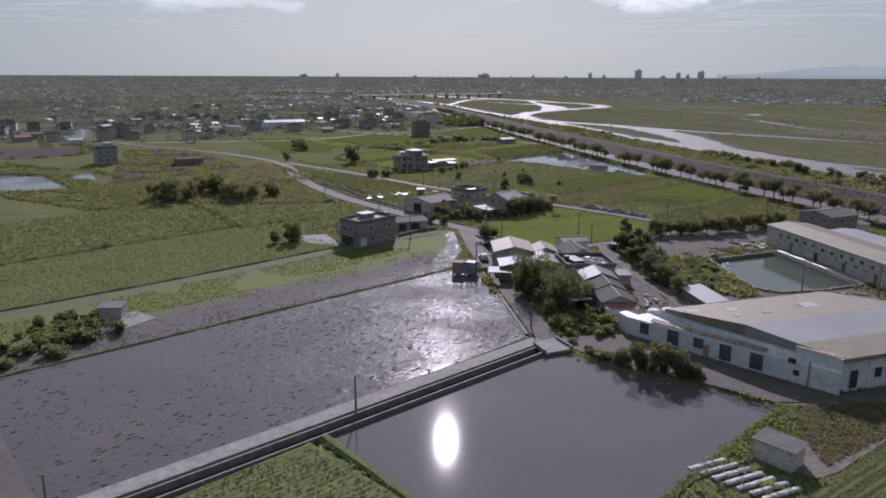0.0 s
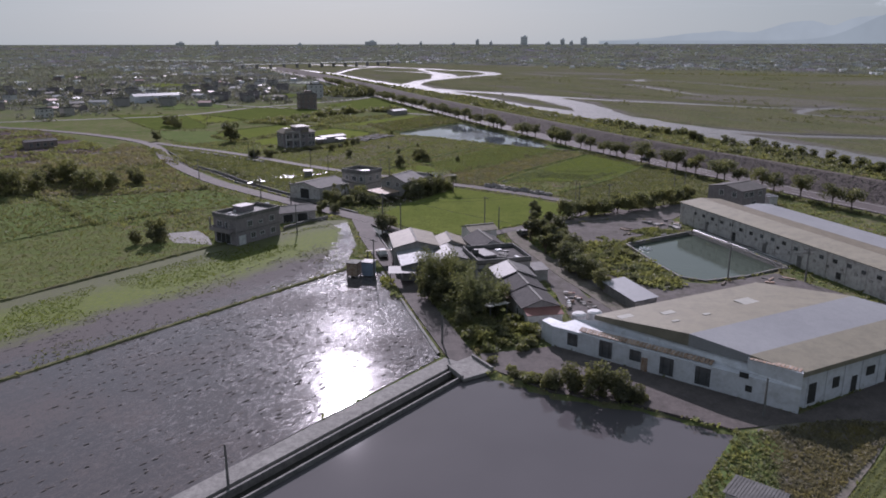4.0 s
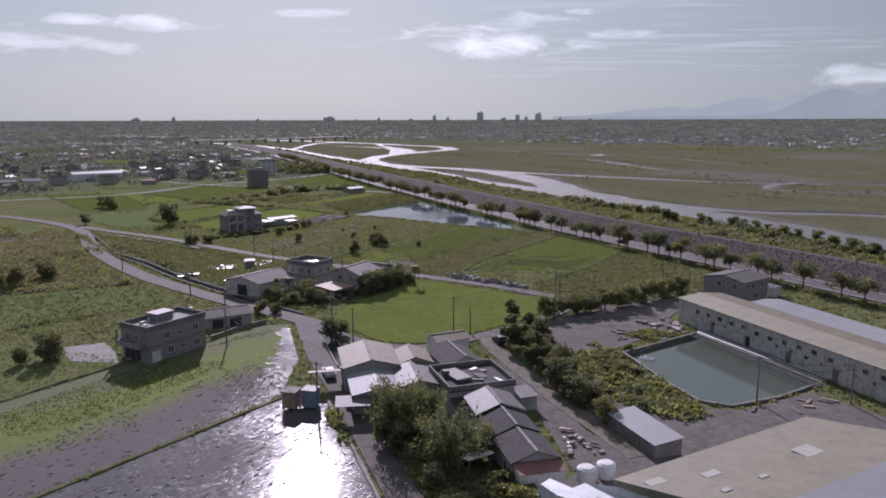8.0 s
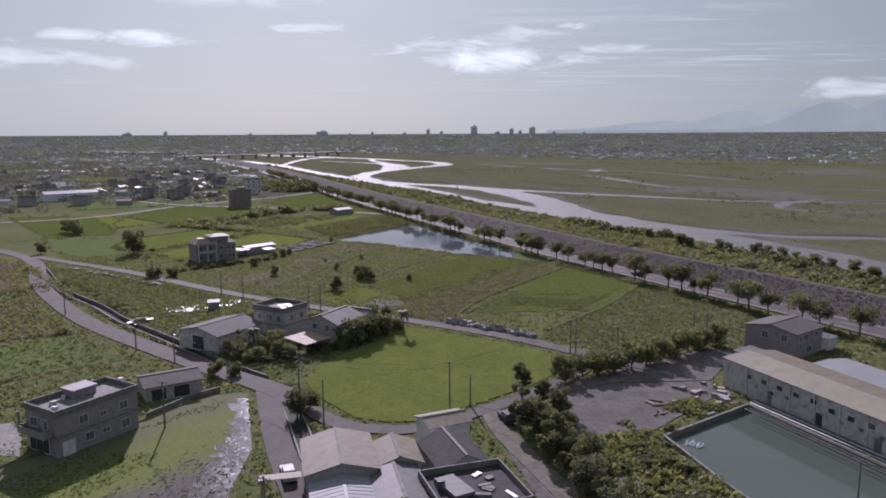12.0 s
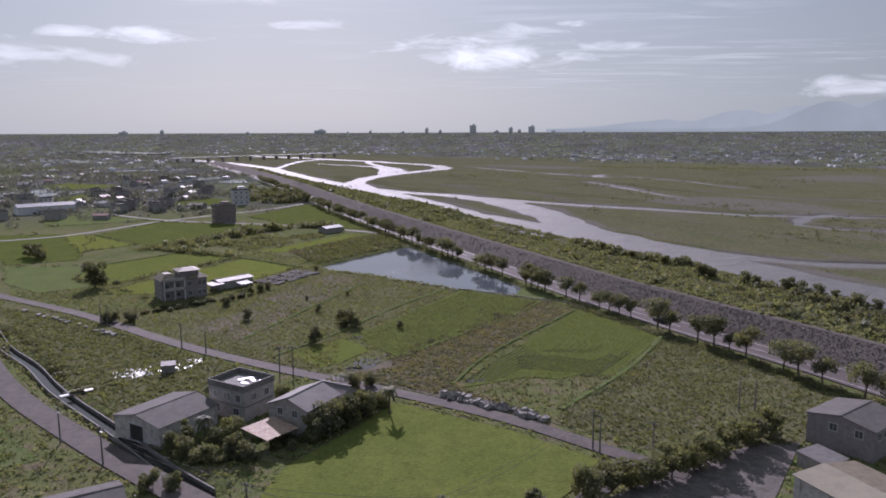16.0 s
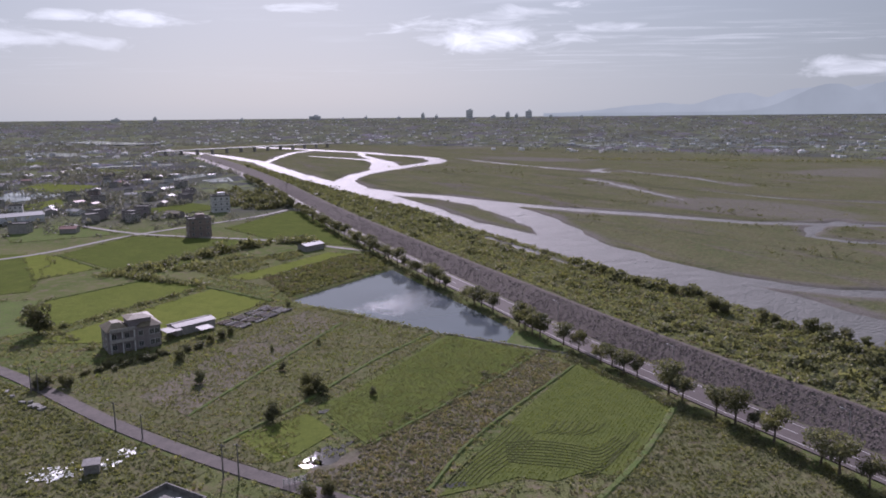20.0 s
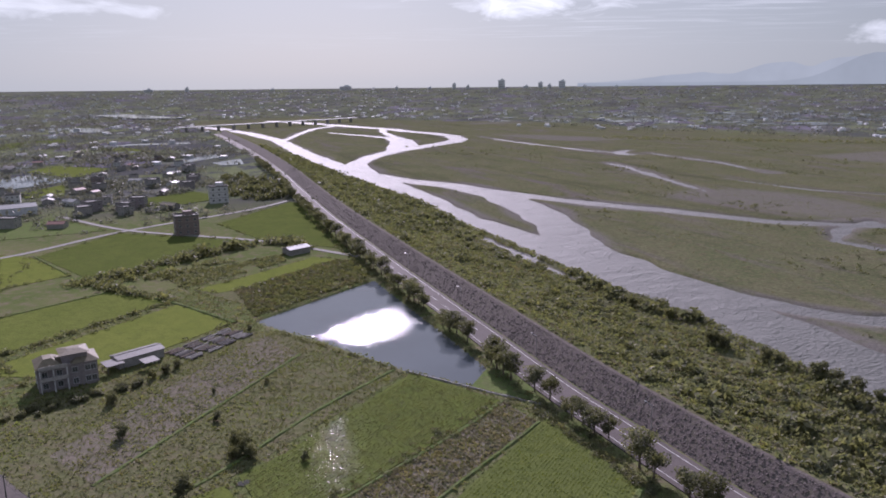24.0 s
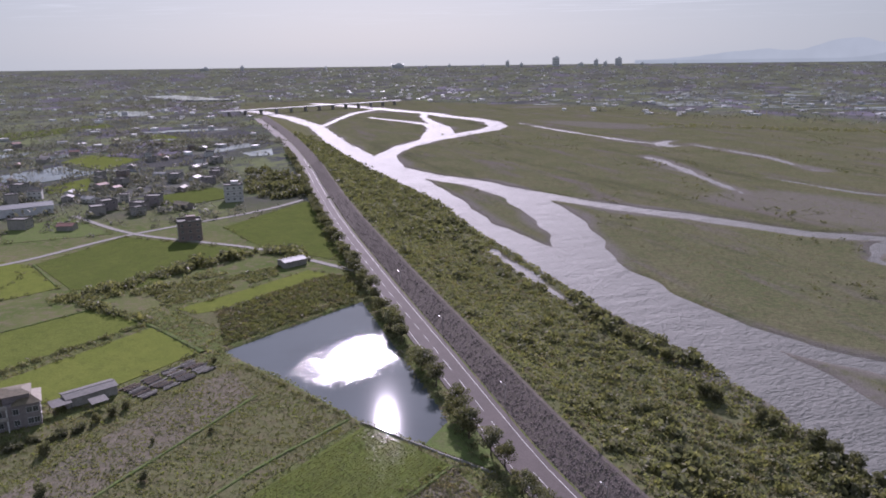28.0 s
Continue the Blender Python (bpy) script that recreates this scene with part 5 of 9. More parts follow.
def gable_house(name, label, at, turn, L, D, eave, ridge, wall, roof, group="", over=0.35, wins=(), ribs=0, doors=(), category="house", skew=0.0, base=0.0):
    """A house with its ridge along its length: walls with gables, two roof slopes with standing seams, a ridge cap."""
    ob = thing(name, label, category, (*at, base), turn, group)
    s = Shape()
    x, y = L / 2, D / 2
    prof = [(-y, -0.3), (y, -0.3), (y, eave), (0, ridge), (-y, eave)]
    s.solid([(-x, a, b) for a, b in prof] + [(x, a, b) for a, b in prof], [(4, 3, 2, 1, 0)[::-1], (5, 6, 7, 8, 9)] + [(i, 5 + i, 5 + (i + 1) % 5, (i + 1) % 5) for i in range(5)])
    part("wall", s, wall, ob)
    slope = math.atan2(ridge - eave, y)
    run = (y + over) / math.cos(slope)
    for sy in (-1, 1):
        s = Shape()
        tilt = Matrix.Rotation(-sy * slope, 4, "X")
        mid = Vector((0, sy * (y + over) / 2, ridge - (ridge - eave) * (y + over) / y / 2 + 0.09))
        s.box(mid, (L + 2 * over, run, 0.07), 0, tilt)
        sheet = part("roof_slope", s, roof, ob)
        for k in range(int((L + 2 * over) / ribs) + 1 if ribs else 0):
            s = Shape()
            s.box(mid + Vector((-x - over + 0.04 + k * ribs, 0, 0.05)), (0.06, run, 0.035), 0, tilt)
            part("seam", s, roof, sheet)
    s = Shape()
    s.box((0, 0, ridge + 0.13), (L + 2 * over, 0.4, 0.09))
    part("ridge_cap", s, "concrete" if roof in ("roof_dark", "roof_brown", "roof_grey") else roof, ob)
    for side, along, z, w, h in wins:
        opening(ob, side, (L, D), along, z, w, h)
    for side, along, w, h in doors:
        opening(ob, side, (L, D), along, h / 2 + 0.05, w, h, "dark", "door", 0)
    return ob


def lean_to(name, label, at, turn, L, D, low, high, roof, posts=True, wall=None, group="", category="shelter", ribs=0.8):
    """A single slope on posts or on a walled box; low at the front (-y)."""
    ob = thing(name, label, category, (*at, 0), turn, group)
    slope = math.atan2(high - low, D)
    tilt = Matrix.Rotation(slope, 4, "X")
    s = Shape()
    run = D / math.cos(slope) + 0.5
    s.box((0, 0, (low + high) / 2 + 0.06), (L + 0.4, run, 0.06), 0, tilt)
    part("roof", s, roof, ob)
    if wall:
        s = Shape()
        x, y = L / 2, D / 2
        s.prism([(-x, -y), (x, -y), (x, y), (-x, y)], -0.3, [low, low, high, high])
        part("wall", s, wall, ob)
    if posts:
        for px in (-L / 2 + 0.15, L / 2 - 0.15):
            for py, z in ((-D / 2 + 0.1, low), (D / 2 - 0.1, high)):
                s = Shape()
                s.box((px, py, z / 2 - 0.1), (0.12, 0.12, z + 0.2))
                part("post", s, "pole", ob)
    return ob


def tank(at, r, h, label, mat="wall_white", z=0.0):
    s = Shape()
    n = 14
    rings = [(r, 0.0), (r * 1.02, h * 0.5), (r, h * 0.85), (r * 0.7, h * 0.97), (0.02, h)]
    for k in range(len(rings) - 1):
        for j in range(n):
            q = []
            for (rr, zz), jj in ((rings[k], j), (rings[k], j + 1), (rings[k + 1], j + 1), (rings[k + 1], j)):
                q.append((at[0] + rr * math.cos(jj * math.tau / n), at[1] + rr * math.sin(jj * math.tau / n), z + zz))
            s.face(*q)
    return whole("water_tank", s, mat, label, "tank")


# --- the two-storey house beside the paddy
A1 = math.atan2(10.6, 5.8)
h1 = flat_house("farmhouse", "two-storey grey-lilac tiled farmhouse with a flat roof terrace", (-65.9, 178.9), A1, 12.2, 7.4, 6.55, "wall_lilac", 2, 0.85,
                wins=[("front", -2.3, 4.9, 1.2, 1.25), ("front", 0.6, 4.7, 0.9, 0.7), ("front", 3.8, 4.9, 1.2, 1.25), ("front", -1.6, 1.8, 1.2, 1.3), ("front", 0.9, 1.8, 1.1, 0.8),
                      ("front", 4.0, 1.7, 1.2, 1.3), ("left", 1.6, 4.8, 1.6, 1.4), ("left", -1.0, 4.8, 1.2, 1.4), ("right", 0, 4.8, 1.4, 1.3), ("back", 2, 4.8, 1.3, 1.2), ("back", -2, 4.8, 1.3, 1.2)])
opening(h1, "front", (12.2, 7.4), -4.6, 1.15, 1.7, 2.2, "wall_white", "door", 1, "white double door")
opening(h1, "left", (12.2, 7.4), 0.6, 1.4, 4.6, 2.4, "dark", "door", 2, "open garage door with its inner shade as a dark leaf")
s = Shape()
s.box((-6.75, 0.4, 3.25), (1.3, 6.4, 0.2))
s.box((-7.35, 0.4, 3.8), (0.12, 6.4, 0.95))
for sy in (-2.75, 3.55):
    s.box((-6.75, sy, 3.8), (1.3, 0.12, 0.95))
part("balcony", s, "wall_lilac", h1)
for sy in (-2.6, 3.4):
    s = Shape()
    s.box((-7.2, sy, 4.9), (0.25, 0.25, 3.2))
    part("pillar", s, "wall_lilac", h1)
s = Shape()
s.box((0.8, 1.9, 7.35), (3.4, 2.8, 1.3))
s.box((0.8, 1.9, 8.08), (3.8, 3.2, 0.16))
part("stair_tower", s, "wall_lilac", h1)
for k, (x, y) in enumerate(((-3.5, 1.2), (-1.6, 2.0), (-4.6, -1.0))):
    s = Shape()
    s.box((x, y, 6.95), (0.8, 0.5, 0.55), k)
    part("planter", s, "wall_white", h1)
h1.matrix_world = h1.matrix_world @ Matrix.Diagonal((1.05, 1.0, 0.9, 1.0))
tank((-63.2, 185.2), 0.5, 1.0, "small white water tank on a roof corner", "wall_white", 6.0)
gable_house("annex", "low open annex with a pale grey sheet roof beside the farmhouse", (-61.3, 198.6), 0.6, 9.2, 7.4, 2.5, 3.4, "wall_grey", "roof_dull",
            doors=[("front", -2.5, 2.4, 2.0), ("front", 1.2, 2.6, 2.0)], wins=[("right", 0, 1.5, 1.2, 1.0)])

whole("yard_wall", ribbon([(-60.0, 186.4), (-56.4, 194.2), (-52.6, 199.0)], 0.25, -0.2, 0.85), "concrete_dark", "low stained concrete wall between the farmhouse and the paddy", "wall", "structure")

# --- the group at the junction
gable_house("barn", "large grey sheet-metal barn beside the canal", (-62.6, 229.3), -0.5 + math.pi / 2, 12.4, 11.6, 3.5, 4.7, "sheet_old", "roof_dull", category="barn",
            doors=[("left", 0, 3.4, 2.8)], wins=[("right", 2.5, 1.9, 1.5, 0.9)])
h2 = flat_house("farmhouse", "two-storey pale house with a dark flat roof terrace", (-51.8, 237.8), -0.5, 9.0, 7.6, 5.6, "wall_grey", 2, 1.0,
                wins=[("front", -2.6, 4.2, 1.1, 1.2), ("front", 0.2, 4.2, 1.6, 1.3), ("front", 3.0, 4.2, 1.1, 1.3), ("right", -1.5, 4.2, 1.2, 1.2), ("right", 1.8, 4.2, 1.0, 1.2),
                      ("front", -2.4, 1.6, 1.3, 1.3), ("front", 2.4, 1.6, 1.3, 1.3), ("left", 0, 4.2, 1.2, 1.2)])
s = Shape()
rg = random.Random(5)
for k in range(9):
    s.box((rg.uniform(-0.6, 3.0), rg.uniform(-1.0, 2.2), 5.86 + rg.uniform(0, 0.1)), (rg.uniform(0.4, 1.4), rg.uniform(0.3, 0.9), 0.05), rg.uniform(0, 3))
part("plastic_film", s, "film", h2, "crumpled white plastic film")
gable_house("farmhouse", "two-storey grey house with a tiled gable roof", (-38.6, 231.6), 1.12, 9.2, 8.4, 4.9, 6.5, "wall_grey", "tile",
                 wins=[("left", -1.6, 3.9, 1.1, 1.2), ("left", 1.6, 3.9, 1.1, 1.2), ("front", 2, 3.9, 1.2, 1.2), ("back", -2, 3.9, 1.2, 1.2), ("back", 2, 3.9, 1.2, 1.2)])
gable_house("wing", "small rear wing with a grey tiled roof", (-34.0, 237.6), 1.12 + math.pi / 2, 6.0, 5.0, 4.3, 5.6, "wall_grey", "tile")
lean_to("porch", "low porch with a worn red-brown tiled roof", (-42.6, 223.4), 0.95, 6.4, 6.2, 2.5, 2.9, "rust", wall=None)

# --- the hamlet
V = 1.83
gable_house("farmhouse", "farmhouse with a large brown sheet gable roof", (-25.7, 165.2), V, 10.6, 8.6, 4.1, 5.2, "wall_grey", "roof_brown", wins=[("left", 2, 2.2, 1.2, 1.1), ("back", 2, 2.4, 1.2, 1.1), ("back", -2, 2.4, 1.2, 1.1)])
gable_house("farmhouse", "low outbuilding with a pale blue-grey sheet roof", (-23.2, 155.6), V, 9.4, 7.4, 3.1, 3.8, "wall_grey", "roof_white", doors=[("left", 0, 2.4, 2.2)], ribs=0.9)
lean_to("shelter", "small open shelter with a pale sheet roof", (-25.6, 149.2), V - math.pi / 2 - 0.1, 4.6, 3.0, 2.4, 2.7, "roof_grey")
lean_to("shelter", "narrow lean-to with a brown sheet roof", (-31.0, 162.0), V + math.pi / 2, 7.5, 2.6, 2.3, 2.9, "roof_brown")
gable_house("farmhouse", "small house with a brown sheet gable roof", (-18.6, 166.8), V, 6.8, 5.4, 3.6, 4.6, "wall_grey", "roof_brown")
gable_house("farmhouse", "narrow house with a pale grey-green sheet roof", (-17.4, 158.6), V, 9.4, 5.6, 3.3, 4.1, "wall_grey", "roof_grey")
fb = flat_house("farmhouse", "single-storey house with a dark flat roof full of clutter", (-8.6, 157.2), 0.36, 10.2, 10.0, 3.5, "wall_grey", 1, 0.75,
                wins=[("front", -3, 1.7, 1.4, 1.2), ("front", 0, 1.7, 1.4, 1.2), ("front", 3, 1.7, 1.4, 1.2), ("right", 2, 1.7, 1.2, 1.2)], roof="roof_dark")
s = Shape()
s.box((-2.2, 0.6, 3.95), (2.6, 5.0, 0.5), 0.2)
s.box((-3.6, 1.5, 4.1), (0.9, 0.9, 1.0))
part("roof_shed", s, "roof_grey", fb)
for k in range(7):
    s = Shape()
    s.box((rg.uniform(0.2, 4.0), rg.uniform(-3.0, 3.6), 3.72), (rg.uniform(0.6, 2.0), rg.uniform(0.4, 1.2), rg.uniform(0.1, 0.35)), rg.uniform(0, 3))
    part("clutter", s, rg.choice(["film", "concrete", "roof_grey"]), fb)
gable_house("farmhouse", "old house with a black tiled gable roof", (-11.2, 167.8), V + 0.12, 9.0, 6.4, 3.3, 4.8, "wall_white", "roof_dark")
gable_house("outbuilding", "small white house with a brown sheet roof", (-13.0, 177.6), 0.48, 6.2, 4.8, 3.9, 4.6, "wall_white", "roof_brown", wins=[("front", 0, 2.4, 1.2, 1.0)])
N = math.atan2(-0.96, 0.28)
gable_house("farmhouse", "house with a grey sheet gable roof", (-5.3, 147.2), N, 6.2, 6.4, 3.4, 4.6, "wall_grey", "roof_grey")
gable_house("farmhouse", "old house with a black tiled gable roof", (-3.6, 141.0), N, 6.6, 6.0, 3.1, 4.3, "wall_grey", "roof_dark")
gable_house("farmhouse", "old house with a black tiled gable roof and white ridge ends", (-1.7, 134.2), N, 7.4, 5.8, 3.0, 4.1, "wall_grey", "roof_dark", doors=[("front", 1, 1.2, 2.0)])
lean_to("porch", "porch with a rust-red sheet roof", (-0.4, 130.0), N + math.pi / 2, 5.6, 2.8, 2.4, 3.0, "roof_red", False, "wall_white")
lean_to("shelter", "broken lean-to of pale sheets on posts", (-7.0, 138.2), N + math.pi, 5.0, 3.0, 2.2, 2.7, "rust")
lean_to("shelter", "patched lean-to of weathered sheets", (-8.0, 133.6), N - 1.2, 3.6, 2.6, 1.9, 2.3, "sheet_old")
lean_to("shelter", "dark low shed beside the flat-roofed house", (-8.8, 149.6), 0.36, 4.6, 3.4, 2.3, 2.6, "roof_dark", False, "wall_grey")
lean_to("shelter", "small store with a mossy sheet roof", (-0.6, 154.6), 0.36, 2.6, 3.6, 2.2, 2.5, "roof_grey", False, "wall_grey")
lean_to("carport", "long low carport with a grey sheet roof", (14.7, 143.4), N + 0.1, 11.0, 4.0, 1.9, 2.3, "roof_white", False, "concrete_dark", category="carport")
tank((5.4, 131.4), 1.15, 2.0, "round white plastic water tank")
tank((7.9, 132.6), 1.15, 2.0, "round white plastic water tank")
rg = random.Random(11)
for k in range(22):
    s = Shape()
    s.box((rg.uniform(4.0, 8.6), rg.uniform(138.0, 146.0), rg.uniform(0.15, 0.4)), (rg.uniform(0.3, 1.1), rg.uniform(0.2, 0.7), rg.uniform(0.15, 0.45)), rg.uniform(0, 3))
    whole("scrap", s, rg.choice(["film", "concrete", "rust", "bark", "wall_grey", "roof_grey", "roof_red"]), "piece of scrap lying in the dusty yard", "scrap", group="scrap heap in the yard")

# --- pump house on stilts at the paddy's corner
ob = thing("pump_house", "small pump house of brown boards and a blue box", "pump house", (-34.2, 152.6, 0), -0.2, scale=0.8)
s = Shape()
s.box((-1.3, -0.6, 2.1), (2.6, 2.8, 3.0))
part("wall", s, "rust", ob)
s = Shape()
s.box((-1.3, -0.6, 3.7), (3.0, 3.2, 0.16))
part("roof", s, "concrete", ob)
s = Shape()
s.box((1.7, 1.2, 1.9), (2.6, 2.6, 3.2))
part("blue_box", s, "blue_paint", ob, "dull blue sheet box")
s = Shape()
s.box((1.7, 1.2, 3.58), (2.9, 2.9, 0.14))
part("roof", s, "roof_grey", ob)
for x, y in ((-2.4, -1.8), (-0.2, -1.8), (-2.4, 0.6), (-0.2, 0.6)):
    s = Shape()
    s.box((x, y, 0.2), (0.25, 0.25, 1.6))
    part("stilt", s, "pole", ob)

# --- field huts
def hut(at, turn, L, D, H, wall, roof, label):
    ob = thing("shed", label, "shed", (*at, 0), turn)
    s = Shape()
    s.prism([(-L / 2, -D / 2), (L / 2, -D / 2), (L / 2, D / 2), (-L / 2, D / 2)], -0.2, [H - 0.2, H - 0.2, H, H])
    part("wall", s, wall, ob)
    tilt = Matrix.Rotation(math.atan2(0.2, D), 4, "X")
    s = Shape()
    s.box((0, 0, H - 0.03), (L + 0.5, D + 0.5, 0.06), 0, tilt)
    top = part("roof", s, roof, ob)
    for k in range(int(L / 0.3) + 1):
        s = Shape()
        s.box((-L / 2 + k * 0.3, 0, H + 0.015), (0.1, D + 0.5, 0.04), 0, tilt)
        part("corrugation", s, roof, top)
    opening(ob, "back", (L, D), 0, 1.0, 0.9, 1.8, "rust", "door", 0)
    return ob


hut((18.0, 83.0), -0.62, 4.5, 2.9, 2.55, "sheet_old", "roof_grey", "small grey shed with a corrugated sheet roof")
hut((-88.4, 107.6), 0.35, 3.8, 2.8, 2.35, "wall_grey", "roof_grey", "small grey hut on a field pad")
hut((-74.8, 259.6), 0.35, 2.6, 2.2, 2.1, "concrete", "roof_grey", "small concrete pump hut in the meadow")

# --- the factory: a wide skewed hall with a low wing along its front
def factory():
    A, B, C_, D_ = Vector((7.4, 122.1)), Vector((29.4, 105.2)), Vector((56.2, 122.6)), Vector((34.4, 139.6))
    ob = thing("factory_hall", "large pale sheet-metal factory hall with a low front wing", "factory")
    eave, ridge = 5.0, 6.1
    rf, rb = (A + B) / 2, (C_ + D_) / 2
    s = Shape()
    s.prism([tuple(A), tuple(B), tuple(C_), tuple(D_)], -0.3, eave)
    for p, q, r in ((A, B, rf), (C_, D_, rb)):
        s.face((*p, eave), (*q, eave), (*r, ridge - 0.1))
    part("wall", s, "sheet_wall", ob)

    def slope(p0, p1, q0, q1, za, zb, mat, name, n, t0=0.0, t1=1.0):
        """Sheets between the lines p0-p1 (height za) and q0-q1 (height zb), with seams."""
        a = [p0.lerp(q0, t0), p1.lerp(q1, t0)]
        b = [p0.lerp(q0, t1), p1.lerp(q1, t1)]
        z0, z1 = za + (zb - za) * t0, za + (zb - za) * t1
        s = Shape()
        s.prism([tuple(a[0]), tuple(a[1]), tuple(b[1]), tuple(b[0])], 4.4, [z0, z0, z1, z1])
        part(name, s, mat, ob)

    out = (A - B).normalized() * 0.4
    back = (D_ - A).normalized() * 0.4
    slope(A + out - back, D_ + out + back, rf - back, rb + back, eave + 0.04, ridge, "roof_beige", "roof_slope", 36)
    slope(B - out - back, C_ - out + back, rf - back, rb + back, eave + 0.04, ridge, "roof_beige", "roof_slope", 36, 0.0, 0.44)
    slope(B - out - back, C_ - out + back, rf - back, rb + back, eave + 0.04, ridge, "roof_white", "roof_slope", 36, 0.44, 1.0)
    for t, u, w, l in ((0.22, 0.35, 2.2, 1.1), (0.12, 0.62, 1.2, 0.6), (0.3, 0.62, 1.2, 0.6), (0.62, 0.5, 3.0, 2.2), (0.05, 0.2, 2.4, 1.2)):
        p = A.lerp(D_, t).lerp(rf.lerp(rb, t), u)
        s = Shape()
        s.box((*p, eave + (ridge - eave) * u + 0.1), (w, l, 0.05), math.atan2(back.y, back.x))
        part("skylight", s, "skylight", ob)
    # the low wing, wedge-shaped in plan
    F0, F1 = Vector((0.8, 122.3)), Vector((29.2, 104.0))
    along = (F1 - F0).normalized()
    n = Vector((along.y, -along.x))
    s = Shape()
    s.prism([tuple(F0), tuple(F1), tuple(B), tuple(A), (4.2, 124.6)], -0.3, [3.05, 3.2, 4.4, 4.2, 3.3])
    wing = part("front_wing", s, "sheet_wall", ob)
    s = Shape()
    s.prism([tuple(F0 - along * 2.6 - n * 1.4), tuple(F0 - n * 0.3), tuple(F0 - n * 2.6 + along * 0.8), tuple(F0 - along * 2.4 - n * 3.2)], -0.3, 2.9)
    part("side_block", s, "sheet_wall", ob)
    turn = math.atan2(along.y, along.x)
    for k in range(34):
        t = 4.4 + k * 0.56
        p = F0 + along * t - n * 0.75
        s = Shape()
        s.box((*p, 3.05 + 0.15 * t / 34 + 0.32), (0.46, 1.0, 0.07), turn, Matrix.Rotation(0.3, 4, "X"))
        part("roof_sheet", s, "rust", wing)
    s = Shape()
    s.prism([tuple(F1 - along * 6.6 - n * 0.9), tuple(F1 - along * 0.05 - n * 0.2), tuple(B - n * 0.3 + along * 0.1), tuple(B - along * 6.2 - n * 1.6)], 3.0, 5.2)
    block = part("parapet_block", s, "sheet_wall", ob)
    for k in range(12):
        s = Shape()
        p = F1 - along * (0.6 + k * 0.5) - n * 1.0
        s.box((*p, 5.26), (0.4, 1.1, 0.06), turn)
        part("roof_sheet", s, "rust", block)
    for t, z, w, h in ((3.4, 1.8, 1.7, 1.9), (8.6, 1.65, 2.0, 2.5), (13.0, 1.95, 1.7, 1.6), (17.4, 1.6, 1.9, 2.5), (22.2, 1.6, 2.0, 2.5)):
        p = F0 + along * t + n * 0.02
        s = Shape()
        s.box((*p, z + h / 2 + 0.05), (w + 0.2, 0.14, 0.1), turn)
        s.box((*p, z - h / 2 - 0.05), (w + 0.2, 0.16, 0.1), turn)
        for sx in (-1, 1):
            s.box((*(p + along * sx * (w / 2 + 0.05)), z), (0.1, 0.14, h), turn)
        win = part("window", s, "sheet_wall", ob)
        s = Shape()
        s.box((*p, z), (w, 0.06, h), turn)
        part("pane", s, "glass", win)
        for q in (-0.25, 0.25):
            s = Shape()
            s.box((*(p + n * 0.04 + along * q * w), z), (0.05, 0.06, h), turn)
            part("mullion", s, "dark", win)
    p = F0 + along * 14.3 + n * 0.03
    s = Shape()
    s.box((*p, 1.0), (0.9, 0.12, 2.0), turn)
    part("door", s, "rust", ob)
    for t, z, w, h, mat in ((27.2, 3.2, 1.1, 0.7, "dark"), (27.9, 1.6, 0.8, 0.8, "dark")):
        s = Shape()
        s.box((*(F0 + along * t + n * 0.03), z), (w, 0.1, h), turn)
        part("vent", s, mat, ob)
    # right wall: posts, openings and pipes
    side = (C_ - B).normalized()
    m = Vector((side.y, -side.x))
    st = math.atan2(side.y, side.x)
    for k in range(9):
        s = Shape()
        s.box((*(B + side * (1.5 + k * 3.4) + m * 0.06), 2.4), (0.16, 0.14, 4.8), st)
        part("wall_post", s, "sheet_wall", ob)
    # dark panels laid on the wall stand in for the shade of openings
    for t, z, w, h in ((2.4, 1.7, 1.4, 2.6), (6.8, 2.2, 1.2, 1.4), (10.4, 1.2, 1.0, 2.2), (13.5, 2.4, 1.6, 1.2), (18.0, 1.6, 2.4, 2.8), (24.0, 2.2, 1.4, 1.2)):
        s = Shape()
        s.box((*(B + side * t + m * 0.03), z), (w, 0.12, h), st)
        part("wall_opening", s, "dark", ob)


factory()

# --- the long warehouse behind the fish pond, two bays wide
W = math.atan2(-0.923, 0.385)
wd, wn = Vector((0.385, -0.923)), Vector((0.923, 0.385))


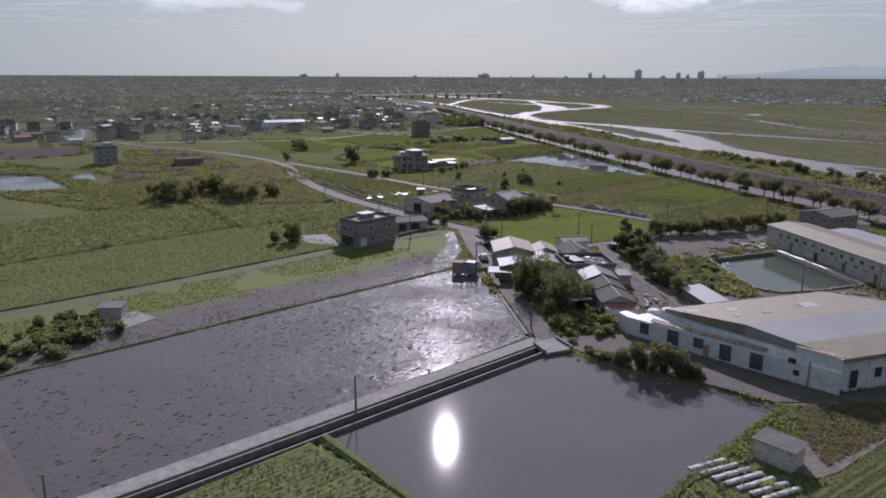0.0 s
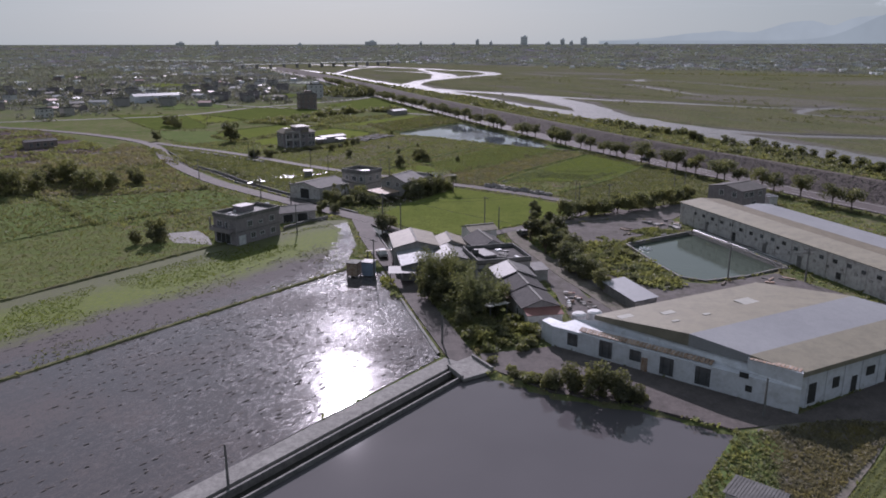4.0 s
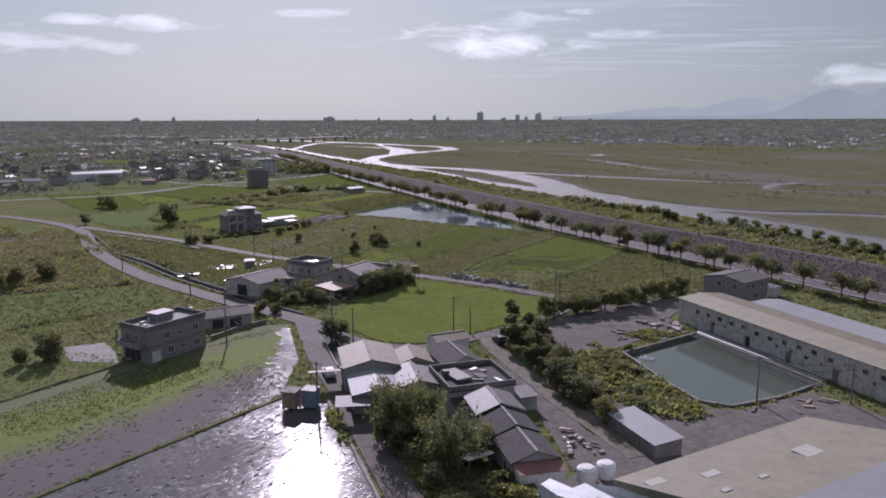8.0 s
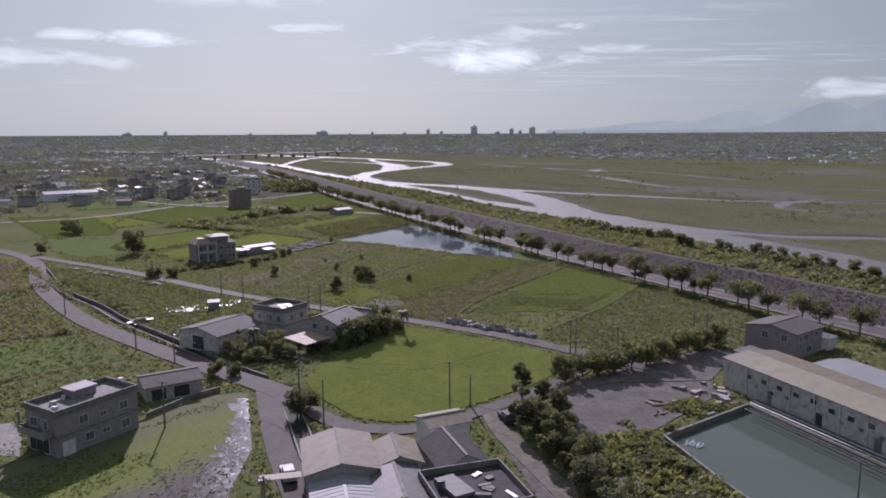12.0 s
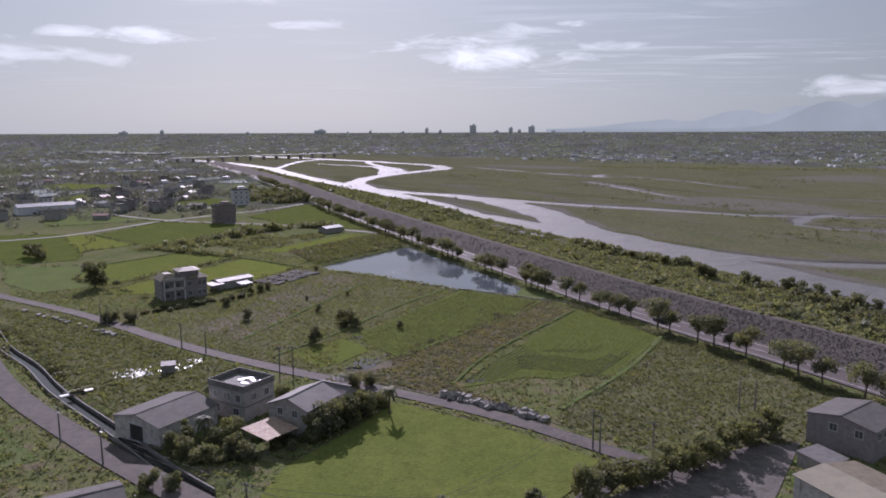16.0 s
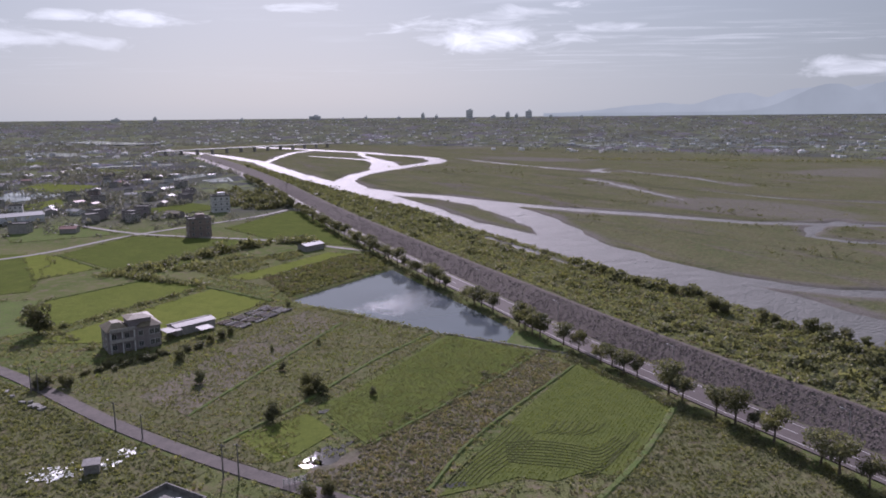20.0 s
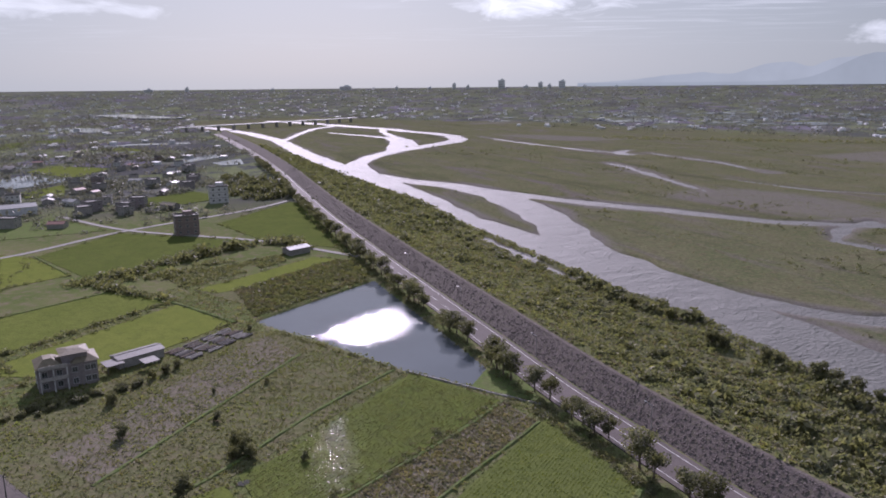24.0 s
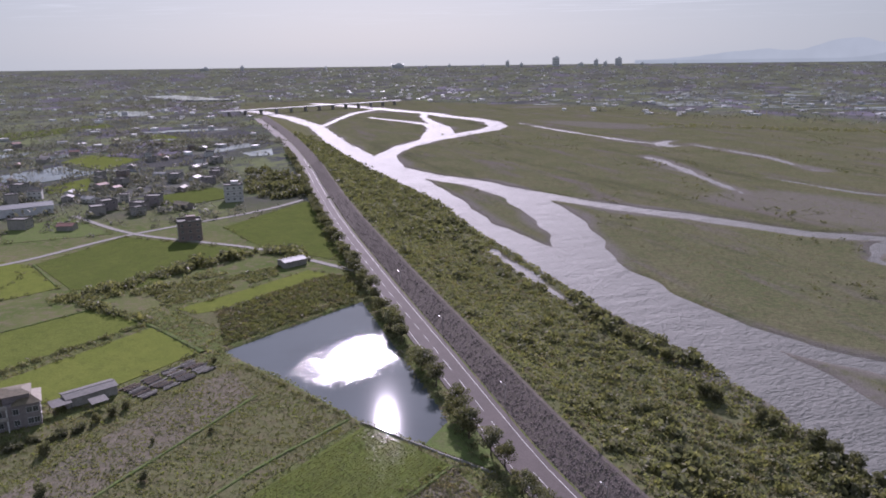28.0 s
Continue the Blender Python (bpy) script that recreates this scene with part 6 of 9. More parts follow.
def warehouse():
    start = Vector((35.2, 203.6))
    L = 62.0
    ob = thing("warehouse", "long weathered warehouse with a beige double-pitched sheet roof", "warehouse", (*(start + wd * L / 2), 0), W)
    # local x runs along the long wall, local y away from the pond
    def bay(y0, y1, ridge_y, eave, ridge, mat_a, mat_b, wall, x0=-L / 2, x1=L / 2):
        s = Shape()
        prof = [(y0, -0.3), (y1, -0.3), (y1, eave), (ridge_y, ridge), (y0, eave)]
        s.solid([(x0, a, b) for a, b in prof] + [(x1, a, b) for a, b in prof], [(0, 1, 2, 3, 4)[::-1], (5, 6, 7, 8, 9)] + [(i, 5 + i, 5 + (i + 1) % 5, (i + 1) % 5) for i in range(5)])
        part("wall", s, wall, ob)
        for ya, za, yb, zb, mat in ((y0 - 0.3, eave, ridge_y, ridge, mat_a), (y1 + 0.1, eave, ridge_y, ridge, mat_b)):
            s = Shape()
            mid, run = (ya + yb) / 2, math.hypot(yb - ya, zb - za)
            tilt = Matrix.Rotation(math.atan2(zb - za, yb - ya), 4, "X")
            if yb < ya:
                tilt = Matrix.Rotation(math.atan2(za - zb, ya - yb), 4, "X")
            s.box(((x0 + x1) / 2, mid, (za + zb) / 2 + 0.09), (x1 - x0 + 0.6, run, 0.07), 0, tilt)
            part("roof_slope", s, mat, ob)

    bay(0.0, 11.4, 5.6, 5.1, 5.75, "roof_beige", "roof_brown", "sheet_old")
    bay(11.5, 19.6, 15.6, 4.9, 5.3, "roof_white", "roof_white", "sheet_old", -L / 2 + 8, L / 2)
    rg = random.Random(3)
    for k in range(17):
        x = -L / 2 + 6 + k * 3.3
        s = Shape()
        s.box((x, -0.03, 3.7 + rg.uniform(-0.2, 0.2)), (1.0, 0.12, 0.7))
        part("vent", s, rg.choice(["dark", "wall_grey", "glass"]), ob)
        s = Shape()
        s.box((x + 1.7, -0.03, 2.5 + rg.uniform(-0.15, 0.15)), (0.7, 0.12, 0.5))
        part("vent", s, rg.choice(["dark", "concrete_dark", "wall_grey"]), ob)
        if k % 3 == 1:
            s = Shape()
            s.box((x + 1.2, -0.03, 1.3), (1.1, 0.12, rg.choice([1.2, 2.2])))
            part("wall_panel", s, rg.choice(["wall_grey", "concrete_dark", "dark"]), ob)
    for k in range(14):
        s = Shape()
        s.box((-L / 2 + 1.0 + k * 4.6, -0.08, 2.5), (0.2, 0.16, 5.1))
        part("wall_post", s, "sheet_old", ob)
    for k in range(6):
        s = Shape()
        s.box((-L / 2 - 0.06, 4.8, 0.5 + k * 0.8), (0.12, 9.2, 0.1))
        part("rail", s, "sheet_old", ob)


warehouse()
gable_house("office", "two-storey grey office house with a shallow sheet roof", (54.6, 226.0), 0.68, 10.4, 10.6, 5.2, 6.2, "wall_lilac", "roof_dull",
            wins=[("front", -3.4, 4.0, 1.1, 1.2), ("front", -1.2, 4.0, 1.6, 1.2), ("front", 2.6, 4.0, 1.2, 1.2), ("left", -3, 4.0, 1.2, 1.2), ("left", 1, 4.0, 1.2, 1.2), ("front", 0, 1.5, 1.8, 1.2)])
hut((63.6, 227.2), 0.68, 3.4, 3.0, 2.7, "wall_white", "roof_white", "small pale shed beside the office")
lean_to("shelter", "low roofed passage beside the warehouse", (44.8, 216.0), W, 5.5, 4.0, 2.3, 2.7, "roof_grey", False, "wall_grey")
# pipes and walkway along the fish pond
for k in range(4):
    s = Shape()
    a, b = Vector((36.6 + k * 0.45, 194.6 + k * 0.3)), Vector((49.2 + k * 0.45, 166.8 + k * 0.3))
    s.tube((*a, 0.35 + 0.1 * (k % 2)), (*b, 0.35 + 0.1 * (k % 2)), 0.12, 0.12, 7)
    whole("water_pipe", s, "concrete_dark" if k % 2 else "steel", "long dark water pipe along the fish pond", "pipe", group="pipes along the fish pond")
rim = grown(FISHPOND, 0.45)
for a, b in zip(rim, rim[1:] + rim[:1]):
    whole("pond_wall", ribbon([a, b], 0.4, -1.2, 0.28), "concrete_dark", "low dark concrete wall round the fish pond", "wall", "structure")
for k in range(16):
    s = Shape()
    p = Vector((34.0, 206.0)) + wd * rg.uniform(-2, 10) - wn * rg.uniform(1.5, 9)
    s.box((p.x, p.y, 0.3), (rg.uniform(0.6, 2.6), rg.uniform(0.3, 1.2), rg.uniform(0.2, 0.8)), rg.uniform(0, 3))
    whole("scrap", s, rg.choice(["concrete", "rust", "concrete_dark", "wall_grey"]), "discarded timber and concrete beside the fish pond", "scrap", group="scrap beside the fish pond")

# --- the villa and its sheds
def villa():
    ob = thing("villa", "grey two-storey villa with hipped roof and balconies", "house", (-101.4, 334.6, 0), 0.66)
    s = Shape()
    s.box((0, 0, 3.0), (14.0, 8.6, 6.6))
    part("wall", s, "wall_lilac", ob)
    s = Shape()
    s.box((2.0, 0.4, 7.4), (6.0, 6.0, 2.4))
    part("attic", s, "wall_lilac", ob)
    for cx, w, d, z, h in ((-4.2, 6.4, 9.6, 6.3, 1.7), (4.2, 6.8, 9.6, 6.3, 1.3), (2.0, 7.2, 7.2, 8.6, 0.6)):
        s = Shape()
        x, y, r = w / 2, d / 2, max(0.2, w / 2 - 1.6)
        base = [(cx - x, -y, z), (cx + x, -y, z), (cx + x, y, z), (cx - x, y, z)]
        top = [(cx - x + 2.2, -y + 3.0, z + h), (cx + x - 2.2, -y + 3.0, z + h), (cx + x - 2.2, y - 3.0, z + h), (cx - x + 2.2, y - 3.0, z + h)]
        s.solid(base + top, [(3, 2, 1, 0), (4, 5, 6, 7), (0, 1, 5, 4), (1, 2, 6, 5), (2, 3, 7, 6), (3, 0, 4, 7)])
        part("roof", s, "roof_brown", ob)
    for z in (3.2, 6.2):
        s = Shape()
        s.box((-3.4, -4.9, z), (6.6, 1.4, 0.2))
        s.box((-3.4, -5.55, z + 0.5), (6.6, 0.1, 0.9))
        part("balcony", s, "wall_grey", ob)
    for x in (-6.5, -3.4, -0.3):
        s = Shape()
        s.box((x, -5.4, 3.1), (0.3, 0.3, 6.4))
        part("pillar", s, "wall_white", ob)
    for k, x in enumerate((-5.4, -2.0, 1.6, 4.6, 6.0)):
        for z in (1.6, 4.6):
            opening(ob, "front", (14.0, 8.6), x, z, 1.2, 1.4)
    for y in (-2, 2):
        for z in (1.6, 4.6):
            opening(ob, "left", (14.0, 8.6), y, z, 1.2, 1.4)
            opening(ob, "right", (14.0, 8.6), y, z, 1.2, 1.2)
    gable_house("farm_shed", "long low farm shed with a grey sheet roof", (-90.2, 350.6), 0.9, 13.0, 5.4, 2.6, 3.2, "wall_grey", "roof_grey", category="shed")
    lean_to("shelter", "pale lean-to roof between the villa and the shed", (-93.2, 342.6), 0.9, 4.6, 4.0, 2.3, 2.6, "roof_grey")
    lean_to("shelter", "small shelter with a pale sheet roof", (-84.4, 346.0), 0.9, 4.0, 3.0, 2.0, 2.3, "roof_grey")


villa()
rg = random.Random(21)
ga, gb = Vector((-84.2, 357.2)), Vector((-73.0, 382.0))
gx = Vector((0.85, -0.42))
for k in range(12):
    for j in range(4):
        p = ga.lerp(gb, (j + rg.uniform(0.1, 0.3)) / 4.2) + gx * (0.2 + k * 1.02)
        long = rg.uniform(4.2, 6.3)
        s = Shape()
        s.box((*p, 0.5), (long, 0.4, 0.1), math.atan2(24.8, 11.2) + rg.uniform(-0.04, 0.04))
        s.box((*p, 0.2), (long - 0.3, 0.26, 0.5), math.atan2(24.8, 11.2))
        whole("planting_bench", s, rg.choice(("concrete", "roof_dull", "roof_dark", "bark")), "long low planting bench with plastic film", "bench", group="rows of planting benches")

# --- tall houses and sheds farther off
def tall_house(at, turn, L, D, H, wall, label, n=3):
    ob = flat_house("town_house", label, at, turn, L, D, H, wall, n, 0.8, wins=row_windows(L, D, n, H, 3, 2))
    s = Shape()
    s.box((1.0, 0.5, H + 1.3), (L * 0.4, D * 0.4, 2.4))
    part("stair_tower", s, wall, ob)
    return ob


tall_house((-152.2, 528.6), 0.55, 11.5, 9.5, 9.6, "wall_brick", "dark three-storey brick house alone among fields")
tall_house((-175.0, 632.5), 0.5, 11.5, 9.5, 10.6, "wall_white", "pale three-storey house among fields")
gable_house("farm_shed", "small pale sheet-roofed shed under trees", (-82.0, 486.2), 0.9, 11.0, 6.5, 2.7, 3.5, "wall_grey", "roof_white", category="shed")
gable_house("factory_shed", "long white sheet-metal factory shed", (-287.0, 578.0), 0.75, 34.0, 13.0, 5.0, 6.6, "sheet_wall", "roof_white", category="factory")
tall_house((-250.6, 311.2), 0.9, 9.5, 8.0, 7.6, "wall_grey", "dark grey house among far fields", 2)
ruin = gable_house("ruin", "roofless dark brick ruin among fields", (-210.0, 319.4), 0.8, 12.5, 6.0, 3.0, 3.6, "wall_brick", "roof_dark", wins=[("front", x, 1.6, 1.2, 1.4) for x in (-4, -1.4, 1.4, 4)])

# ------------------------------------------------------------------ trees and bushes
rt = random.Random(17)
G_ROAD = "trees along the dike road"
for x, y, h in ((23.2, 336.4, 5.4), (26.7, 331.8, 5.0), (31.0, 321.8, 4.6), (33.2, 318.7, 4.8), (35.3, 313.5, 5.0), (38.1, 312.0, 4.2), (42.6, 299.9, 6.6), (44.7, 296.2, 5.0), (49.4, 287.7, 5.6), (52.1, 283.7, 6.2), (54.6, 280.0, 3.6),
                (56.6, 275.0, 6.0), (61.1, 265.4, 5.6), (62.6, 261.3, 6.2), (65.6, 257.0, 4.6), (70.0, 249.0, 5.8), (72.4, 245.0, 5.2), (77.0, 236.5, 6.0), (82.0, 227.0, 5.4), (85.0, 222.0, 5.0)):
    tree("street", x - 2.3, y - 1.3, h * 1.25, "leafy street tree with a bare slender stem", G_ROAD, rng=rt)
gap = 0.0
for a, b in zip(ROAD, ROAD[1:]):
    # farther on: groups of three to five, then a gap
    a, b = Vector(a), Vector(b)
    d = (b - a).normalized()
    n = Vector((-d.y, d.x))
    if a.y < 338 or a.y > 880:
        continue
    gap += (b - a).length
    if (gap % 34) < (25 if a.y < 480 else 30):
        p = a.lerp(b, rt.random()) + n * rt.uniform(7.4, 8.8)
        tree("street", p.x, p.y, rt.uniform(5.4, 7.8), "leafy street tree with a bare slender stem", G_ROAD, rng=rt)
for x, y, h in ((7.6, 205.6, 4.6), (11.4, 208.4, 4.2), (14.4, 209.2, 4.8), (17.6, 210.4, 4.4), (21.2, 212.6, 5.0), (24.6, 215.4, 4.6), (28.0, 218.2, 5.0), (31.6, 221.4, 4.7), (35.0, 224.2, 5.0), (38.6, 227.0, 4.8), (42.4, 229.4, 4.4)):
    tree("broad", x, y, h * 1.05, "round dense green tree in a row beside the lane", "row of trees beside the yard", rng=rt)
for x, y, h in ((-0.4, 196.8, 6.8), (2.6, 193.0, 5.6), (5.0, 190.2, 4.4), (0.4, 183.4, 5.0), (2.6, 179.4, 4.6), (4.4, 174.6, 4.4), (6.6, 170.6, 4.8), (7.6, 165.8, 4.2), (9.0, 160.4, 3.6), (10.4, 155.6, 3.2), (5.8, 184.6, 2.6), (7.4, 178.6, 2.2)):
    tree("slim" if h > 5.5 else "dark", x, y, h, "dense dark green tree beside the farm lane", "trees beside the farm lane", rng=rt)
for k in range(22):
    p = Vector((10.5, 158.0)).lerp(Vector((17.5, 184.0)), rt.random()) + Vector((rt.uniform(-1, 7.0), rt.uniform(-5, 3)))
    if not inside(FISHPOND, p.x, p.y) and pond_depth(FISHPOND, p.x, p.y) < -1.5:
        bush(rt.choice(["leaf", "leaf_bright", "leaf_dark"]), p.x, p.y, rt.uniform(0.6, 1.4), "tangled green shrub beside the fish pond", "shrubs beside the fish pond", rng=rt)
# before the factory and round the bridge
for x, y, h in ((2.6, 107.2, 4.0), (6.0, 106.4, 4.6), (8.4, 105.6, 4.0), (0.2, 108.4, 2.6), (10.6, 105.4, 2.4)):
    tree("dark", x, y, h, "dense tree overhanging the pond before the factory", "trees before the factory", rng=rt)
for k in range(26):
    x = rt.uniform(-7.5, 12.5)
    bush(rt.choice(["leaf", "leaf_bright", "leaf_dark"]), x, 112.6 - 0.55 * (x + 7) + rt.uniform(-0.8, 0.8) + 0.03 * x * x, rt.uniform(0.6, 1.6), "low shrub on the pond bank", "shrubs on the pond bank", rng=rt)
for k in range(34):
    x, y = rt.uniform(-12.5, -1.5), rt.uniform(119.5, 131)
    if away(R1, x, y) > 3.2:
        bush(rt.choice(["leaf", "leaf_bright", "tuft"]), x, y, rt.uniform(0.7, 2.4), "overgrown shrub in the wild garden", "shrubs in the wild garden", rng=rt)


def bamboo_clump(x, y, high, wide, seed):
    """Arching culms with drooping feathery leaves."""
    rng = np.random.default_rng(seed)
    ob = thing("bamboo", "tall feathery clump of pale green bamboo", "bamboo", (x, y, 0), 0, "bamboo beside the farm road")
    pts = []
    for k in range(46):
        a, r = rng.uniform(0, 6.28), wide * 0.2 * math.sqrt(rng.uniform(0, 1))
        b, out, h = a + rng.uniform(-0.6, 0.6), wide * rng.uniform(0.1, 0.7), high * rng.uniform(0.45, 1.2)
        last = Vector((r * math.cos(a), r * math.sin(a), -0.2))
        s = Shape()
        for j in range(1, 7):
            t = j / 6
            p = Vector((r * math.cos(a) + out * math.cos(b) * t ** 2.2, r * math.sin(a) + out * math.sin(b) * t ** 2.2, h * (t - 0.3 * t ** 4)))
            if k % 2 == 0:
                s.tube(last, p, 0.05 * (1.1 - t), 0.05 * (1.0 - t) + 0.008, 4)
            if t > 0.3:
                c = rng.normal(size=(36, 3)) * [0.3, 0.3, 0.5]
                c[:, 2] -= (np.abs(c[:, 0]) + np.abs(c[:, 1])) * 0.6
                pts.append(np.array(p) + c)
            last = p
        if s.v:
            part("culm", s, "bark", ob)
    pts = np.concatenate(pts)
    pts[:, 2] = np.maximum(pts[:, 2], 0.3)
    v, f = cards(pts, rng.uniform(0.1, 0.22, len(pts)), rng, 1.6, -0.4)
    part("leaves", array_mesh("leaves", v, f, "bamboo"), "bamboo", ob)


for k, (x, y, h, w) in enumerate(((-18.2, 143.0, 10.2, 5.6), (-14.6, 145.6, 7.0, 4.0), (-11.4, 133.6, 8.6, 5.8), (-8.2, 136.4, 5.4, 3.6))):
    bamboo_clump(x, y, h, w, 40 + k)
for x, y, h in ((-17.0, 138.0, 4.6), (-19.6, 140.4, 4.2), (-15.0, 139.6, 4.0), (-12.6, 128.6, 3.2), (-20.6, 147.6, 3.0)):
    tree("dark", x, y, h, "dense dark tree among the bamboo", "trees among the bamboo", rng=rt)
for k in range(26):
    t = rt.random()
    x, y = -14.0 - 12 * t + rt.uniform(0.5, 3.5), 123 + 26 * t
    bush(rt.choice(["leaf", "leaf_bright", "tuft"]), x + 2.6, y, rt.uniform(0.6, 1.6), "low green shrub beside the farm road", "roadside shrubs", rng=rt)
# the houses at the junction
for x, y, h, kind in ((-56.0, 221.6, 4.6, "slim"), (-57.4, 219.4, 3.0, "broad"), (-49.6, 224.6, 3.4, "bright"), (-51.5, 221.5, 3.0, "dark"), (-47.4, 219.0, 3.2, "dark"), (-55.0, 217.0, 3.2, "dark"),
                      (-51.0, 216.4, 2.8, "broad"), (-44.8, 216.8, 3.0, "dark"), (-33.6, 229.4, 3.4, "dark"), (-31.0, 234.4, 3.6, "broad"), (-28.4, 238.0, 3.4, "dark"), (-26.0, 240.4, 3.0, "bright"), (-45.6, 243.6, 3.0, "broad"), (-59.5, 238.5, 2.8, "broad"),
                      (-56.0, 206.6, 2.8, "broad"), (-52.6, 207.0, 2.4, "bright"), (-36.6, 188.4, 3.6, "dark"), (-35.0, 190.6, 2.8, "broad")):
    tree(kind, x, y, h * 1.15, "garden tree in the shade of a farmhouse", "garden trees round the farmhouses", rng=rt)


def palm(x, y, high, label):
    ob = thing("palm", label, "palm", (x, y, 0), rt.uniform(0, 6))
    s = Shape()
    s.tube((0, 0, -0.2), (0.1, 0.05, high), 0.17, 0.11, 8)
    part("trunk", s, "bark", ob)
    s = Shape()
    for k in range(17):
        a, lift = k * 2.4, 0.9 - 0.09 * k
        last, half = Vector((0.1, 0.05, high)), 0.05
        for j in range(1, 5):
            t = j / 4
            p = Vector((0.1 + math.cos(a) * 1.7 * t, 0.05 + math.sin(a) * 1.7 * t, high + lift * t * 1.3 - 1.3 * t * t))
            side = Vector((-math.sin(a), math.cos(a), 0)) * (0.34 * math.sin(math.pi * min(t, 0.9)) + 0.04)
            s.face(last - Vector((-math.sin(a), math.cos(a), 0)) * half, p - side, p + side, last + Vector((-math.sin(a), math.cos(a), 0)) * half)
            last, half = p, side.length
    part("fronds", s, "leaf_dark", ob)


palm(-53.6, 223.2, 4.6, "fan palm beside the barn")
palm(-24.0, 236.6, 5.2, "tall palm at the corner of the rice field")
palm(-21.6, 151.2, 4.0, "palm beside the farm road")
tree("dark", -84.9, 173.0, 5.8, "round dark tree at the field corner", rng=rt)
tree("dark", -88.6, 170.6, 3.2, "small dark tree at the field corner", rng=rt)
tree("dark", -136.0, 347.4, 9.0, "large round dark tree at the edge of a rice field", rng=rt)
for x, y, h in ((-153.5, 221.5, 9.6), (-157.0, 226.0, 8.8), (-149.5, 226.5, 8.0), (-150.8, 243.4, 9.4), (-146.0, 240.0, 8.6), (-131.8, 228.6, 8.0), (-135.6, 231.0, 7.6), (-160.5, 222.0, 7.0), (-154.5, 240.0, 7.4), (-139.5, 234.0, 6.6), (-128.4, 232.0, 6.0), (-127.4, 243.0, 5.2), (-124.0, 240.0, 4.6), (-190.5, 405.0, 8.0), (-186.0, 401.0, 6.4), (-171.5, 347.0, 5.0), (-196.0, 409.0, 6.0)):
    tree("feathery" if h > 6 else "dark", x, y, h * 0.92, "feathery dark green tree among the fields", "trees among the fields", rng=rt)
for x, y, h in ((-41.6, 300.4, 5.2), (-44.4, 303.0, 4.4), (-39.6, 298.0, 3.8), (-42.8, 297.0, 3.4), (-53.2, 314.6, 2.8), (-27.9, 297.6, 2.4), (-66.8, 377.0, 2.6), (-48.5, 337.0, 1.8), (-60, 330, 1.6)):
    tree("dark", x, y, h * 0.85, "small bushy tree in the meadow", "small trees in the meadow", rng=rt)
for k in range(44):
    x, y = rt.uniform(-98, -82), rt.uniform(80, 101)
    if 0.536 * (y - 88) - 0.844 * (x + 90) > -6 and rt.random() < 0.85 and (x + 86.5) * 0.844 - (y - 79) * 0.536 < -1.5:
        bush(rt.choice(["leaf_bright", "leaf", "tuft"]), x, y, rt.uniform(0.9, 2.6), "overgrown green shrub beside the paddy", "shrubs beside the paddy", rng=rt)
for k in range(16):
    bush(rt.choice(["leaf", "tuft"]), rt.uniform(-99, -90), rt.uniform(99, 109), rt.uniform(0.6, 1.5), "overgrown green shrub beside the paddy", "shrubs beside the paddy", rng=rt)
for k in range(40):
    t = rt.random()
    p = Vector((-111, 300.5)).lerp(Vector((-80, 337)), t) + Vector((rt.uniform(-2, 2), rt.uniform(-2, 2)))
    bush("leaf_dark", p.x, p.y, rt.uniform(0.8, 2.0), "dark hedge shrub beside the villa garden", "hedge of the villa", rng=rt)
for x, y, h in ((-109.5, 301.5, 3.2), (-107.5, 302.5, 3.0), (-104.0, 303.0, 3.0), (-101.8, 301.8, 2.8), (-80.0, 338.0, 2.6), (-78.0, 342.0, 2.8), (-76.5, 346.0, 2.6)):
    tree("dark", x, y, h, "trimmed dark tree at the villa's garden", "trees of the villa garden", rng=rt)


def belt(line, wide, count, size, label, mats=("leaf", "leaf_dark"), seed=1, per=40):
    """An uncounted belt of shrubs along a line."""
    rng = np.random.default_rng(seed)
    ln = smooth_line(line, 2.0)
    for q, mat in enumerate(mats):
        at = []
        for k in range(count // len(mats)):
            i = rng.integers(0, len(ln) - 1)
            a, b = ln[i], ln[i + 1]
            t = rng.uniform()
            at.append((a[0] + (b[0] - a[0]) * t + rng.normal() * wide * 0.4, a[1] + (b[1] - a[1]) * t + rng.normal() * wide * 0.4))
        scrub("shrub_belt", label, at, mat, size, seed + q, per)


belt([(-152, 362), (-134, 352), (-120, 378), (-106, 407)], 1.4, 90, (0.5, 1.2), "green hedge between rice fields", seed=3)
belt([(-106, 408), (-134, 421), (-155, 432)], 3.0, 80, (0.8, 2.0), "shrubs along a field edge", seed=5)
belt([(-146, 436), (-134, 462), (-112, 497), (-95, 512), (-80, 494)], 7.0, 170, (1.0, 3.0), "wood of dark trees between fields", seed=7, per=60)
belt([(-160, 425), (-130, 440), (-110, 470)], 6.0, 120, (0.6, 1.8), "scrubby wood between fields", ("leaf", "leaf_bright"), seed=9)
belt([(-134, 351), (-118, 337), (-110, 330)], 1.5, 40, (0.4, 1.0), "shrubs along a field edge", seed=11)
belt([(-170, 330), (-140, 296), (-120, 274)], 2.0, 60, (0.4, 1.1), "shrubs along the canal", ("leaf", "leaf_bright"), seed=13)
belt([(-136, 296), (-118, 281), (-96, 256)], 2.5, 50, (0.4, 1.2), "shrubs along the canal", seed=14)
belt([(-26, 272), (2, 312), (13, 329)], 4.0, 110, (0.35, 0.9), "weedy shrubs between rice fields", ("leaf", "tuft_dry"), seed=15)
belt([(-9, 343.5), (-42.5, 366.2), (-58.5, 376.8)], 0.8, 70, (0.3, 0.8), "low shrubs on the pond bank", ("leaf", "leaf_bright"), seed=17)
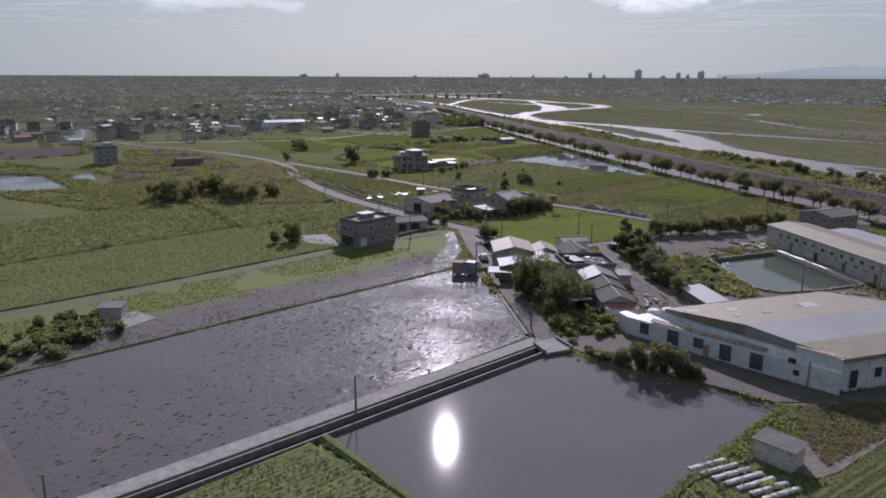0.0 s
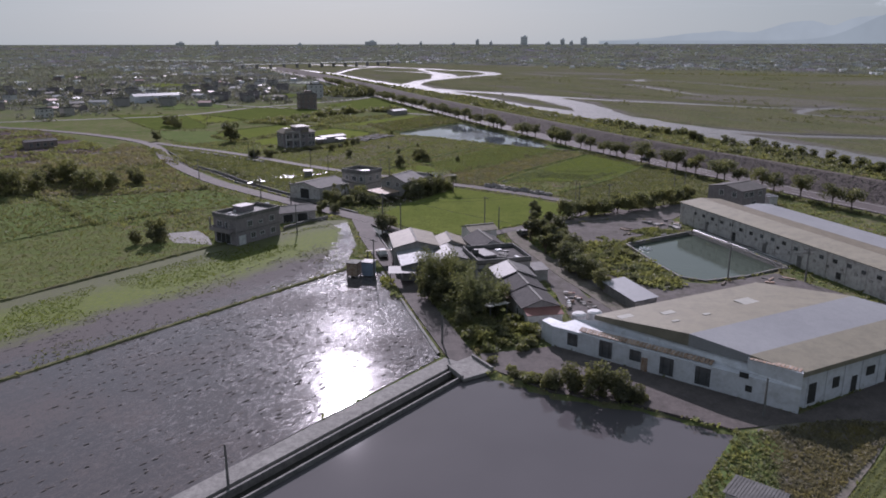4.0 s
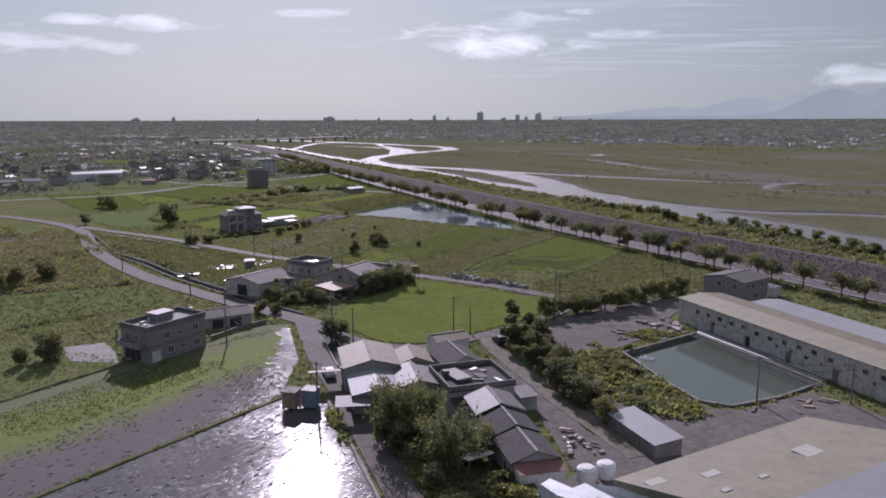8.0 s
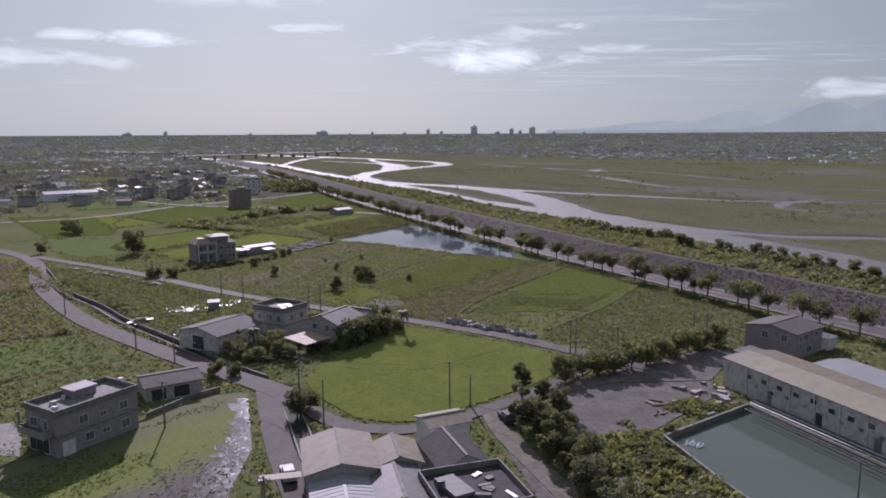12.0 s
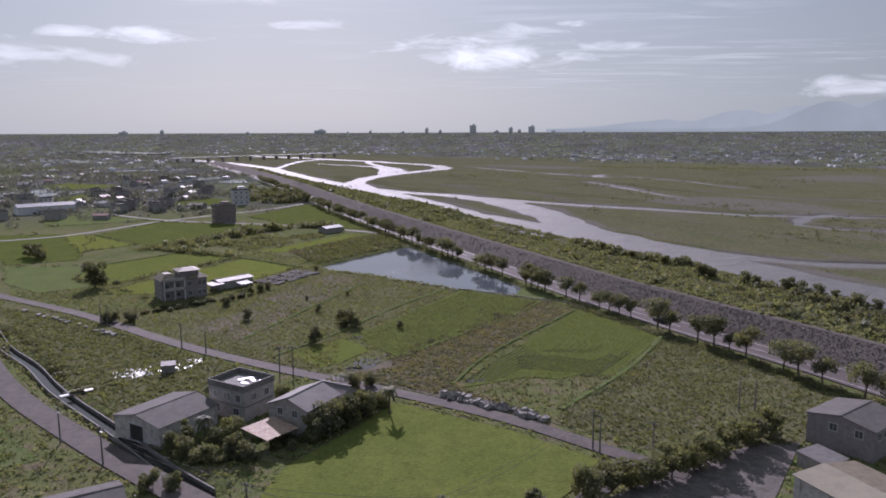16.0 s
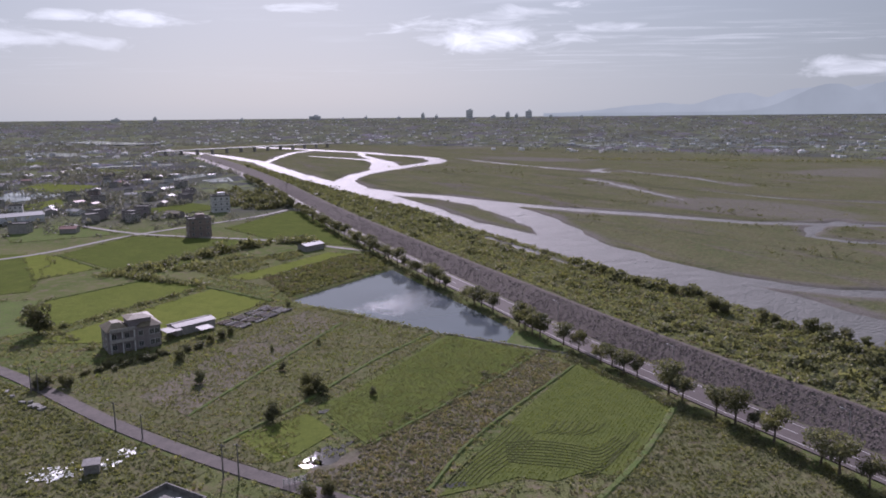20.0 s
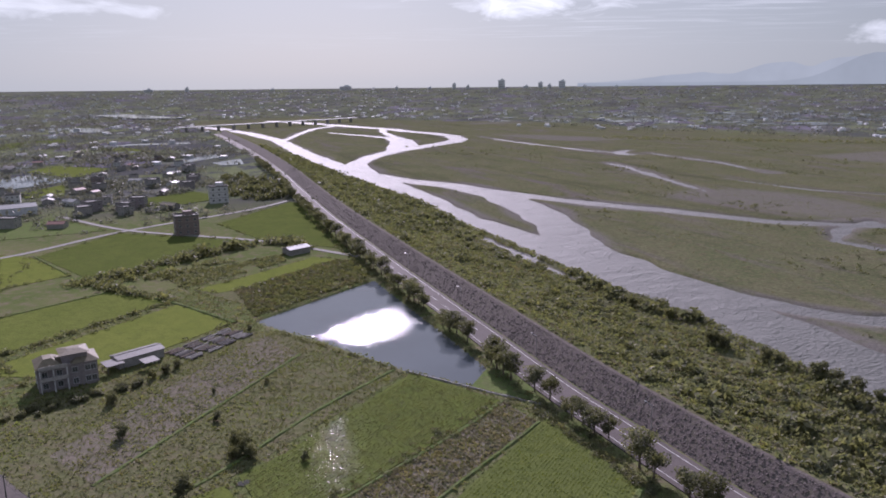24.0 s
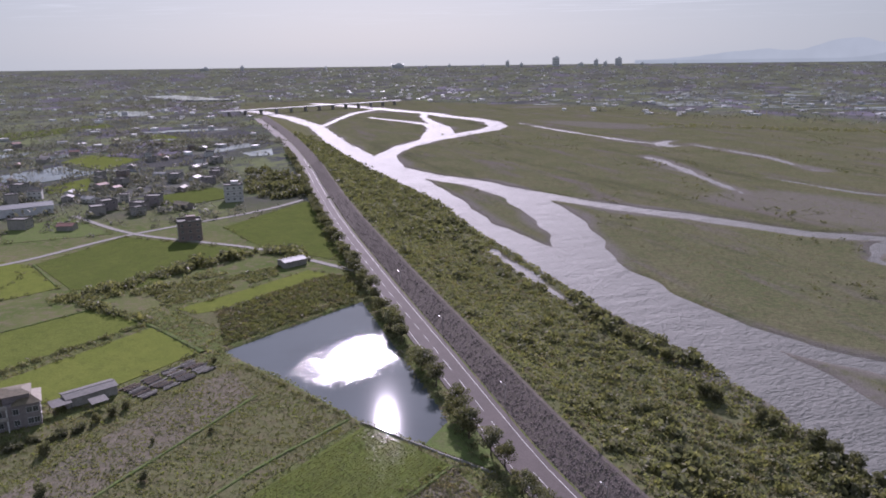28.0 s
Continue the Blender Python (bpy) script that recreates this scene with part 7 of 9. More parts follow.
belt([(-64, 404), (-40, 444)], 3.0, 60, (0.5, 1.2), "low shrubs on the pond bank", seed=19)
belt([(80, 230), (58, 266), (38, 302), (20, 333), (-5, 382), (-46, 462), (-66, 500)], 1.2, 150, (0.25, 0.6), "dark weeds below the dike road", ("leaf_dark", "leaf"), seed=21)
belt([(-116, 100), (-94, 132), (-72, 171)], 0.8, 60, (0.15, 0.4), "weeds along a field bank", ("tuft", "leaf"), seed=23)
belt([(-140, 128), (-110, 187), (-92, 204)], 2.0, 90, (0.3, 0.9), "weeds along a field bank", ("tuft", "leaf"), seed=25)
belt([(-178, 236), (-150, 262), (-133, 283)], 8.0, 120, (0.4, 1.3), "weedy shrubs on an overgrown plot", ("leaf", "tuft_dry"), seed=27)
belt([(-160, 218), (-120, 226), (-98, 236)], 3.0, 70, (0.3, 1.0), "weeds along a field edge", ("leaf", "leaf_bright"), seed=29)

belt([(-147, 221), (-128, 206), (-110, 188.6)], 1.6, 90, (0.3, 0.9), "weeds and shrubs along a field bank", ("leaf", "tuft"), seed=31)
belt([(-216, 214), (-186, 206), (-158, 202), (-146, 212)], 2.0, 90, (0.3, 0.9), "weeds along a field edge", ("leaf", "tuft"), seed=33)
belt([(-300, 297), (-262, 284), (-236, 284), (-206, 264), (-186, 250)], 3.0, 110, (0.4, 1.3), "weeds and shrubs round the field ponds", ("leaf", "leaf_dark"), seed=35)
belt([(-176, 256), (-166, 236), (-158, 228)], 7.0, 90, (0.5, 1.5), "shrubs round the trees among the fields", ("leaf", "tuft"), seed=37)
belt([(-366, 362), (-330, 389), (-292, 345), (-312, 312)], 2.0, 80, (0.5, 1.4), "dark hedge round a ploughed field", ("leaf_dark", "leaf"), seed=39)

# dark shrub strip, put here for the tree shadow and hedge alike
verge = [(a[0] + (b[1] - a[1]) / math.dist(a, b) * -9.0, a[1] + (b[0] - a[0]) / math.dist(a, b) * 9.0) for a, b in zip(ROAD, ROAD[1:]) if 205 < a[1] < 560]
belt(verge, 2.6, 900, (0.3, 0.8), "dark weeds and shrubs added for the shade under the street trees", ("leaf_dark", "leaf"), seed=41, per=26)

# weeds and tussocks over the rough land
tufts("meadow_weeds", "brown weeds over the rough plot beside the lane", ROUGH, 4200, "tuft_dry", (0.2, 0.5), 24, z=0.05, patchy=0.4)
tufts("meadow_weeds", "green weeds over the rough plot beside the lane", ROUGH, 2600, "tuft", (0.2, 0.5), 25, z=0.05, patchy=0.05)
tufts("meadow_weeds", "pale seeding weeds over the overgrown plot", [(-123.0, 223.0), (-98.0, 235.0), (-118.0, 257.0), (-135.0, 281.0), (-150.0, 262.0), (-175.0, 236.0), (-160.0, 218.0)], 3600, "tuft_dry", (0.2, 0.5), 26, z=0.05, patchy=0.5)
tufts("meadow_weeds", "green weeds over the overgrown plot", [(-123.0, 223.0), (-98.0, 235.0), (-118.0, 257.0), (-135.0, 281.0), (-150.0, 262.0), (-175.0, 236.0), (-160.0, 218.0)], 3600, "tuft", (0.2, 0.5), 27, z=0.05, patchy=0.3)
tufts("meadow_weeds", "weeds over the bare field", [(-287, 374), (-253, 382), (-190, 330), (-176, 312), (-200, 248)], 5200, "tuft", (0.3, 0.7), 21, z=0.05, patchy=0.02)
tufts("meadow_weeds", "dry weeds over the bare field", [(-287, 374), (-253, 382), (-190, 330), (-176, 312), (-200, 248)], 3000, "tuft_dry", (0.3, 0.6), 22, z=0.05, patchy=0.1)
tufts("meadow_weeds", "grass over the open land beyond the paddies", [(-150, 224), (-178, 250), (-200, 246), (-262, 290), (-300, 292), (-215, 212), (-166, 197)], 7000, "tuft", (0.25, 0.6), 23, lambda x, y: (pond_depth(POOLS[0], x, y) < -1.0) & (pond_depth(POOLS[1], x, y) < -1.0), z=0.0, patchy=0.3)
tufts("meadow_weeds", "tall weeds over the rough meadow", [(-84, 285), (-53, 266), (-39, 259), (-41, 290), (-13, 345), (-57, 378), (-66, 376), (-95, 328), (-116, 311)], 8000, "tuft", (0.13, 0.28), 3, z=0.05)
tufts("meadow_weeds", "dry weeds over the rough meadow", [(-84, 285), (-53, 266), (-39, 259), (-41, 290), (-13, 345), (-57, 378), (-66, 376), (-95, 328), (-116, 311)], 2600, "tuft_dry", (0.14, 0.3), 4, z=0.05, patchy=0.0)
tufts("meadow_weeds", "tall weeds over the meadow by the dike road", [(40, 289), (64, 248), (44, 225), (20, 223), (6, 234), (16, 254)], 5500, "tuft", (0.14, 0.3), 5, z=0.05)
tufts("meadow_weeds", "dry weeds over the fallow strip", [(-24, 273), (3, 311), (13, 328), (21, 318), (-4, 276), (-13, 254), (4, 237), (-22, 251), (-36, 258)], 4000, "tuft_dry", (0.14, 0.34), 6, lambda x, y: np.hypot(x + 32.6, y - 267.2) > 6.0, z=0.05)
tufts("meadow_weeds", "weeds over the fallow strip", [(-24, 273), (3, 311), (13, 328), (21, 318), (-4, 276), (-13, 254), (4, 237), (-22, 251), (-36, 258)], 3000, "tuft", (0.14, 0.32), 7, lambda x, y: np.hypot(x + 32.6, y - 267.2) > 6.0, z=0.05)
tufts("meadow_weeds", "weeds between the lane and the canal", [(-119, 305), (-81, 277), (-54, 260), (-62, 240), (-70, 232), (-92, 251), (-121, 281), (-150, 318)], 6000, "tuft", (0.16, 0.38), 8, z=0.05)
tufts("meadow_weeds", "weeds over the meadow", [(-141, 128), (-126, 157), (-109, 188), (-78, 216), (-97, 233), (-165, 196), (-185, 150)], 6000, "tuft", (0.15, 0.35), 9, z=0.05)
tufts("meadow_weeds", "weeds round the hamlet", [(-13, 119), (-30, 150), (-27, 158), (-14, 150), (-8, 130), (-2, 124)], 2600, "tuft", (0.2, 0.5), 10, lambda x, y: away(R1, x, y) > 2.6, z=0.02)
tufts("bank_grass", "grass on the pond bank", [(20.6, 98.6), (24, 99), (22, 88), (9, 77), (0, 61), (-3, 57), (7, 75)], 2200, "tuft", (0.12, 0.3), 11, z=0.1)
tufts("bank_grass", "weeds and cuttings on bare ground", [(23, 99), (33, 103), (40, 103), (33, 94), (23, 83), (22, 88)], 4000, "tuft_dry", (0.08, 0.22), 12, z=0.05)
tufts("crop_plants", "tall crop plants in rows", [(33.0, 93.0), (9.2, 61.5), (14, 52), (45, 60), (60.0, 90), (48.0, 108)], 17000, "tuft", (0.07, 0.13), 13, z=0.22, patchy=2, rows=(0.88, 0.8))
tufts("rice_plants", "young rice plants in rows", [(23.0, 319.5), (38.6, 291.5), (25.0, 267.0), (21.0, 260.4), (9.5, 258.2), (-2.4, 256.8), (-9.6, 253.0), (-3.0, 268.6), (6.6, 288.6)], 9000, "rice_tuft", (0.07, 0.15), 15, z=0.08, patchy=2, rows=(1.11, 0.75))
tufts("rice_plants", "young rice plants in rows", [(-38.8, 290.0), (-32.4, 300.0), (-11.4, 343.5), (11.4, 329.5), (1.4, 312.0), (-26.0, 273.4)], 9000, "tuft", (0.07, 0.16), 16, z=0.08, patchy=2, rows=(1.11, 0.8))
tufts("field_stubble", "stubble and shoots on the front field", [(-46, 54), (-35, 73), (-20, 64), (-4, 52), (-14, 33), (-48, 42)], 5000, "tuft_dry", (0.08, 0.17), 14, z=0.05, rows=(TURN, 0.8))

# ------------------------------------------------------------------ the river's wild bank
rng = np.random.default_rng(77)
sx = rng.uniform(-330, 190, 60000)
sy = rng.uniform(190, 1050, 60000)
so = side_of_dike(sx, sy)
near = -stream_depth(sx, sy)
ends = sorted(STREAMS[0][0], key=lambda p: p[1])
this_side = sx < np.interp(sy, [p[1] for p in ends], [p[0] for p in ends])
ok = (so > -0.6) & this_side & (near > 1.0) & (so < 75 + 25 * np.sin(sy * 0.02)) & (stream_depth(sx, sy) < -1)
clump = field_noise(sx, sy, 0.06, 55)
dist = np.hypot(sx - 20, sy - 180)
big = ok & (clump > 0.25) & (rng.uniform(size=60000) < 0.42)
low = ok & (rng.uniform(size=60000) < 0.5)


def plain_height(x, y):
    """The ground, or the back of the dike where that stands higher."""
    o = sample(3, x, y)
    return max(height_at(x, y), float(np.interp(o, [-1.0, 1.5, 13.0], [5.4, 4.6, -0.6]))) - 0.06


P = np.column_stack([sx, sy])
for mat, pick, size, per, top, seed in (("leaf", big, (0.6, 1.5), 60, 800, 1), ("leaf_dark", ok & (clump > -0.1), (1.0, 2.3), 80, 520, 6), ("leaf", ok & (clump < 0.3), (0.9, 1.8), 60, 520, 7), ("tuft", low, (0.3, 0.85), 24, 3000, 2), ("tuft", low[::-1] & ok, (0.25, 0.6), 16, 5200, 3), ("leaf_dark", ok & (near < 13) & (clump > -0.2), (1.0, 2.4), 80, 230, 4), ("tuft_dry", ok & ~low, (0.25, 0.6), 16, 3200, 5)):
    chosen = P[pick]
    order = np.argsort(np.hypot(chosen[:, 0] - 40, chosen[:, 1] - 250) * np.random.default_rng(seed).uniform(*((0.02, 6.0) if seed > 5 else (0.5, 1.5)), len(chosen)))
    scrub("riverside_scrub", "wild green scrub between the dike and the river", chosen[order][:top], mat, size, 200 + seed, per, plain_height)
px_, py_ = rng.uniform(-120, 420, 30000), rng.uniform(330, 1100, 30000)
okw = (side_of_dike(px_, py_) > 60) & (stream_depth(px_, py_) < -3)
thick = field_noise(px_, py_, 0.035, 67)
PW = np.column_stack([px_, py_])
scrub("plain_tussocks", "grass tussocks on the river plain", PW[okw & (thick > -0.2)][:5200], "tuft", (0.3, 0.9), 301, 8, plain_height)
scrub("plain_tussocks", "dry tussocks on the river plain", PW[okw & (thick < 0.1)][-3000:], "tuft_dry", (0.3, 0.8), 302, 8, plain_height)
scrub("plain_shrubs", "dark shrubs on the river plain", PW[okw & (thick > 0.45)][:700], "leaf_dark", (0.6, 1.8), 303, 18, plain_height)
fx_, fy_ = rng.uniform(150, 600, 500), rng.uniform(-25, 25, 500)
scrub("far_bank_wood", "line of green trees on the far river bank", np.column_stack([fx_, 1195 - 0.32 * (fx_ - 150) + fy_]), "leaf", (1.2, 3.0), 304, 14, plain_height)

# wood and hedges beside the dike road farther on
rw = np.random.default_rng(5)
wood = scatter([(-224, 770), (-163, 727), (-130, 655), (-150, 640), (-170, 645), (-190, 690)], 150, rw)
scrub("far_wood", "dark wood beside the dike road", wood, "leaf_dark", (2.0, 4.2), 320, 60)
for x, y, h in ((74.8, 373.8, 4.6), (77.5, 371.0, 3.6), (86.0, 361.2, 4.0), (88.5, 358.0, 3.2), (95.7, 349.7, 4.6), (98.0, 345.5, 3.8), (100.7, 339.4, 4.0), (103.5, 333.5, 3.4), (106.5, 327.0, 4.2), (109.0, 321.0, 3.6), (84.6, 301.2, 2.6), (93.3, 307.2, 2.4), (63.3, 340.8, 2.8), (67.8, 399.1, 3.4), (112.0, 312.0, 4.4), (114.5, 305.0, 3.8), (117.0, 297.0, 4.4), (120.0, 289.0, 4.0), (58.0, 412.0, 3.2), (49.0, 431.0, 3.6)):
    if sample(4, x, y) < 0.5:
        tree(rt.choice(["broad", "dark"]), x, y, h * 1.1, "wild bushy tree on the river bank", "wild trees on the river bank", plain_height(x, y), rng=rt)


def bank_heights(x, y):
    o = side_of_dike(x, y)
    return np.maximum(land_height(x, y), np.interp(o, [-1.0, 1.5, 13.0], [5.4, 4.6, -0.6])) - 0.05


def on_bank(x, y):
    return (side_of_dike(x, y) > -3.4) & (stream_depth(x, y) < -0.5)


BANK_LAND = [(90, 220), (150, 238), (132, 290), (110, 345), (88, 396), (66, 440), (40, 492), (0, 560), (-56, 515), (-16, 434), (26, 352), (55, 295)]
tufts("bank_grass", "tall green grass between the dike and the river", BANK_LAND, 17000, "tuft", (0.25, 0.6), 61, on_bank, 5, bank_heights, 0.6)
tufts("bank_grass", "dry tall grass between the dike and the river", BANK_LAND, 7000, "tuft_dry", (0.2, 0.5), 62, on_bank, 5, bank_heights, 0.1)
tufts("bank_grass", "low leafy weeds between the dike and the river", BANK_LAND, 3000, "tuft_dry", (0.3, 0.6), 63, on_bank, 5, bank_heights, 0.0)

for k in range(40):
    t = rt.random()
    p = Vector((-54.5, 216.0)).lerp(Vector((-43.5, 217.5)), t) if k < 12 else Vector((-40.0, 222.0)).lerp(Vector((-27.0, 243.0)), t)
    bush(rt.choice(["leaf", "leaf_dark", "leaf_dark"]), p.x + rt.uniform(-1.4, 1.4), p.y + rt.uniform(-1.4, 1.4), rt.uniform(0.9, 1.8), "dense dark hedge shrub round the farmhouses", "hedge round the farmhouses", rng=rt)
for x, y, h in ((-36.9, 245.2, 3.2), (-32.6, 249.0, 3.0), (-29.6, 252.0, 2.4), (-62.7, 240.7, 2.6), (-59.3, 242.7, 2.8), (-47.6, 283.2, 3.6), (-71.2, 305.3, 2.8), (-82.7, 322.0, 2.6)):
    tree("dark", x, y, h * 1.2, "small dark tree beside the lane", "small trees beside the lane", rng=rt)
# thicket between the yard and the fish pond
for k in range(44):
    x, y = rt.uniform(8, 26), rt.uniform(149, 180)
    if inside([(8.5, 177.3), (16.2, 179.2), (17.8, 172.6), (22.4, 165.4), (24.0, 160.2), (25.0, 150.1), (22.8, 149.1), (15.7, 154.1), (12.9, 159.9), (9.8, 166.4)], x, y):
        bush(rt.choice(["leaf", "leaf_dark", "leaf", "leaf_dark"]), x, y, rt.uniform(0.5, 1.5), "tangled green shrub beside the fish pond", "shrubs beside the fish pond", rng=rt)
POND_WEEDS = [(8.5, 180.3), (17.4, 182.2), (18.8, 176.6), (22.2, 167.0), (24.8, 159.2), (26.0, 152.1), (22.8, 149.1), (15.7, 154.1), (11.9, 159.9), (8.8, 166.4)]
tufts("yard_weeds", "tall green grass on the bank of the fish pond", POND_WEEDS, 1500, "tuft", (0.2, 0.5), 91, z=0.02, patchy=0.15)
tufts("yard_weeds", "leafy weeds on the bank of the fish pond", POND_WEEDS, 900, "leaf", (0.2, 0.6), 92, z=0.02, patchy=0.5)
tufts("yard_weeds", "weeds growing through the edge of the yard", [(13.0, 186.0), (31.0, 199.5), (35.0, 197.0), (34.0, 194.5), (19.0, 183.0)], 800, "tuft", (0.2, 0.5), 93, z=0.02, patchy=0.1)
for x, y, h in ((-1.6, 182.4, 6.2), (1.4, 179.7, 5.0), (1.4, 172.2, 5.2), (3.9, 167.7, 4.8), (5.4, 162.2, 4.4), (8.0, 155.0, 4.0), (10.6, 148.7, 3.4), (2.8, 175.6, 5.0), (6.6, 158.4, 3.6)):
    tree("slim" if h > 4.5 else "dark", x, y, h * 1.2, "dense dark green tree beside the farm lane", "trees beside the farm lane", rng=rt)
# dark undergrowth in the dip, also standing in for the road trees' shade
belt([(84, 216), (58, 260), (40, 291), (20, 325)], 1.6, 420, (0.35, 0.8), "dark undergrowth added for the tree shade in the dip below the dike road", ("leaf_dark",), seed=33, per=26)
belt([(2, 362), (-20, 408), (-46, 462), (-66, 500), (-110, 600)], 1.6, 260, (0.35, 0.8), "dark undergrowth added for the tree shade in the dip below the dike road", ("leaf_dark",), seed=35, per=22)


def open_land(x, y):
    """Where the ground is left to itself: outside fields, lanes, ditches and water."""
    ok = np.ones(np.shape(x), bool)
    for poly in FIELDS:
        ok &= ~inside(poly, x, y)
    for line, half in ((R1, 2.2), (R2, 2.7), (R3, 2.1), (R4, 1.9), (LANE, 2.0), (ROAD, 4.2), (CANAL, 3.6), ([(-57.0, 47.6), (-13.2, 115.4)], 1.6), ([(-45, 46.4), (-52.5, 50.0), (-72.6, 64.2), (-88, 74.5), (-130, 101)], 2.0), (ROADSIDE, 1.6), (R1_DITCH, 1.4)):
        ok &= away(line, x, y) > half
    for poly in (POND, FISHPOND, LAKE):
        ok &= ~inside(poly, x, y)
    return ok & (side_of_dike(x, y) < -12.5)


WIDE = [(-135, 90), (-60, 45), (-10, 30), (60, 100), (90, 190), (60, 262), (10, 345), (-40, 440), (-110, 430), (-160, 340), (-165, 200)]
tufts("wayside_weeds", "weeds and tall grass along lanes and field edges", WIDE, 26000, "tuft", (0.14, 0.4), 71, open_land, 4, 0.0, 0.5)
tufts("wayside_weeds", "leafy weeds along lanes and field edges", WIDE, 9000, "tuft", (0.12, 0.34), 72, open_land, 5, 0.0, 0.1)
tufts("wayside_weeds", "dry weeds along lanes and field edges", WIDE, 8000, "tuft_dry", (0.14, 0.4), 73, open_land, 4, 0.0, 0.0)
tufts("field_weeds", "grass clumps over the mown meadows", [(-117.0, 96.0), (-94.0, 131.5), (-71.5, 171.0), (-75.0, 177.0), (-88.0, 178.0), (-108.5, 187.3), (-125.0, 157.0), (-140.0, 128.0)], 7000, "tuft", (0.08, 0.2), 74, z=0.05, rows=(TURN, 0.9))
tufts("field_weeds", "green shoots over the wet field", [(-98.0, 86.0), (-74.0, 126.0), (-53.0, 168.0), (-50.0, 194.0), (-54.0, 191.0), (-66.5, 170.0), (-87.0, 133.0), (-108.0, 93.0)], 9000, "rice_tuft", (0.06, 0.16), 75, z=0.03, patchy=0.2)
tufts("field_weeds", "sparse shoots in the wet mud", [(-88.0, 78.3), (-63.0, 117.8), (-38.5, 157.0), (-39.9, 172.0), (-50.0, 170.0), (-74.0, 126.0), (-98.0, 86.0)], 2500, "tuft", (0.06, 0.16), 76, z=0.03, patchy=0.1)

# hedges and weeds along the borders of the farther fields
rh = np.random.default_rng(19)
for mat, lo, hi, share in (("leaf_dark", 0.4, 1.3, 0.2), ("leaf", 0.3, 0.9, 0.3)):
    at = []
    for poly in FIELDS:
        cx, cy = sum(p[0] for p in poly) / len(poly), sum(p[1] for p in poly) / len(poly)
        if cy > 345 and cx < -60:
            for a, b in zip(poly, poly[1:] + poly[:1]):
                a, b = Vector(a), Vector(b)
                keep = rh.uniform(0.0, 2.2 * share)
                for k in range(int((b - a).length / 1.6)):
                    if rh.random() < keep:
                        p = a.lerp(b, rh.random())
                        at.append((p.x + rh.normal() * 0.7, p.y + rh.normal() * 0.7))
    scrub("field_hedge", "low hedges and weeds along field borders", at, mat, (lo, hi), 500 + int(10 * lo), 24)


def clods(name, label, poly, count, seed, rows):
    """Low lumps of mud in broken rows standing out of the water, one object."""
    rng = np.random.default_rng(seed)
    at = scatter(poly, count, rng)
    way, side = np.array([math.cos(rows[0]), math.sin(rows[0])]), np.array([-math.sin(rows[0]), math.cos(rows[0])])
    drop = np.array([noise.noise((x * 0.05, y * 0.05, seed)) for x, y in at])
    at = at[drop + rng.normal(0, 0.2, len(at)) > -0.15]
    along, over = at @ way, np.round(at @ side / rows[1]) * rows[1] + rng.normal(0, 0.13, len(at))
    at = along[:, None] * way + over[:, None] * side
    n = len(at)
    a, b, h = rng.uniform(0.2, 0.75, n), rng.uniform(0.07, 0.2, n), rng.uniform(0.03, 0.09, n)
    t = rng.normal(rows[0], 0.2, n)
    d, e = np.column_stack([np.cos(t), np.sin(t)]), np.column_stack([-np.sin(t), np.cos(t)])

    def ring(k, z):
        pts = []
        for p, q in ((1, 0.1), (0.5, 0.9), (-0.4, 1.0), (-1, -0.1), (-0.5, -0.9), (0.5, -1.0)):
            xy = at + d * (a * p * k)[:, None] + e * (b * q * k)[:, None]
            pts.append(np.column_stack([xy, z]))
        return pts

    v = np.stack(ring(1.0, np.full(n, 0.02)) + ring(0.55, 0.03 + h), 1).reshape(-1, 3)
    base = (np.arange(n) * 12)[:, None]
    f = np.concatenate([base + np.array([[i, (i + 1) % 6, 6 + (i + 1) % 6, 6 + i]]) for i in range(6)] + [base + np.array([[6, 7, 8, 9]]), base + np.array([[6, 9, 10, 11]])])
    whole(name, array_mesh(name, v, f, "clod"), "clod", label, "mud", "stuff")


clods("mud_clods", "rows of wet mud clods in the flooded paddy", [(-54.5, 53.6), (-15.6, 116.0), (-23.0, 136.4), (-30.6, 155.0), (-37.6, 155.4), (-62.0, 117.3), (-85.5, 79.0), (-85.0, 75.4), (-73.6, 66.8)], 1500, 5, (TURN, 0.85))
clods("mud_clods", "rows of wet mud clods in the half flooded paddy", [(-87.4, 78.9), (-62.6, 118.4), (-38.9, 157.4), (-40.4, 175.0), (-47.8, 197.5), (-50.0, 170.0), (-74.0, 126.0), (-98.0, 86.0)], 800, 6, (TURN, 0.85))

FAR_BANK = [(-56, 515), (0, 560), (-40, 640), (-80, 710), (-160, 860), (-230, 990), (-310, 1020), (-205, 800), (-120, 640)]
tufts("bank_grass", "tall green scrub along the far river bank", FAR_BANK, 7000, "tuft", (0.5, 1.1), 64, on_bank, 5, bank_heights, 0.6)
tufts("bank_grass", "dark scrub along the far river bank", FAR_BANK, 2600, "leaf_dark", (0.8, 1.8), 65, on_bank, 6, bank_heights, 0.1)

LAKE_MEADOW = [(-88.0, 422.0), (-60.5, 473.5), (-50.0, 470.0), (-40.5, 446.0), (-70.0, 391.0), (-76.0, 402.0)]
tufts("meadow_weeds", "leafy weeds over the field beside the pond", LAKE_MEADOW, 3600, "tuft", (0.3, 0.7), 84, z=0.06, patchy=0.4)
tufts("meadow_weeds", "pale seeding grass over the field beside the pond", LAKE_MEADOW, 2600, "tuft_dry", (0.25, 0.6), 85, z=0.06, patchy=0.2)
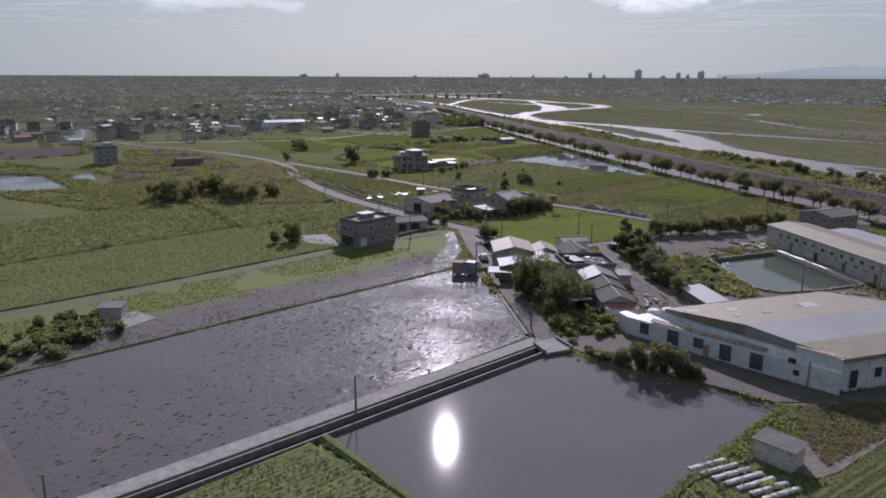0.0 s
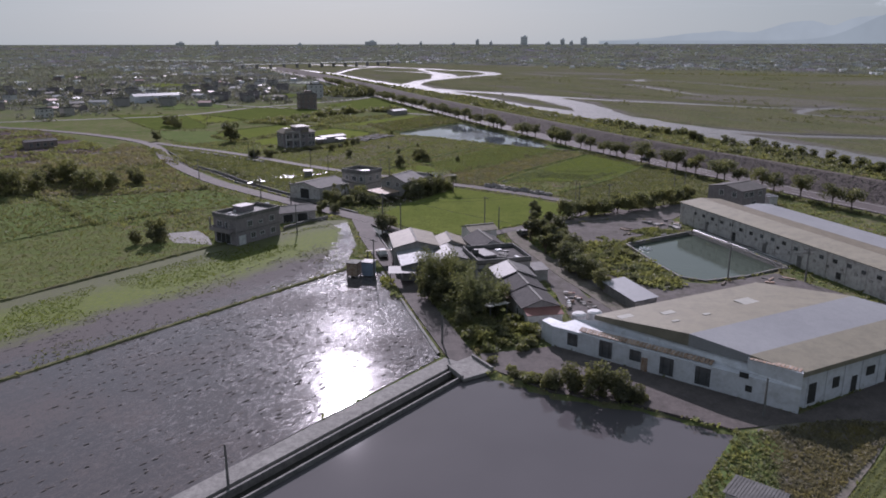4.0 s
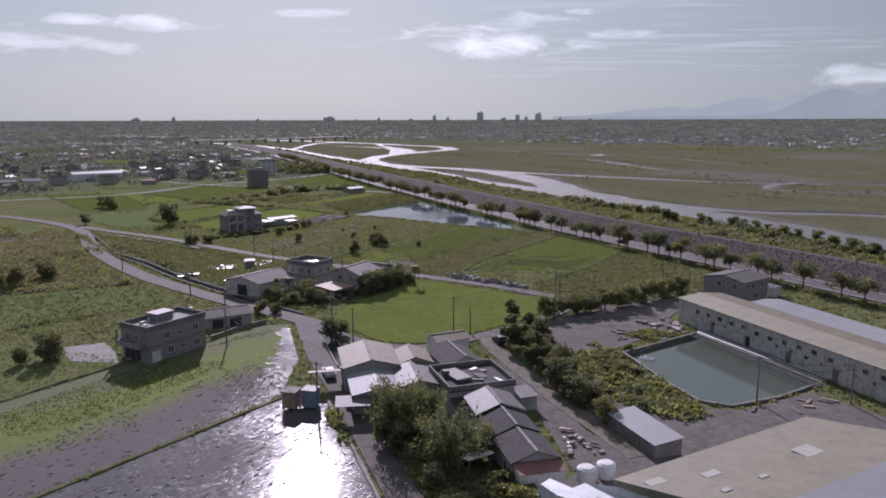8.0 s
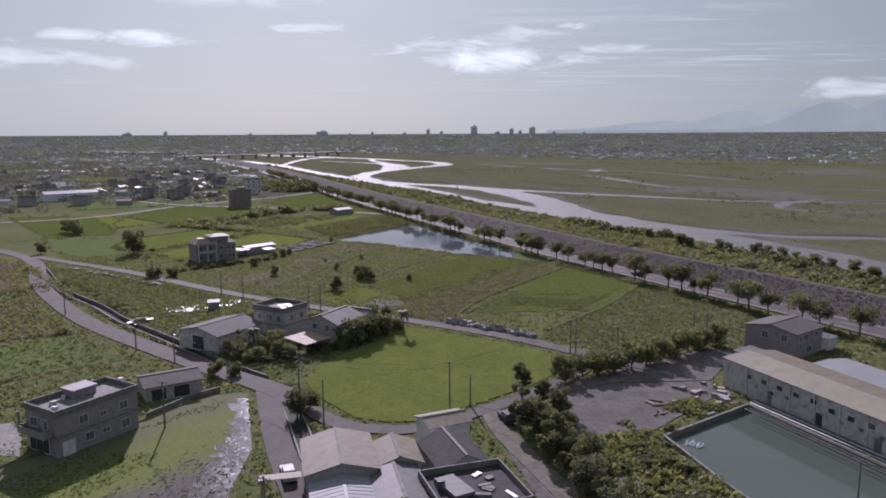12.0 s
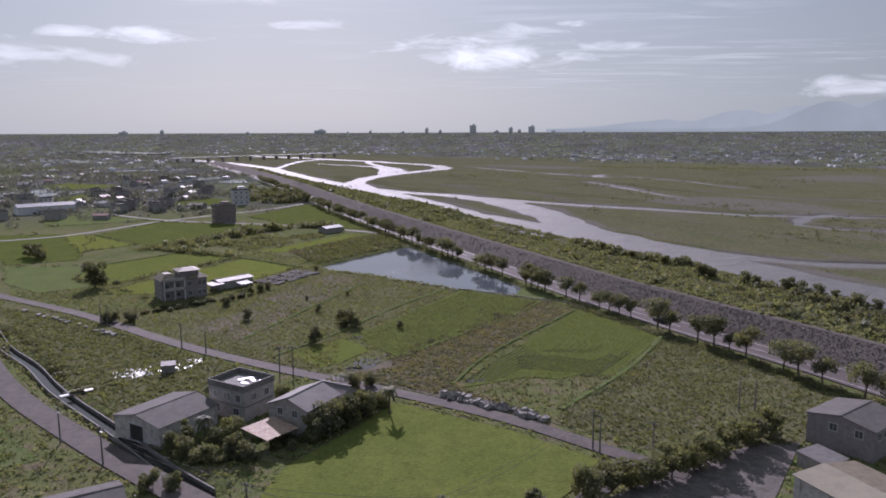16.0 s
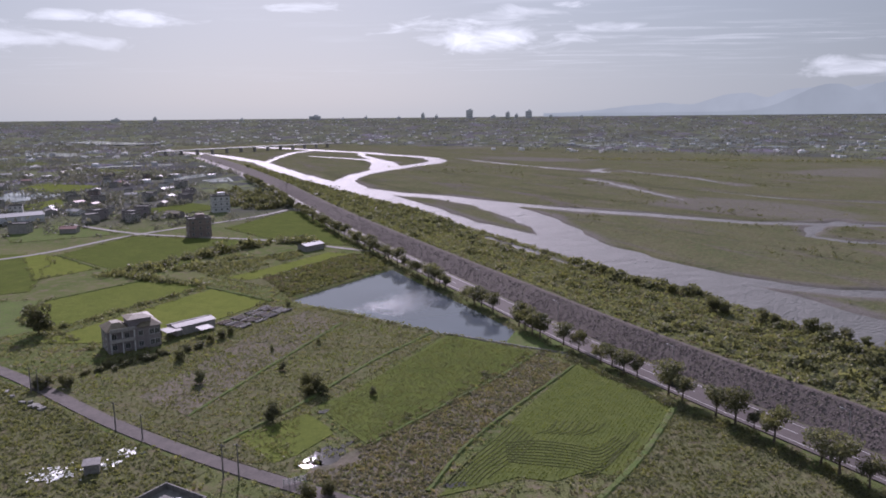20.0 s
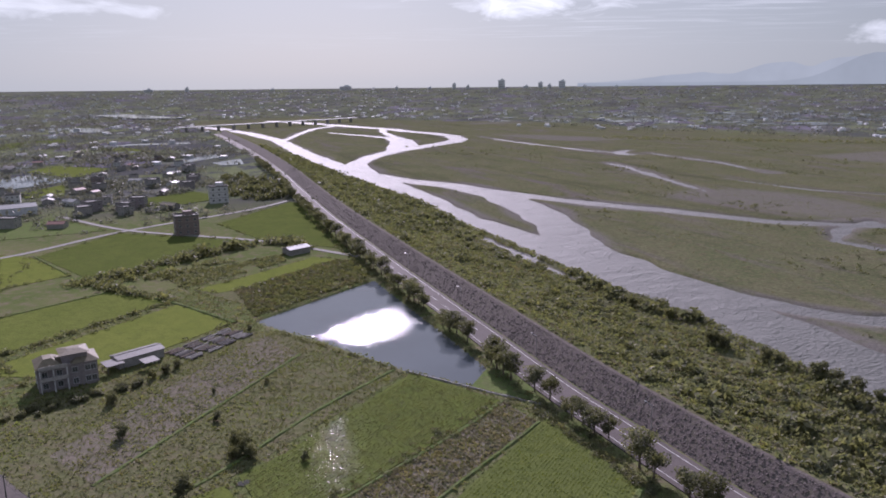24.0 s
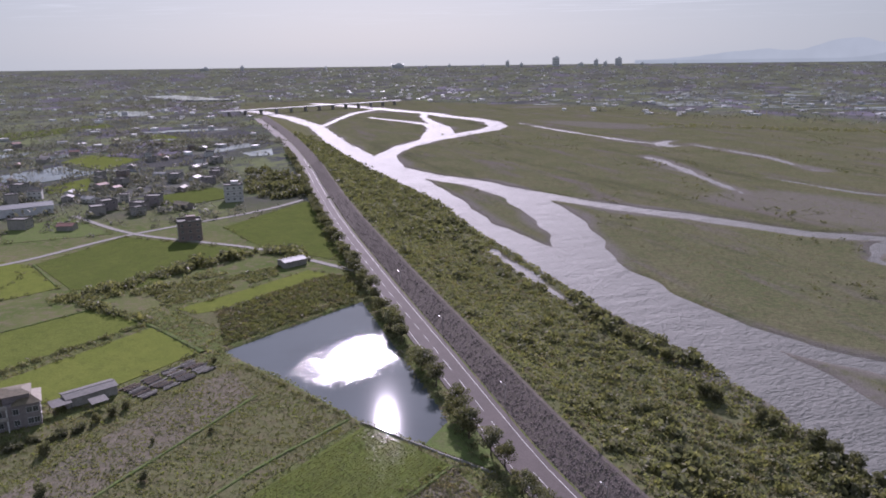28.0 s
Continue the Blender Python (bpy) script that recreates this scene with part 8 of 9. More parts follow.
tufts("meadow_weeds", "dark weeds along the hedge by the rice strip", [(-108.0, 424.0), (-88.0, 458.0), (-74.0, 481.0), (-86.0, 486.0), (-124.0, 440.0)], 1500, "leaf", (0.25, 0.6), 86, z=0.05, patchy=0.2)
VILLA_MEADOW = [(-84, 285), (-53, 266), (-39, 259), (-41, 290), (-13, 345), (-57, 378), (-66, 376), (-95, 328), (-116, 311)]
tufts("meadow_weeds", "leafy dark weeds over the rough meadow", VILLA_MEADOW, 5000, "leaf", (0.14, 0.34), 81, z=0.05, patchy=0.05)
tufts("meadow_weeds", "pale seeding grass over the rough meadow", VILLA_MEADOW, 3500, "rice_tuft", (0.12, 0.3), 82, z=0.05, patchy=-0.05)
tufts("meadow_weeds", "leafy dark weeds over the meadow by the dike road", [(40, 289), (64, 248), (44, 225), (20, 223), (6, 234), (16, 254)], 2600, "leaf", (0.14, 0.32), 83, z=0.05, patchy=0.0)
# extra trees, added so that a larger shadow falls on the rice field
for x, y, h in ((-33.6, 228.4, 6.0), (-31.2, 232.0, 5.6), (-28.8, 236.0, 5.0), (-35.4, 224.8, 4.6)):
    tree("dark", x, y, h, "tall dark tree added to deepen the shade behind a farmhouse", "garden trees round the farmhouses", rng=rt)

# ------------------------------------------------------------------ stones of the dike: the nearest are pieces, the rest one mass


def stone_mesh(seed):
    rng = random.Random(seed)
    s = Shape()
    top = [(math.cos(a) * 0.36 * rng.uniform(0.7, 1.1), math.sin(a) * 0.36 * rng.uniform(0.7, 1.1), 0.2 * rng.uniform(0.7, 1.2)) for a in (0.3, 1.4, 2.6, 3.7, 4.7, 5.7)]
    low = [(x * 1.35, y * 1.35, -0.12) for x, y, z in top]
    s.solid(low + top, [(6, 7, 8, 9, 10, 11)] + [(i, (i + 1) % 6, 6 + (i + 1) % 6, 6 + i) for i in range(6)])
    return s


def dike_stones():
    pts = [Vector(p) for p in DIKE]
    rng = random.Random(9)
    meshes = [stone_mesh(k).mesh("stone", "stone") for k in range(5)]
    bank = [c for c in dike.children if c.name.startswith("bank")][0]
    mass = Shape()
    shapes = [stone_mesh(k) for k in range(5)]
    made = 0
    length = 0.0
    for i in range(len(pts) - 1):
        a, b = pts[i], pts[i + 1]
        if not 205 < a.y < 800:
            continue
        d = (b - a).normalized()
        n = Vector((d.y, -d.x))
        tilt = Matrix.Rotation(math.atan2(d.y, d.x), 4, "Z") @ Matrix.Rotation(-math.atan2(5.0, 6.1), 4, "X")
        step = 0.55 if a.y < 380 else 0.95 if a.y < 560 else 1.6
        for j in range(int((b - a).length / step)):
            for o in np.arange(-10.4, -4.4, step * 0.8):
                p = a + d * (j * step + rng.uniform(-0.5, 0.5)) + n * (o + rng.uniform(-0.4, 0.4))
                z = 0.2 + (o + 10.6) / 6.1 * 5.0
                k = rng.randrange(5)
                m = Matrix.Translation((p.x, p.y, z)) @ tilt @ Matrix.Rotation(rng.uniform(0, 6.28), 4, "Z") @ Matrix.Rotation(rng.uniform(-0.25, 0.25), 4, "X") @ Matrix.Scale(rng.uniform(0.4, 0.75) * (1 if a.y < 380 else 1.4 if a.y < 560 else 1.9), 4) @ Matrix.Diagonal((1.0, 1.0, 0.36, 1.0))
                if made < 300 and 288 < p.y < 310:
                    ob = new("stone", meshes[k])
                    ob.parent = bank
                    ob.matrix_basis = m
                    made += 1
                else:
                    mass.solid([m @ Vector(v) for v in shapes[k].v], shapes[k].f)
    tagged(part("stones", mass, "stone", bank, "dark stones of the dike's face"), kind="stuff")


dike_stones()

# heap of rocks beside the lane
rg = random.Random(31)
rock_meshes = [stone_mesh(60 + k).mesh("rock", "rock") for k in range(4)]
for k in range(85):
    t = rg.random()
    p = Vector((-15.5, 245.4)).lerp(Vector((4.0, 233.9)), t) + Vector((0.5, 0.85)) * rg.uniform(0.3, 2.8)
    ob = tagged(new("boulder", rg.choice(rock_meshes)), "pale broken boulder in a heap beside the lane", "boulder", "heap of boulders beside the lane")
    s_ = rg.uniform(0.9, 2.5)
    ob.matrix_world = Matrix.Translation((p.x, p.y, 0.1 + 0.1 * s_)) @ Matrix.Rotation(rg.uniform(0, 6.28), 4, "Z") @ Matrix.Rotation(rg.uniform(-0.7, 0.7), 4, "X") @ Matrix.Diagonal((s_ * rg.uniform(0.7, 1.2), s_, s_ * rg.uniform(0.9, 1.8), 1))
for k in range(26):
    t = rg.random()
    p = Vector((-140, 315.5)).lerp(Vector((-99, 289)), t) + Vector((-0.55, -0.83)) * rg.uniform(0.8, 2.2)
    s = Shape()
    s.box((p.x, p.y, 0.3), (rg.uniform(0.8, 1.8), rg.uniform(0.6, 1.0), rg.uniform(0.4, 0.7)), rg.uniform(0, 3))
    whole("concrete_block", s, "concrete", "pale concrete block dumped beside the lane", "block", group="concrete blocks beside the lane")

# puddles and plastic
def puddle(at, size, turn, label, mat="canal", seed=1, z=0.062):
    rng = random.Random(seed)
    s = Shape()
    n = 22
    s.face(*[(at[0] + math.cos(turn) * math.cos(a) * size[0] * r - math.sin(turn) * math.sin(a) * size[1] * r,
              at[1] + math.sin(turn) * math.cos(a) * size[0] * r + math.cos(turn) * math.sin(a) * size[1] * r, z) for a, r in ((k * math.tau / n, rng.uniform(0.55, 1.1)) for k in range(n))])
    return whole("puddle", s, mat, label, "puddle", "structure")


puddle((-32.6, 267.2), (6.8, 3.2), 0.95, "bright pool at the corner of a rice field", seed=2)
puddle((-34.8, 263.2), (2.6, 1.6), 0.4, "bright pool at the corner of a rice field", seed=3)
puddle((-37.6, 288.0), (2.0, 1.0), 1.0, "small puddle in the rice field", seed=4, z=0.11)
puddle((-8.0, 255.6), (2.4, 1.2), 0.3, "small puddle in the rice field", seed=5, z=0.112)
rgp = random.Random(8)
for cx, cy, n, sp in ((-81.2, 258.6, 60, 3.4), (-71.8, 268.0, 26, 2.2), (-73.4, 262.5, 16, 1.4)):
    for k in range(n):
        s = Shape()
        p = (cx + rgp.gauss(0, sp * 0.55), cy + rgp.gauss(0, sp * 0.5), 0.1 + rgp.uniform(0, 0.12))
        s.box(p, (rgp.uniform(0.3, 1.1), rgp.uniform(0.3, 0.8), 0.04), rgp.uniform(0, 3), Matrix.Rotation(rgp.uniform(-0.3, 0.3), 4, "X"))
        whole("plastic_sheet", s, "film", "crumpled white plastic sheet in the grass", "plastic sheet", group="plastic sheets in the grass")
# mulched vegetable rows by the shed
for k in range(7):
    a = Vector((10.2, 79.9)).lerp(Vector((17.2, 75.6)), k / 6.0)
    rgp.seed(k)
    way = Vector((0.62, 0.5)).normalized()
    bed = Shape()
    bed.box((a.x, a.y, 0.1), (5.2, 0.5, 0.16), math.atan2(way.y, way.x))
    ob = whole("mulched_row", bed, "soil", "vegetable row under white plastic film", "vegetable row", group="mulched vegetable rows")
    for j in range(12):
        p = a - way * 2.45 + way * j * 0.44
        s = Shape()
        w = rgp.uniform(0.6, 0.85)
        m = Matrix.Translation((p.x, p.y, 0.1)) @ Matrix.Rotation(math.atan2(way.y, way.x) + rgp.uniform(-0.2, 0.2), 4, "Z")
        arch = [(0.225 * e, w * 0.5 * math.cos(q), 0.26 * math.sin(q) * rgp.uniform(0.85, 1.15)) for e in (-1, 1) for q in (0.0, 0.7, 1.4, 2.1, 2.7, 3.14)]
        s.solid([m @ Vector(v) for v in arch], [(q, q + 1, q + 7, q + 6) for q in range(5)] + [(0, 1, 2, 3, 4, 5), (11, 10, 9, 8, 7, 6)])
        part("film_sheet", s, "mulch", ob)

# curving wheel tracks in the bright rice field: straight runs at the near end, a wide turn, then short fans
LIME = [(21.0, 316.5), (38.0, 291.4), (15.6, 256.2), (12.5, 262.0), (6.0, 264.4), (0.0, 260.6), (-4.5, 255.2), (-11.0, 255.0), (-2.3, 276.4)]
runs = []
for k in range(8):
    o = k * 1.25
    runs.append([(-10.5 + o * 0.75, 254.6 + o * 0.05), (-6.0 + o * 0.55, 264.5 - o * 0.5), (-0.5 + o * 0.5, 274.0 - o * 0.8), (3.5 + o * 0.5, 282.0 - o * 0.9)])
for k in range(9):
    o = k * 1.3
    runs.append([(1.5, 272.5 - o * 0.75), (8.0, 273.6 - o * 1.0), (14.0, 272.0 - o * 0.95), (19.0, 270.5 - o * 1.0), (24.0 + o * 0.2, 276.0 - o * 0.7)])
for k in range(7):
    o = k * 1.5
    runs.append([(8.0 + o, 277.0 - o * 0.1), (11.0 + o * 1.05, 279.0 - o * 0.05), (13.0 + o * 1.1, 283.5 - o * 0.1)])
for k in range(5):
    o = k * 1.2
    runs.append([(12.5 + o * 0.6, 259.5 - o * 0.4), (17.5 + o * 0.7, 262.0 - o * 0.6), (22.5 + o * 0.5, 268.5 - o * 0.6), (28.0 + o * 0.4, 278.5 - o * 0.4)])
for run in runs:
    run = [p for p in smooth_line(run, 1.0) if inside(LIME, *p)]
    if len(run) > 4:
        whole("wheel_track", ribbon(run, 0.2, 0.05, 0.19), "rice_deep_track", "dark curving wheel track in the rice", "track", "structure", "wheel tracks in the rice")

# ------------------------------------------------------------------ poles and wires
def pole(x, y, high, arms=1, lamp=False, label="dark concrete utility pole with a crossarm"):
    ob = thing("utility_pole", label, "pole", (x, y, 0), -0.4, "utility poles")
    s = Shape()
    s.tube((0, 0, -0.3), (0, 0, high), 0.16, 0.1, 8)
    part("shaft", s, "pole", ob)
    for k in range(arms):
        s = Shape()
        s.box((0, 0.08, high - 0.4 - 0.7 * k), (1.7, 0.1, 0.1))
        arm = part("crossarm", s, "pole", ob)
        for q in (-0.75, -0.25, 0.25, 0.75):
            s = Shape()
            s.tube((q, 0.08, high - 0.35 - 0.7 * k), (q, 0.08, high - 0.15 - 0.7 * k), 0.05, 0.04, 6)
            part("insulator", s, "concrete", arm)
    if lamp:
        s = Shape()
        s.tube((0, 0, high - 1.0), (0.9, -0.6, high - 0.6), 0.04, 0.03, 5)
        s.box((1.0, -0.66, high - 0.6), (0.5, 0.22, 0.12))
        part("lamp_arm", s, "steel", ob)
    return Vector((x, y, high))


tops = {}
for key, x, y, h, arms in (("a", -31.3, 183.4, 7.6, 0), ("b", -37.3, 193.2, 8.2, 2), ("c", -78.2, 222.6, 6.4, 1), ("d", -66.8, 214.4, 6.6, 1), ("e", -109.7, 252.4, 6.6, 1), ("f", -12.4, 190.8, 8.2, 1), ("g", -9.1, 192.8, 5.4, 0),
                           ("h", 11.0, 222.6, 7.0, 1), ("i", 11.9, 221.2, 6.6, 0), ("j", 19.4, 217.2, 7.0, 1), ("k", 40.7, 239.8, 6.6, 0), ("l", 43.7, 240.0, 6.2, 0), ("m", -46.8, 257.0, 7.0, 1), ("n", -78.9, 277.4, 6.4, 1),
                           ("o", -31.2, 151.2, 7.8, 1), ("p", -15.2, 121.2, 4.6, 0), ("q", -32.5, 82.4, 5.0, 0), ("r", 24.9, 103.0, 5.0, 0), ("s", 34.9, 157.6, 7.4, 1), ("t", 48.6, 157.0, 6.6, 2), ("u", -55.6, 182.8, 7.4, 1),
                           ("v", -71.6, 273.6, 5.4, 0), ("w", -49.9, 257.8, 6.6, 1), ("x", -53.6, 53.2, 4.4, 0), ("y", -110, 299.6, 6.0, 1), ("z", -107.5, 298.4, 6.0, 0)):
    tops[key] = pole(x, y, h, arms, key in "cd")


def wire(a, b, sag=0.6):
    c = bpy.data.curves.new("wire", "CURVE")
    c.dimensions, c.bevel_depth, c.bevel_resolution = "3D", 0.022, 1
    sp = c.splines.new("POLY")
    sp.points.add(10)
    for k in range(11):
        t = k / 10
        p = a.lerp(b, t)
        sp.points[k].co = (p.x, p.y, p.z - 0.3 - sag * 4 * t * (1 - t), 1)
    c.materials.append(MAT["cable"])
    tagged(new("wire", c), "thin black overhead wire between poles", "wire", "overhead wires")


for pair in ("bd", "dc", "ce", "ba", "bf", "fh", "hj", "ou", "mw", "wn", "ny", "hi", "st"):
    wire(tops[pair[0]], tops[pair[1]])
    wire(tops[pair[0]] - Vector((0, 0.5, 0.5)), tops[pair[1]] - Vector((0, 0.5, 0.5)), 0.8)
wire(tops["b"], Vector((2, 176, 4.5)), 0.6)
for x, y in ((70.5, 275.2), (47.4, 316.0), (24.0, 360.5), (0.0, 409.0), (-25.0, 460.0)):
    ob = thing("street_lamp", "slender grey street lamp beside the dike road", "street lamp", (x - 1.7, y - 1.0, 0), 2.4, "street lamps of the dike road")
    s = Shape()
    s.tube((0, 0, -0.2), (0, 0, 6.2), 0.09, 0.06, 7)
    part("post", s, "steel", ob)
    s = Shape()
    s.tube((0, 0, 6.2), (1.5, 0, 6.6), 0.05, 0.04, 6)
    part("arm", s, "steel", ob)
    s = Shape()
    s.box((1.75, 0, 6.6), (0.6, 0.24, 0.12))
    part("lamp_head", s, "steel", ob)


def car(x, y, turn, mat, label):
    ob = thing("car", label, "car", (x, y, 0.2), turn)
    s = Shape()
    s.prism([(-2.1, -0.85), (2.1, -0.85), (2.1, 0.85), (-2.1, 0.85)], 0.3, [0.85, 0.78, 0.78, 0.85])
    s.solid([(-1.7, -0.8, 0.83), (0.9, -0.8, 0.8), (0.9, 0.8, 0.8), (-1.7, 0.8, 0.83), (-1.3, -0.68, 1.42), (0.2, -0.68, 1.42), (0.2, 0.68, 1.42), (-1.3, 0.68, 1.42)],
            [(4, 5, 6, 7), (0, 1, 5, 4), (1, 2, 6, 5), (2, 3, 7, 6), (3, 0, 4, 7)])
    part("body", s, mat, ob)
    for sy in (-1, 1):
        s = Shape()
        s.box((-0.5, sy * 0.765, 1.1), (1.7, 0.05, 0.4), 0, Matrix.Rotation(sy * 0.2, 4, "X"))
        part("side_window", s, "glass", ob)
    for px in (-1.35, 1.35):
        for py in (-0.82, 0.82):
            s = Shape()
            s.tube((px, py - 0.1, 0.32), (px, py + 0.1, 0.32), 0.32, 0.32, 12)
            part("wheel", s, "cable", ob)


car(-32.6, 166.6, 1.95, "wall_white", "white car parked beside the farm road")
car(-3.4, 186.5, 1.9, "cable", "dark car parked on the farm lane")
car(42.6, 305.0, 2.06, "cable", "dark car standing on the dike road")
car(60.4, 142.0, 0.6, "roof_grey", "grey van parked at the warehouse")
# sluice at the end of the straight ditch
ob = thing("sluice", "weathered concrete sluice with a footbridge and rails", "sluice", (-49.5, 51.5, 0), math.atan2(0.844, 0.536))
s = Shape()
s.box((0, -3.2, 0.25), (0.9, 7.4, 0.25))
part("footbridge", s, "concrete", ob)
for k in range(5):
    s = Shape()
    s.box((0.4, -6.4 + k * 1.5, 0.75), (0.08, 0.08, 0.9))
    part("rail_post", s, "concrete", ob)
s = Shape()
s.box((0.4, -3.3, 1.15), (0.07, 6.6, 0.07))
part("rail", s, "concrete", ob)
s = Shape()
s.box((-0.6, -5.6, 0.2), (1.6, 1.4, 0.9))
s.box((-0.6, -5.6, 0.9), (0.3, 1.4, 0.9))
part("gate_housing", s, "concrete", ob)

# ------------------------------------------------------------------ the town and the distance
rf = random.Random(4)
TOWN_WALLS = ["wall_grey", "wall_white", "wall_lilac", "wall_brick"]
protos = []
for k in range(5):
    L, D, st = rf.uniform(8, 13), rf.uniform(7, 10), rf.choice([2, 2, 3])
    protos.append(flat_house("town_house", "plain town house with a flat roof among trees", (-900, -300 + k * 30), 0.3, L, D, 3.2 * st, TOWN_WALLS[k % 4], st, 0.7, "houses of the far town", [(sd, o, z, 1.3, 1.2) for sd, o, z, w, h in row_windows(L, D, st, 3.2 * st, 3, 2) if sd in ("front", "left")], band=False))
for k in range(4):
    protos.append(gable_house("town_house", "low house with a sheet gable roof among trees", (-940, -300 + k * 30), 0.3, rf.uniform(9, 15), rf.uniform(6, 9), 3.4, 4.8, TOWN_WALLS[k % 3], ["roof_grey", "roof_white", "roof_brown", "roof_red"][k], "houses of the far town", ribs=0))

KEEP_OFF = [[(-416, 719), (-401, 775), (-342, 735), (-358, 691), (-392, 689)], [(-418, 798), (-428, 853), (-356, 828), (-348, 756)], [(-341, 670), (-332, 715), (-297, 657), (-318, 645)], [(-237, 640), (-212, 680), (-177, 652), (-206, 603)], [(-330, 914), (-306, 965), (-238, 862), (-257, 850), (-300, 870)],
            [(-330, 300), (-130, 250), (-50, 480), (-130, 640), (-190, 540), (-265, 500)]]
villages = [(-340, 480, 60), (-300, 530, 50), (-380, 560, 70), (-290, 640, 50), (-240, 700, 50), (-330, 700, 70), (-230, 610, 30), (-420, 660, 80), (-250, 800, 50), (-350, 850, 80), (-450, 800, 90), (-300, 930, 60), (-500, 930, 90), (-420, 430, 60), (-470, 540, 70)]
count = 0
spots = []
while count < 120:
    vx, vy, sp = rf.choice(villages)
    x, y = rf.gauss(vx, sp * 0.6), rf.gauss(vy, sp * 0.6)
    if x > -190 - (y - 560) * 0.55 + 60 or any(inside(p, x, y) for p in KEEP_OFF) or any((x - a) ** 2 + (y - b) ** 2 < 170 for a, b in spots):
        continue
    if sample(3, x, y) > -28 or any(pond_depth(p, np.array([x]), np.array([y]))[0] > -8 for p in POOLS):
        continue
    spots.append((x, y))
    copy_thing(rf.choice(protos), Matrix.Translation((x, y, height_at(x, y))) @ Matrix.Rotation(rf.uniform(0, 6.28), 4, "Z") @ Matrix.Scale(rf.uniform(0.65, 0.95), 4))
    count += 1
for ob in protos:
    for o in (*ob.children_recursive, ob):
        bpy.data.objects.remove(o)


def far_houses(name, label, boxes, mat):
    s = Shape()
    for x, y, L, D, H, turn in boxes:
        z = height_at(x, y)
        s.box((x, y, z + H / 2 - 0.5), (L, D, H + 1), turn)
    whole(name, s, mat, label, "buildings", "stuff")


def far_spot():
    while True:
        a, r = radians(rf.uniform(-50, 36)), 650 + 3600 * rf.random() ** 0.8
        x, y = math.sin(a) * r, math.cos(a) * r
        o = sample(3, x, y)
        if o < -30 and (y > 1000 or r > 800):
            return x, y, r
        if o > 0 and y > 1150 and (x > 40 and y + 0.9 * x > 1500 or y > 1850):
            return x, y, r


for k, mat in enumerate(("film", "wall_white", "film", "wall_white", "sheet_wall", "wall_white")):
    boxes = []
    for j in range(300):
        x, y, r = far_spot()
        if r < 1350 and rf.random() < 0.75:
            continue
        g = 0.9 + r / 9000
        boxes.append((x, y, rf.uniform(6, 12), rf.uniform(5, 8), rf.choice([2.2, 2.6, 3.0, 3.6]), rf.uniform(0, 3.1)))
    far_houses("far_town", "distant houses of the town on the plain", boxes, mat)
rng = np.random.default_rng(91)
at = []
while len(at) < 26000:
    x, y, r = far_spot()
    way_ = rf.uniform(-0.3, 0.3)
    for j in range(5):
        d_ = rf.gauss(0, 26)
        at.append((x + d_ * math.cos(way_) + rf.gauss(0, 6), y + d_ * math.sin(way_) + rf.gauss(0, 6)))
# these clumps wear the leaf colour with haze mixed in
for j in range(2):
    scrub("far_trees", "distant dark tree clumps between the houses", at[j::2], ("leaf_hazed", "leaf_hazed")[j], (2.4, 5.5), 400 + j, 8, lambda x, y: height_at(x, y) - 0.5)
mid_at = []
while len(mid_at) < 3600:
    x, y = rf.uniform(-1000, -100), rf.uniform(560, 1900)
    if sample(3, x, y) > -22 or any(inside(p, x, y) for p in KEEP_OFF) or field_noise(np.array([x]), np.array([y]), 0.012, 9)[0] < -0.1:
        continue
    for j in range(6):
        mid_at.append((x + rf.gauss(0, 22), y + rf.gauss(0, 6)))
scrub("far_trees", "dark trees between the far fields", mid_at, "leaf_hazed", (1.8, 4.4), 420, 14, lambda x, y: height_at(x, y) - 0.4)
near_at = []
for vx, vy in spots:
    for j in range(3):
        near_at.append((vx + rf.gauss(0, 14), vy + rf.gauss(0, 14)))
while len(near_at) < 1500:
    x, y = rf.uniform(-560, -120), rf.uniform(380, 1100)
    if sample(3, x, y) < -18 and not any(inside(p, x, y) for p in KEEP_OFF) and field_noise(np.array([x]), np.array([y]), 0.02, 8)[0] > 0.1:
        near_at.append((x, y))
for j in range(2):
    scrub("town_trees", "dark tree clumps round the houses", near_at[j::2], ("leaf_hazed", "leaf_hazed")[j], (1.5, 4.0), 410 + j, 30)
# flooded plots far off, across the river and on the plain
for k in range(130):
    if k < 12:
        x, y = rf.uniform(-60, 300), rf.uniform(1560, 1950)
    elif k < 110:
        x = rf.uniform(230, 800)
        y = rf.uniform(1500, 2150) - 0.35 * (x - 400)
    else:
        x, y = rf.uniform(-620, -230), rf.uniform(620, 1500)
    if sample(3, x, y) > -20 and k >= 110 or sample(4, x, y) > -30:
        continue
    L, D, c, sn = rf.uniform(24, 90), rf.uniform(10, 24), math.cos(0.35), math.sin(0.35)
    z = height_at(x, y) + 0.5
    s = Shape()
    s.prism([(x + c * a - sn * b, y + sn * a + c * b) for a, b in ((-L / 2, -D / 2), (L / 2, -D / 2), (L / 2, D / 2), (-L / 2, D / 2))], z - 3, z)
    whole("flooded_plot", s, "lake", "distant flooded plot shining in the light", "water", "structure")

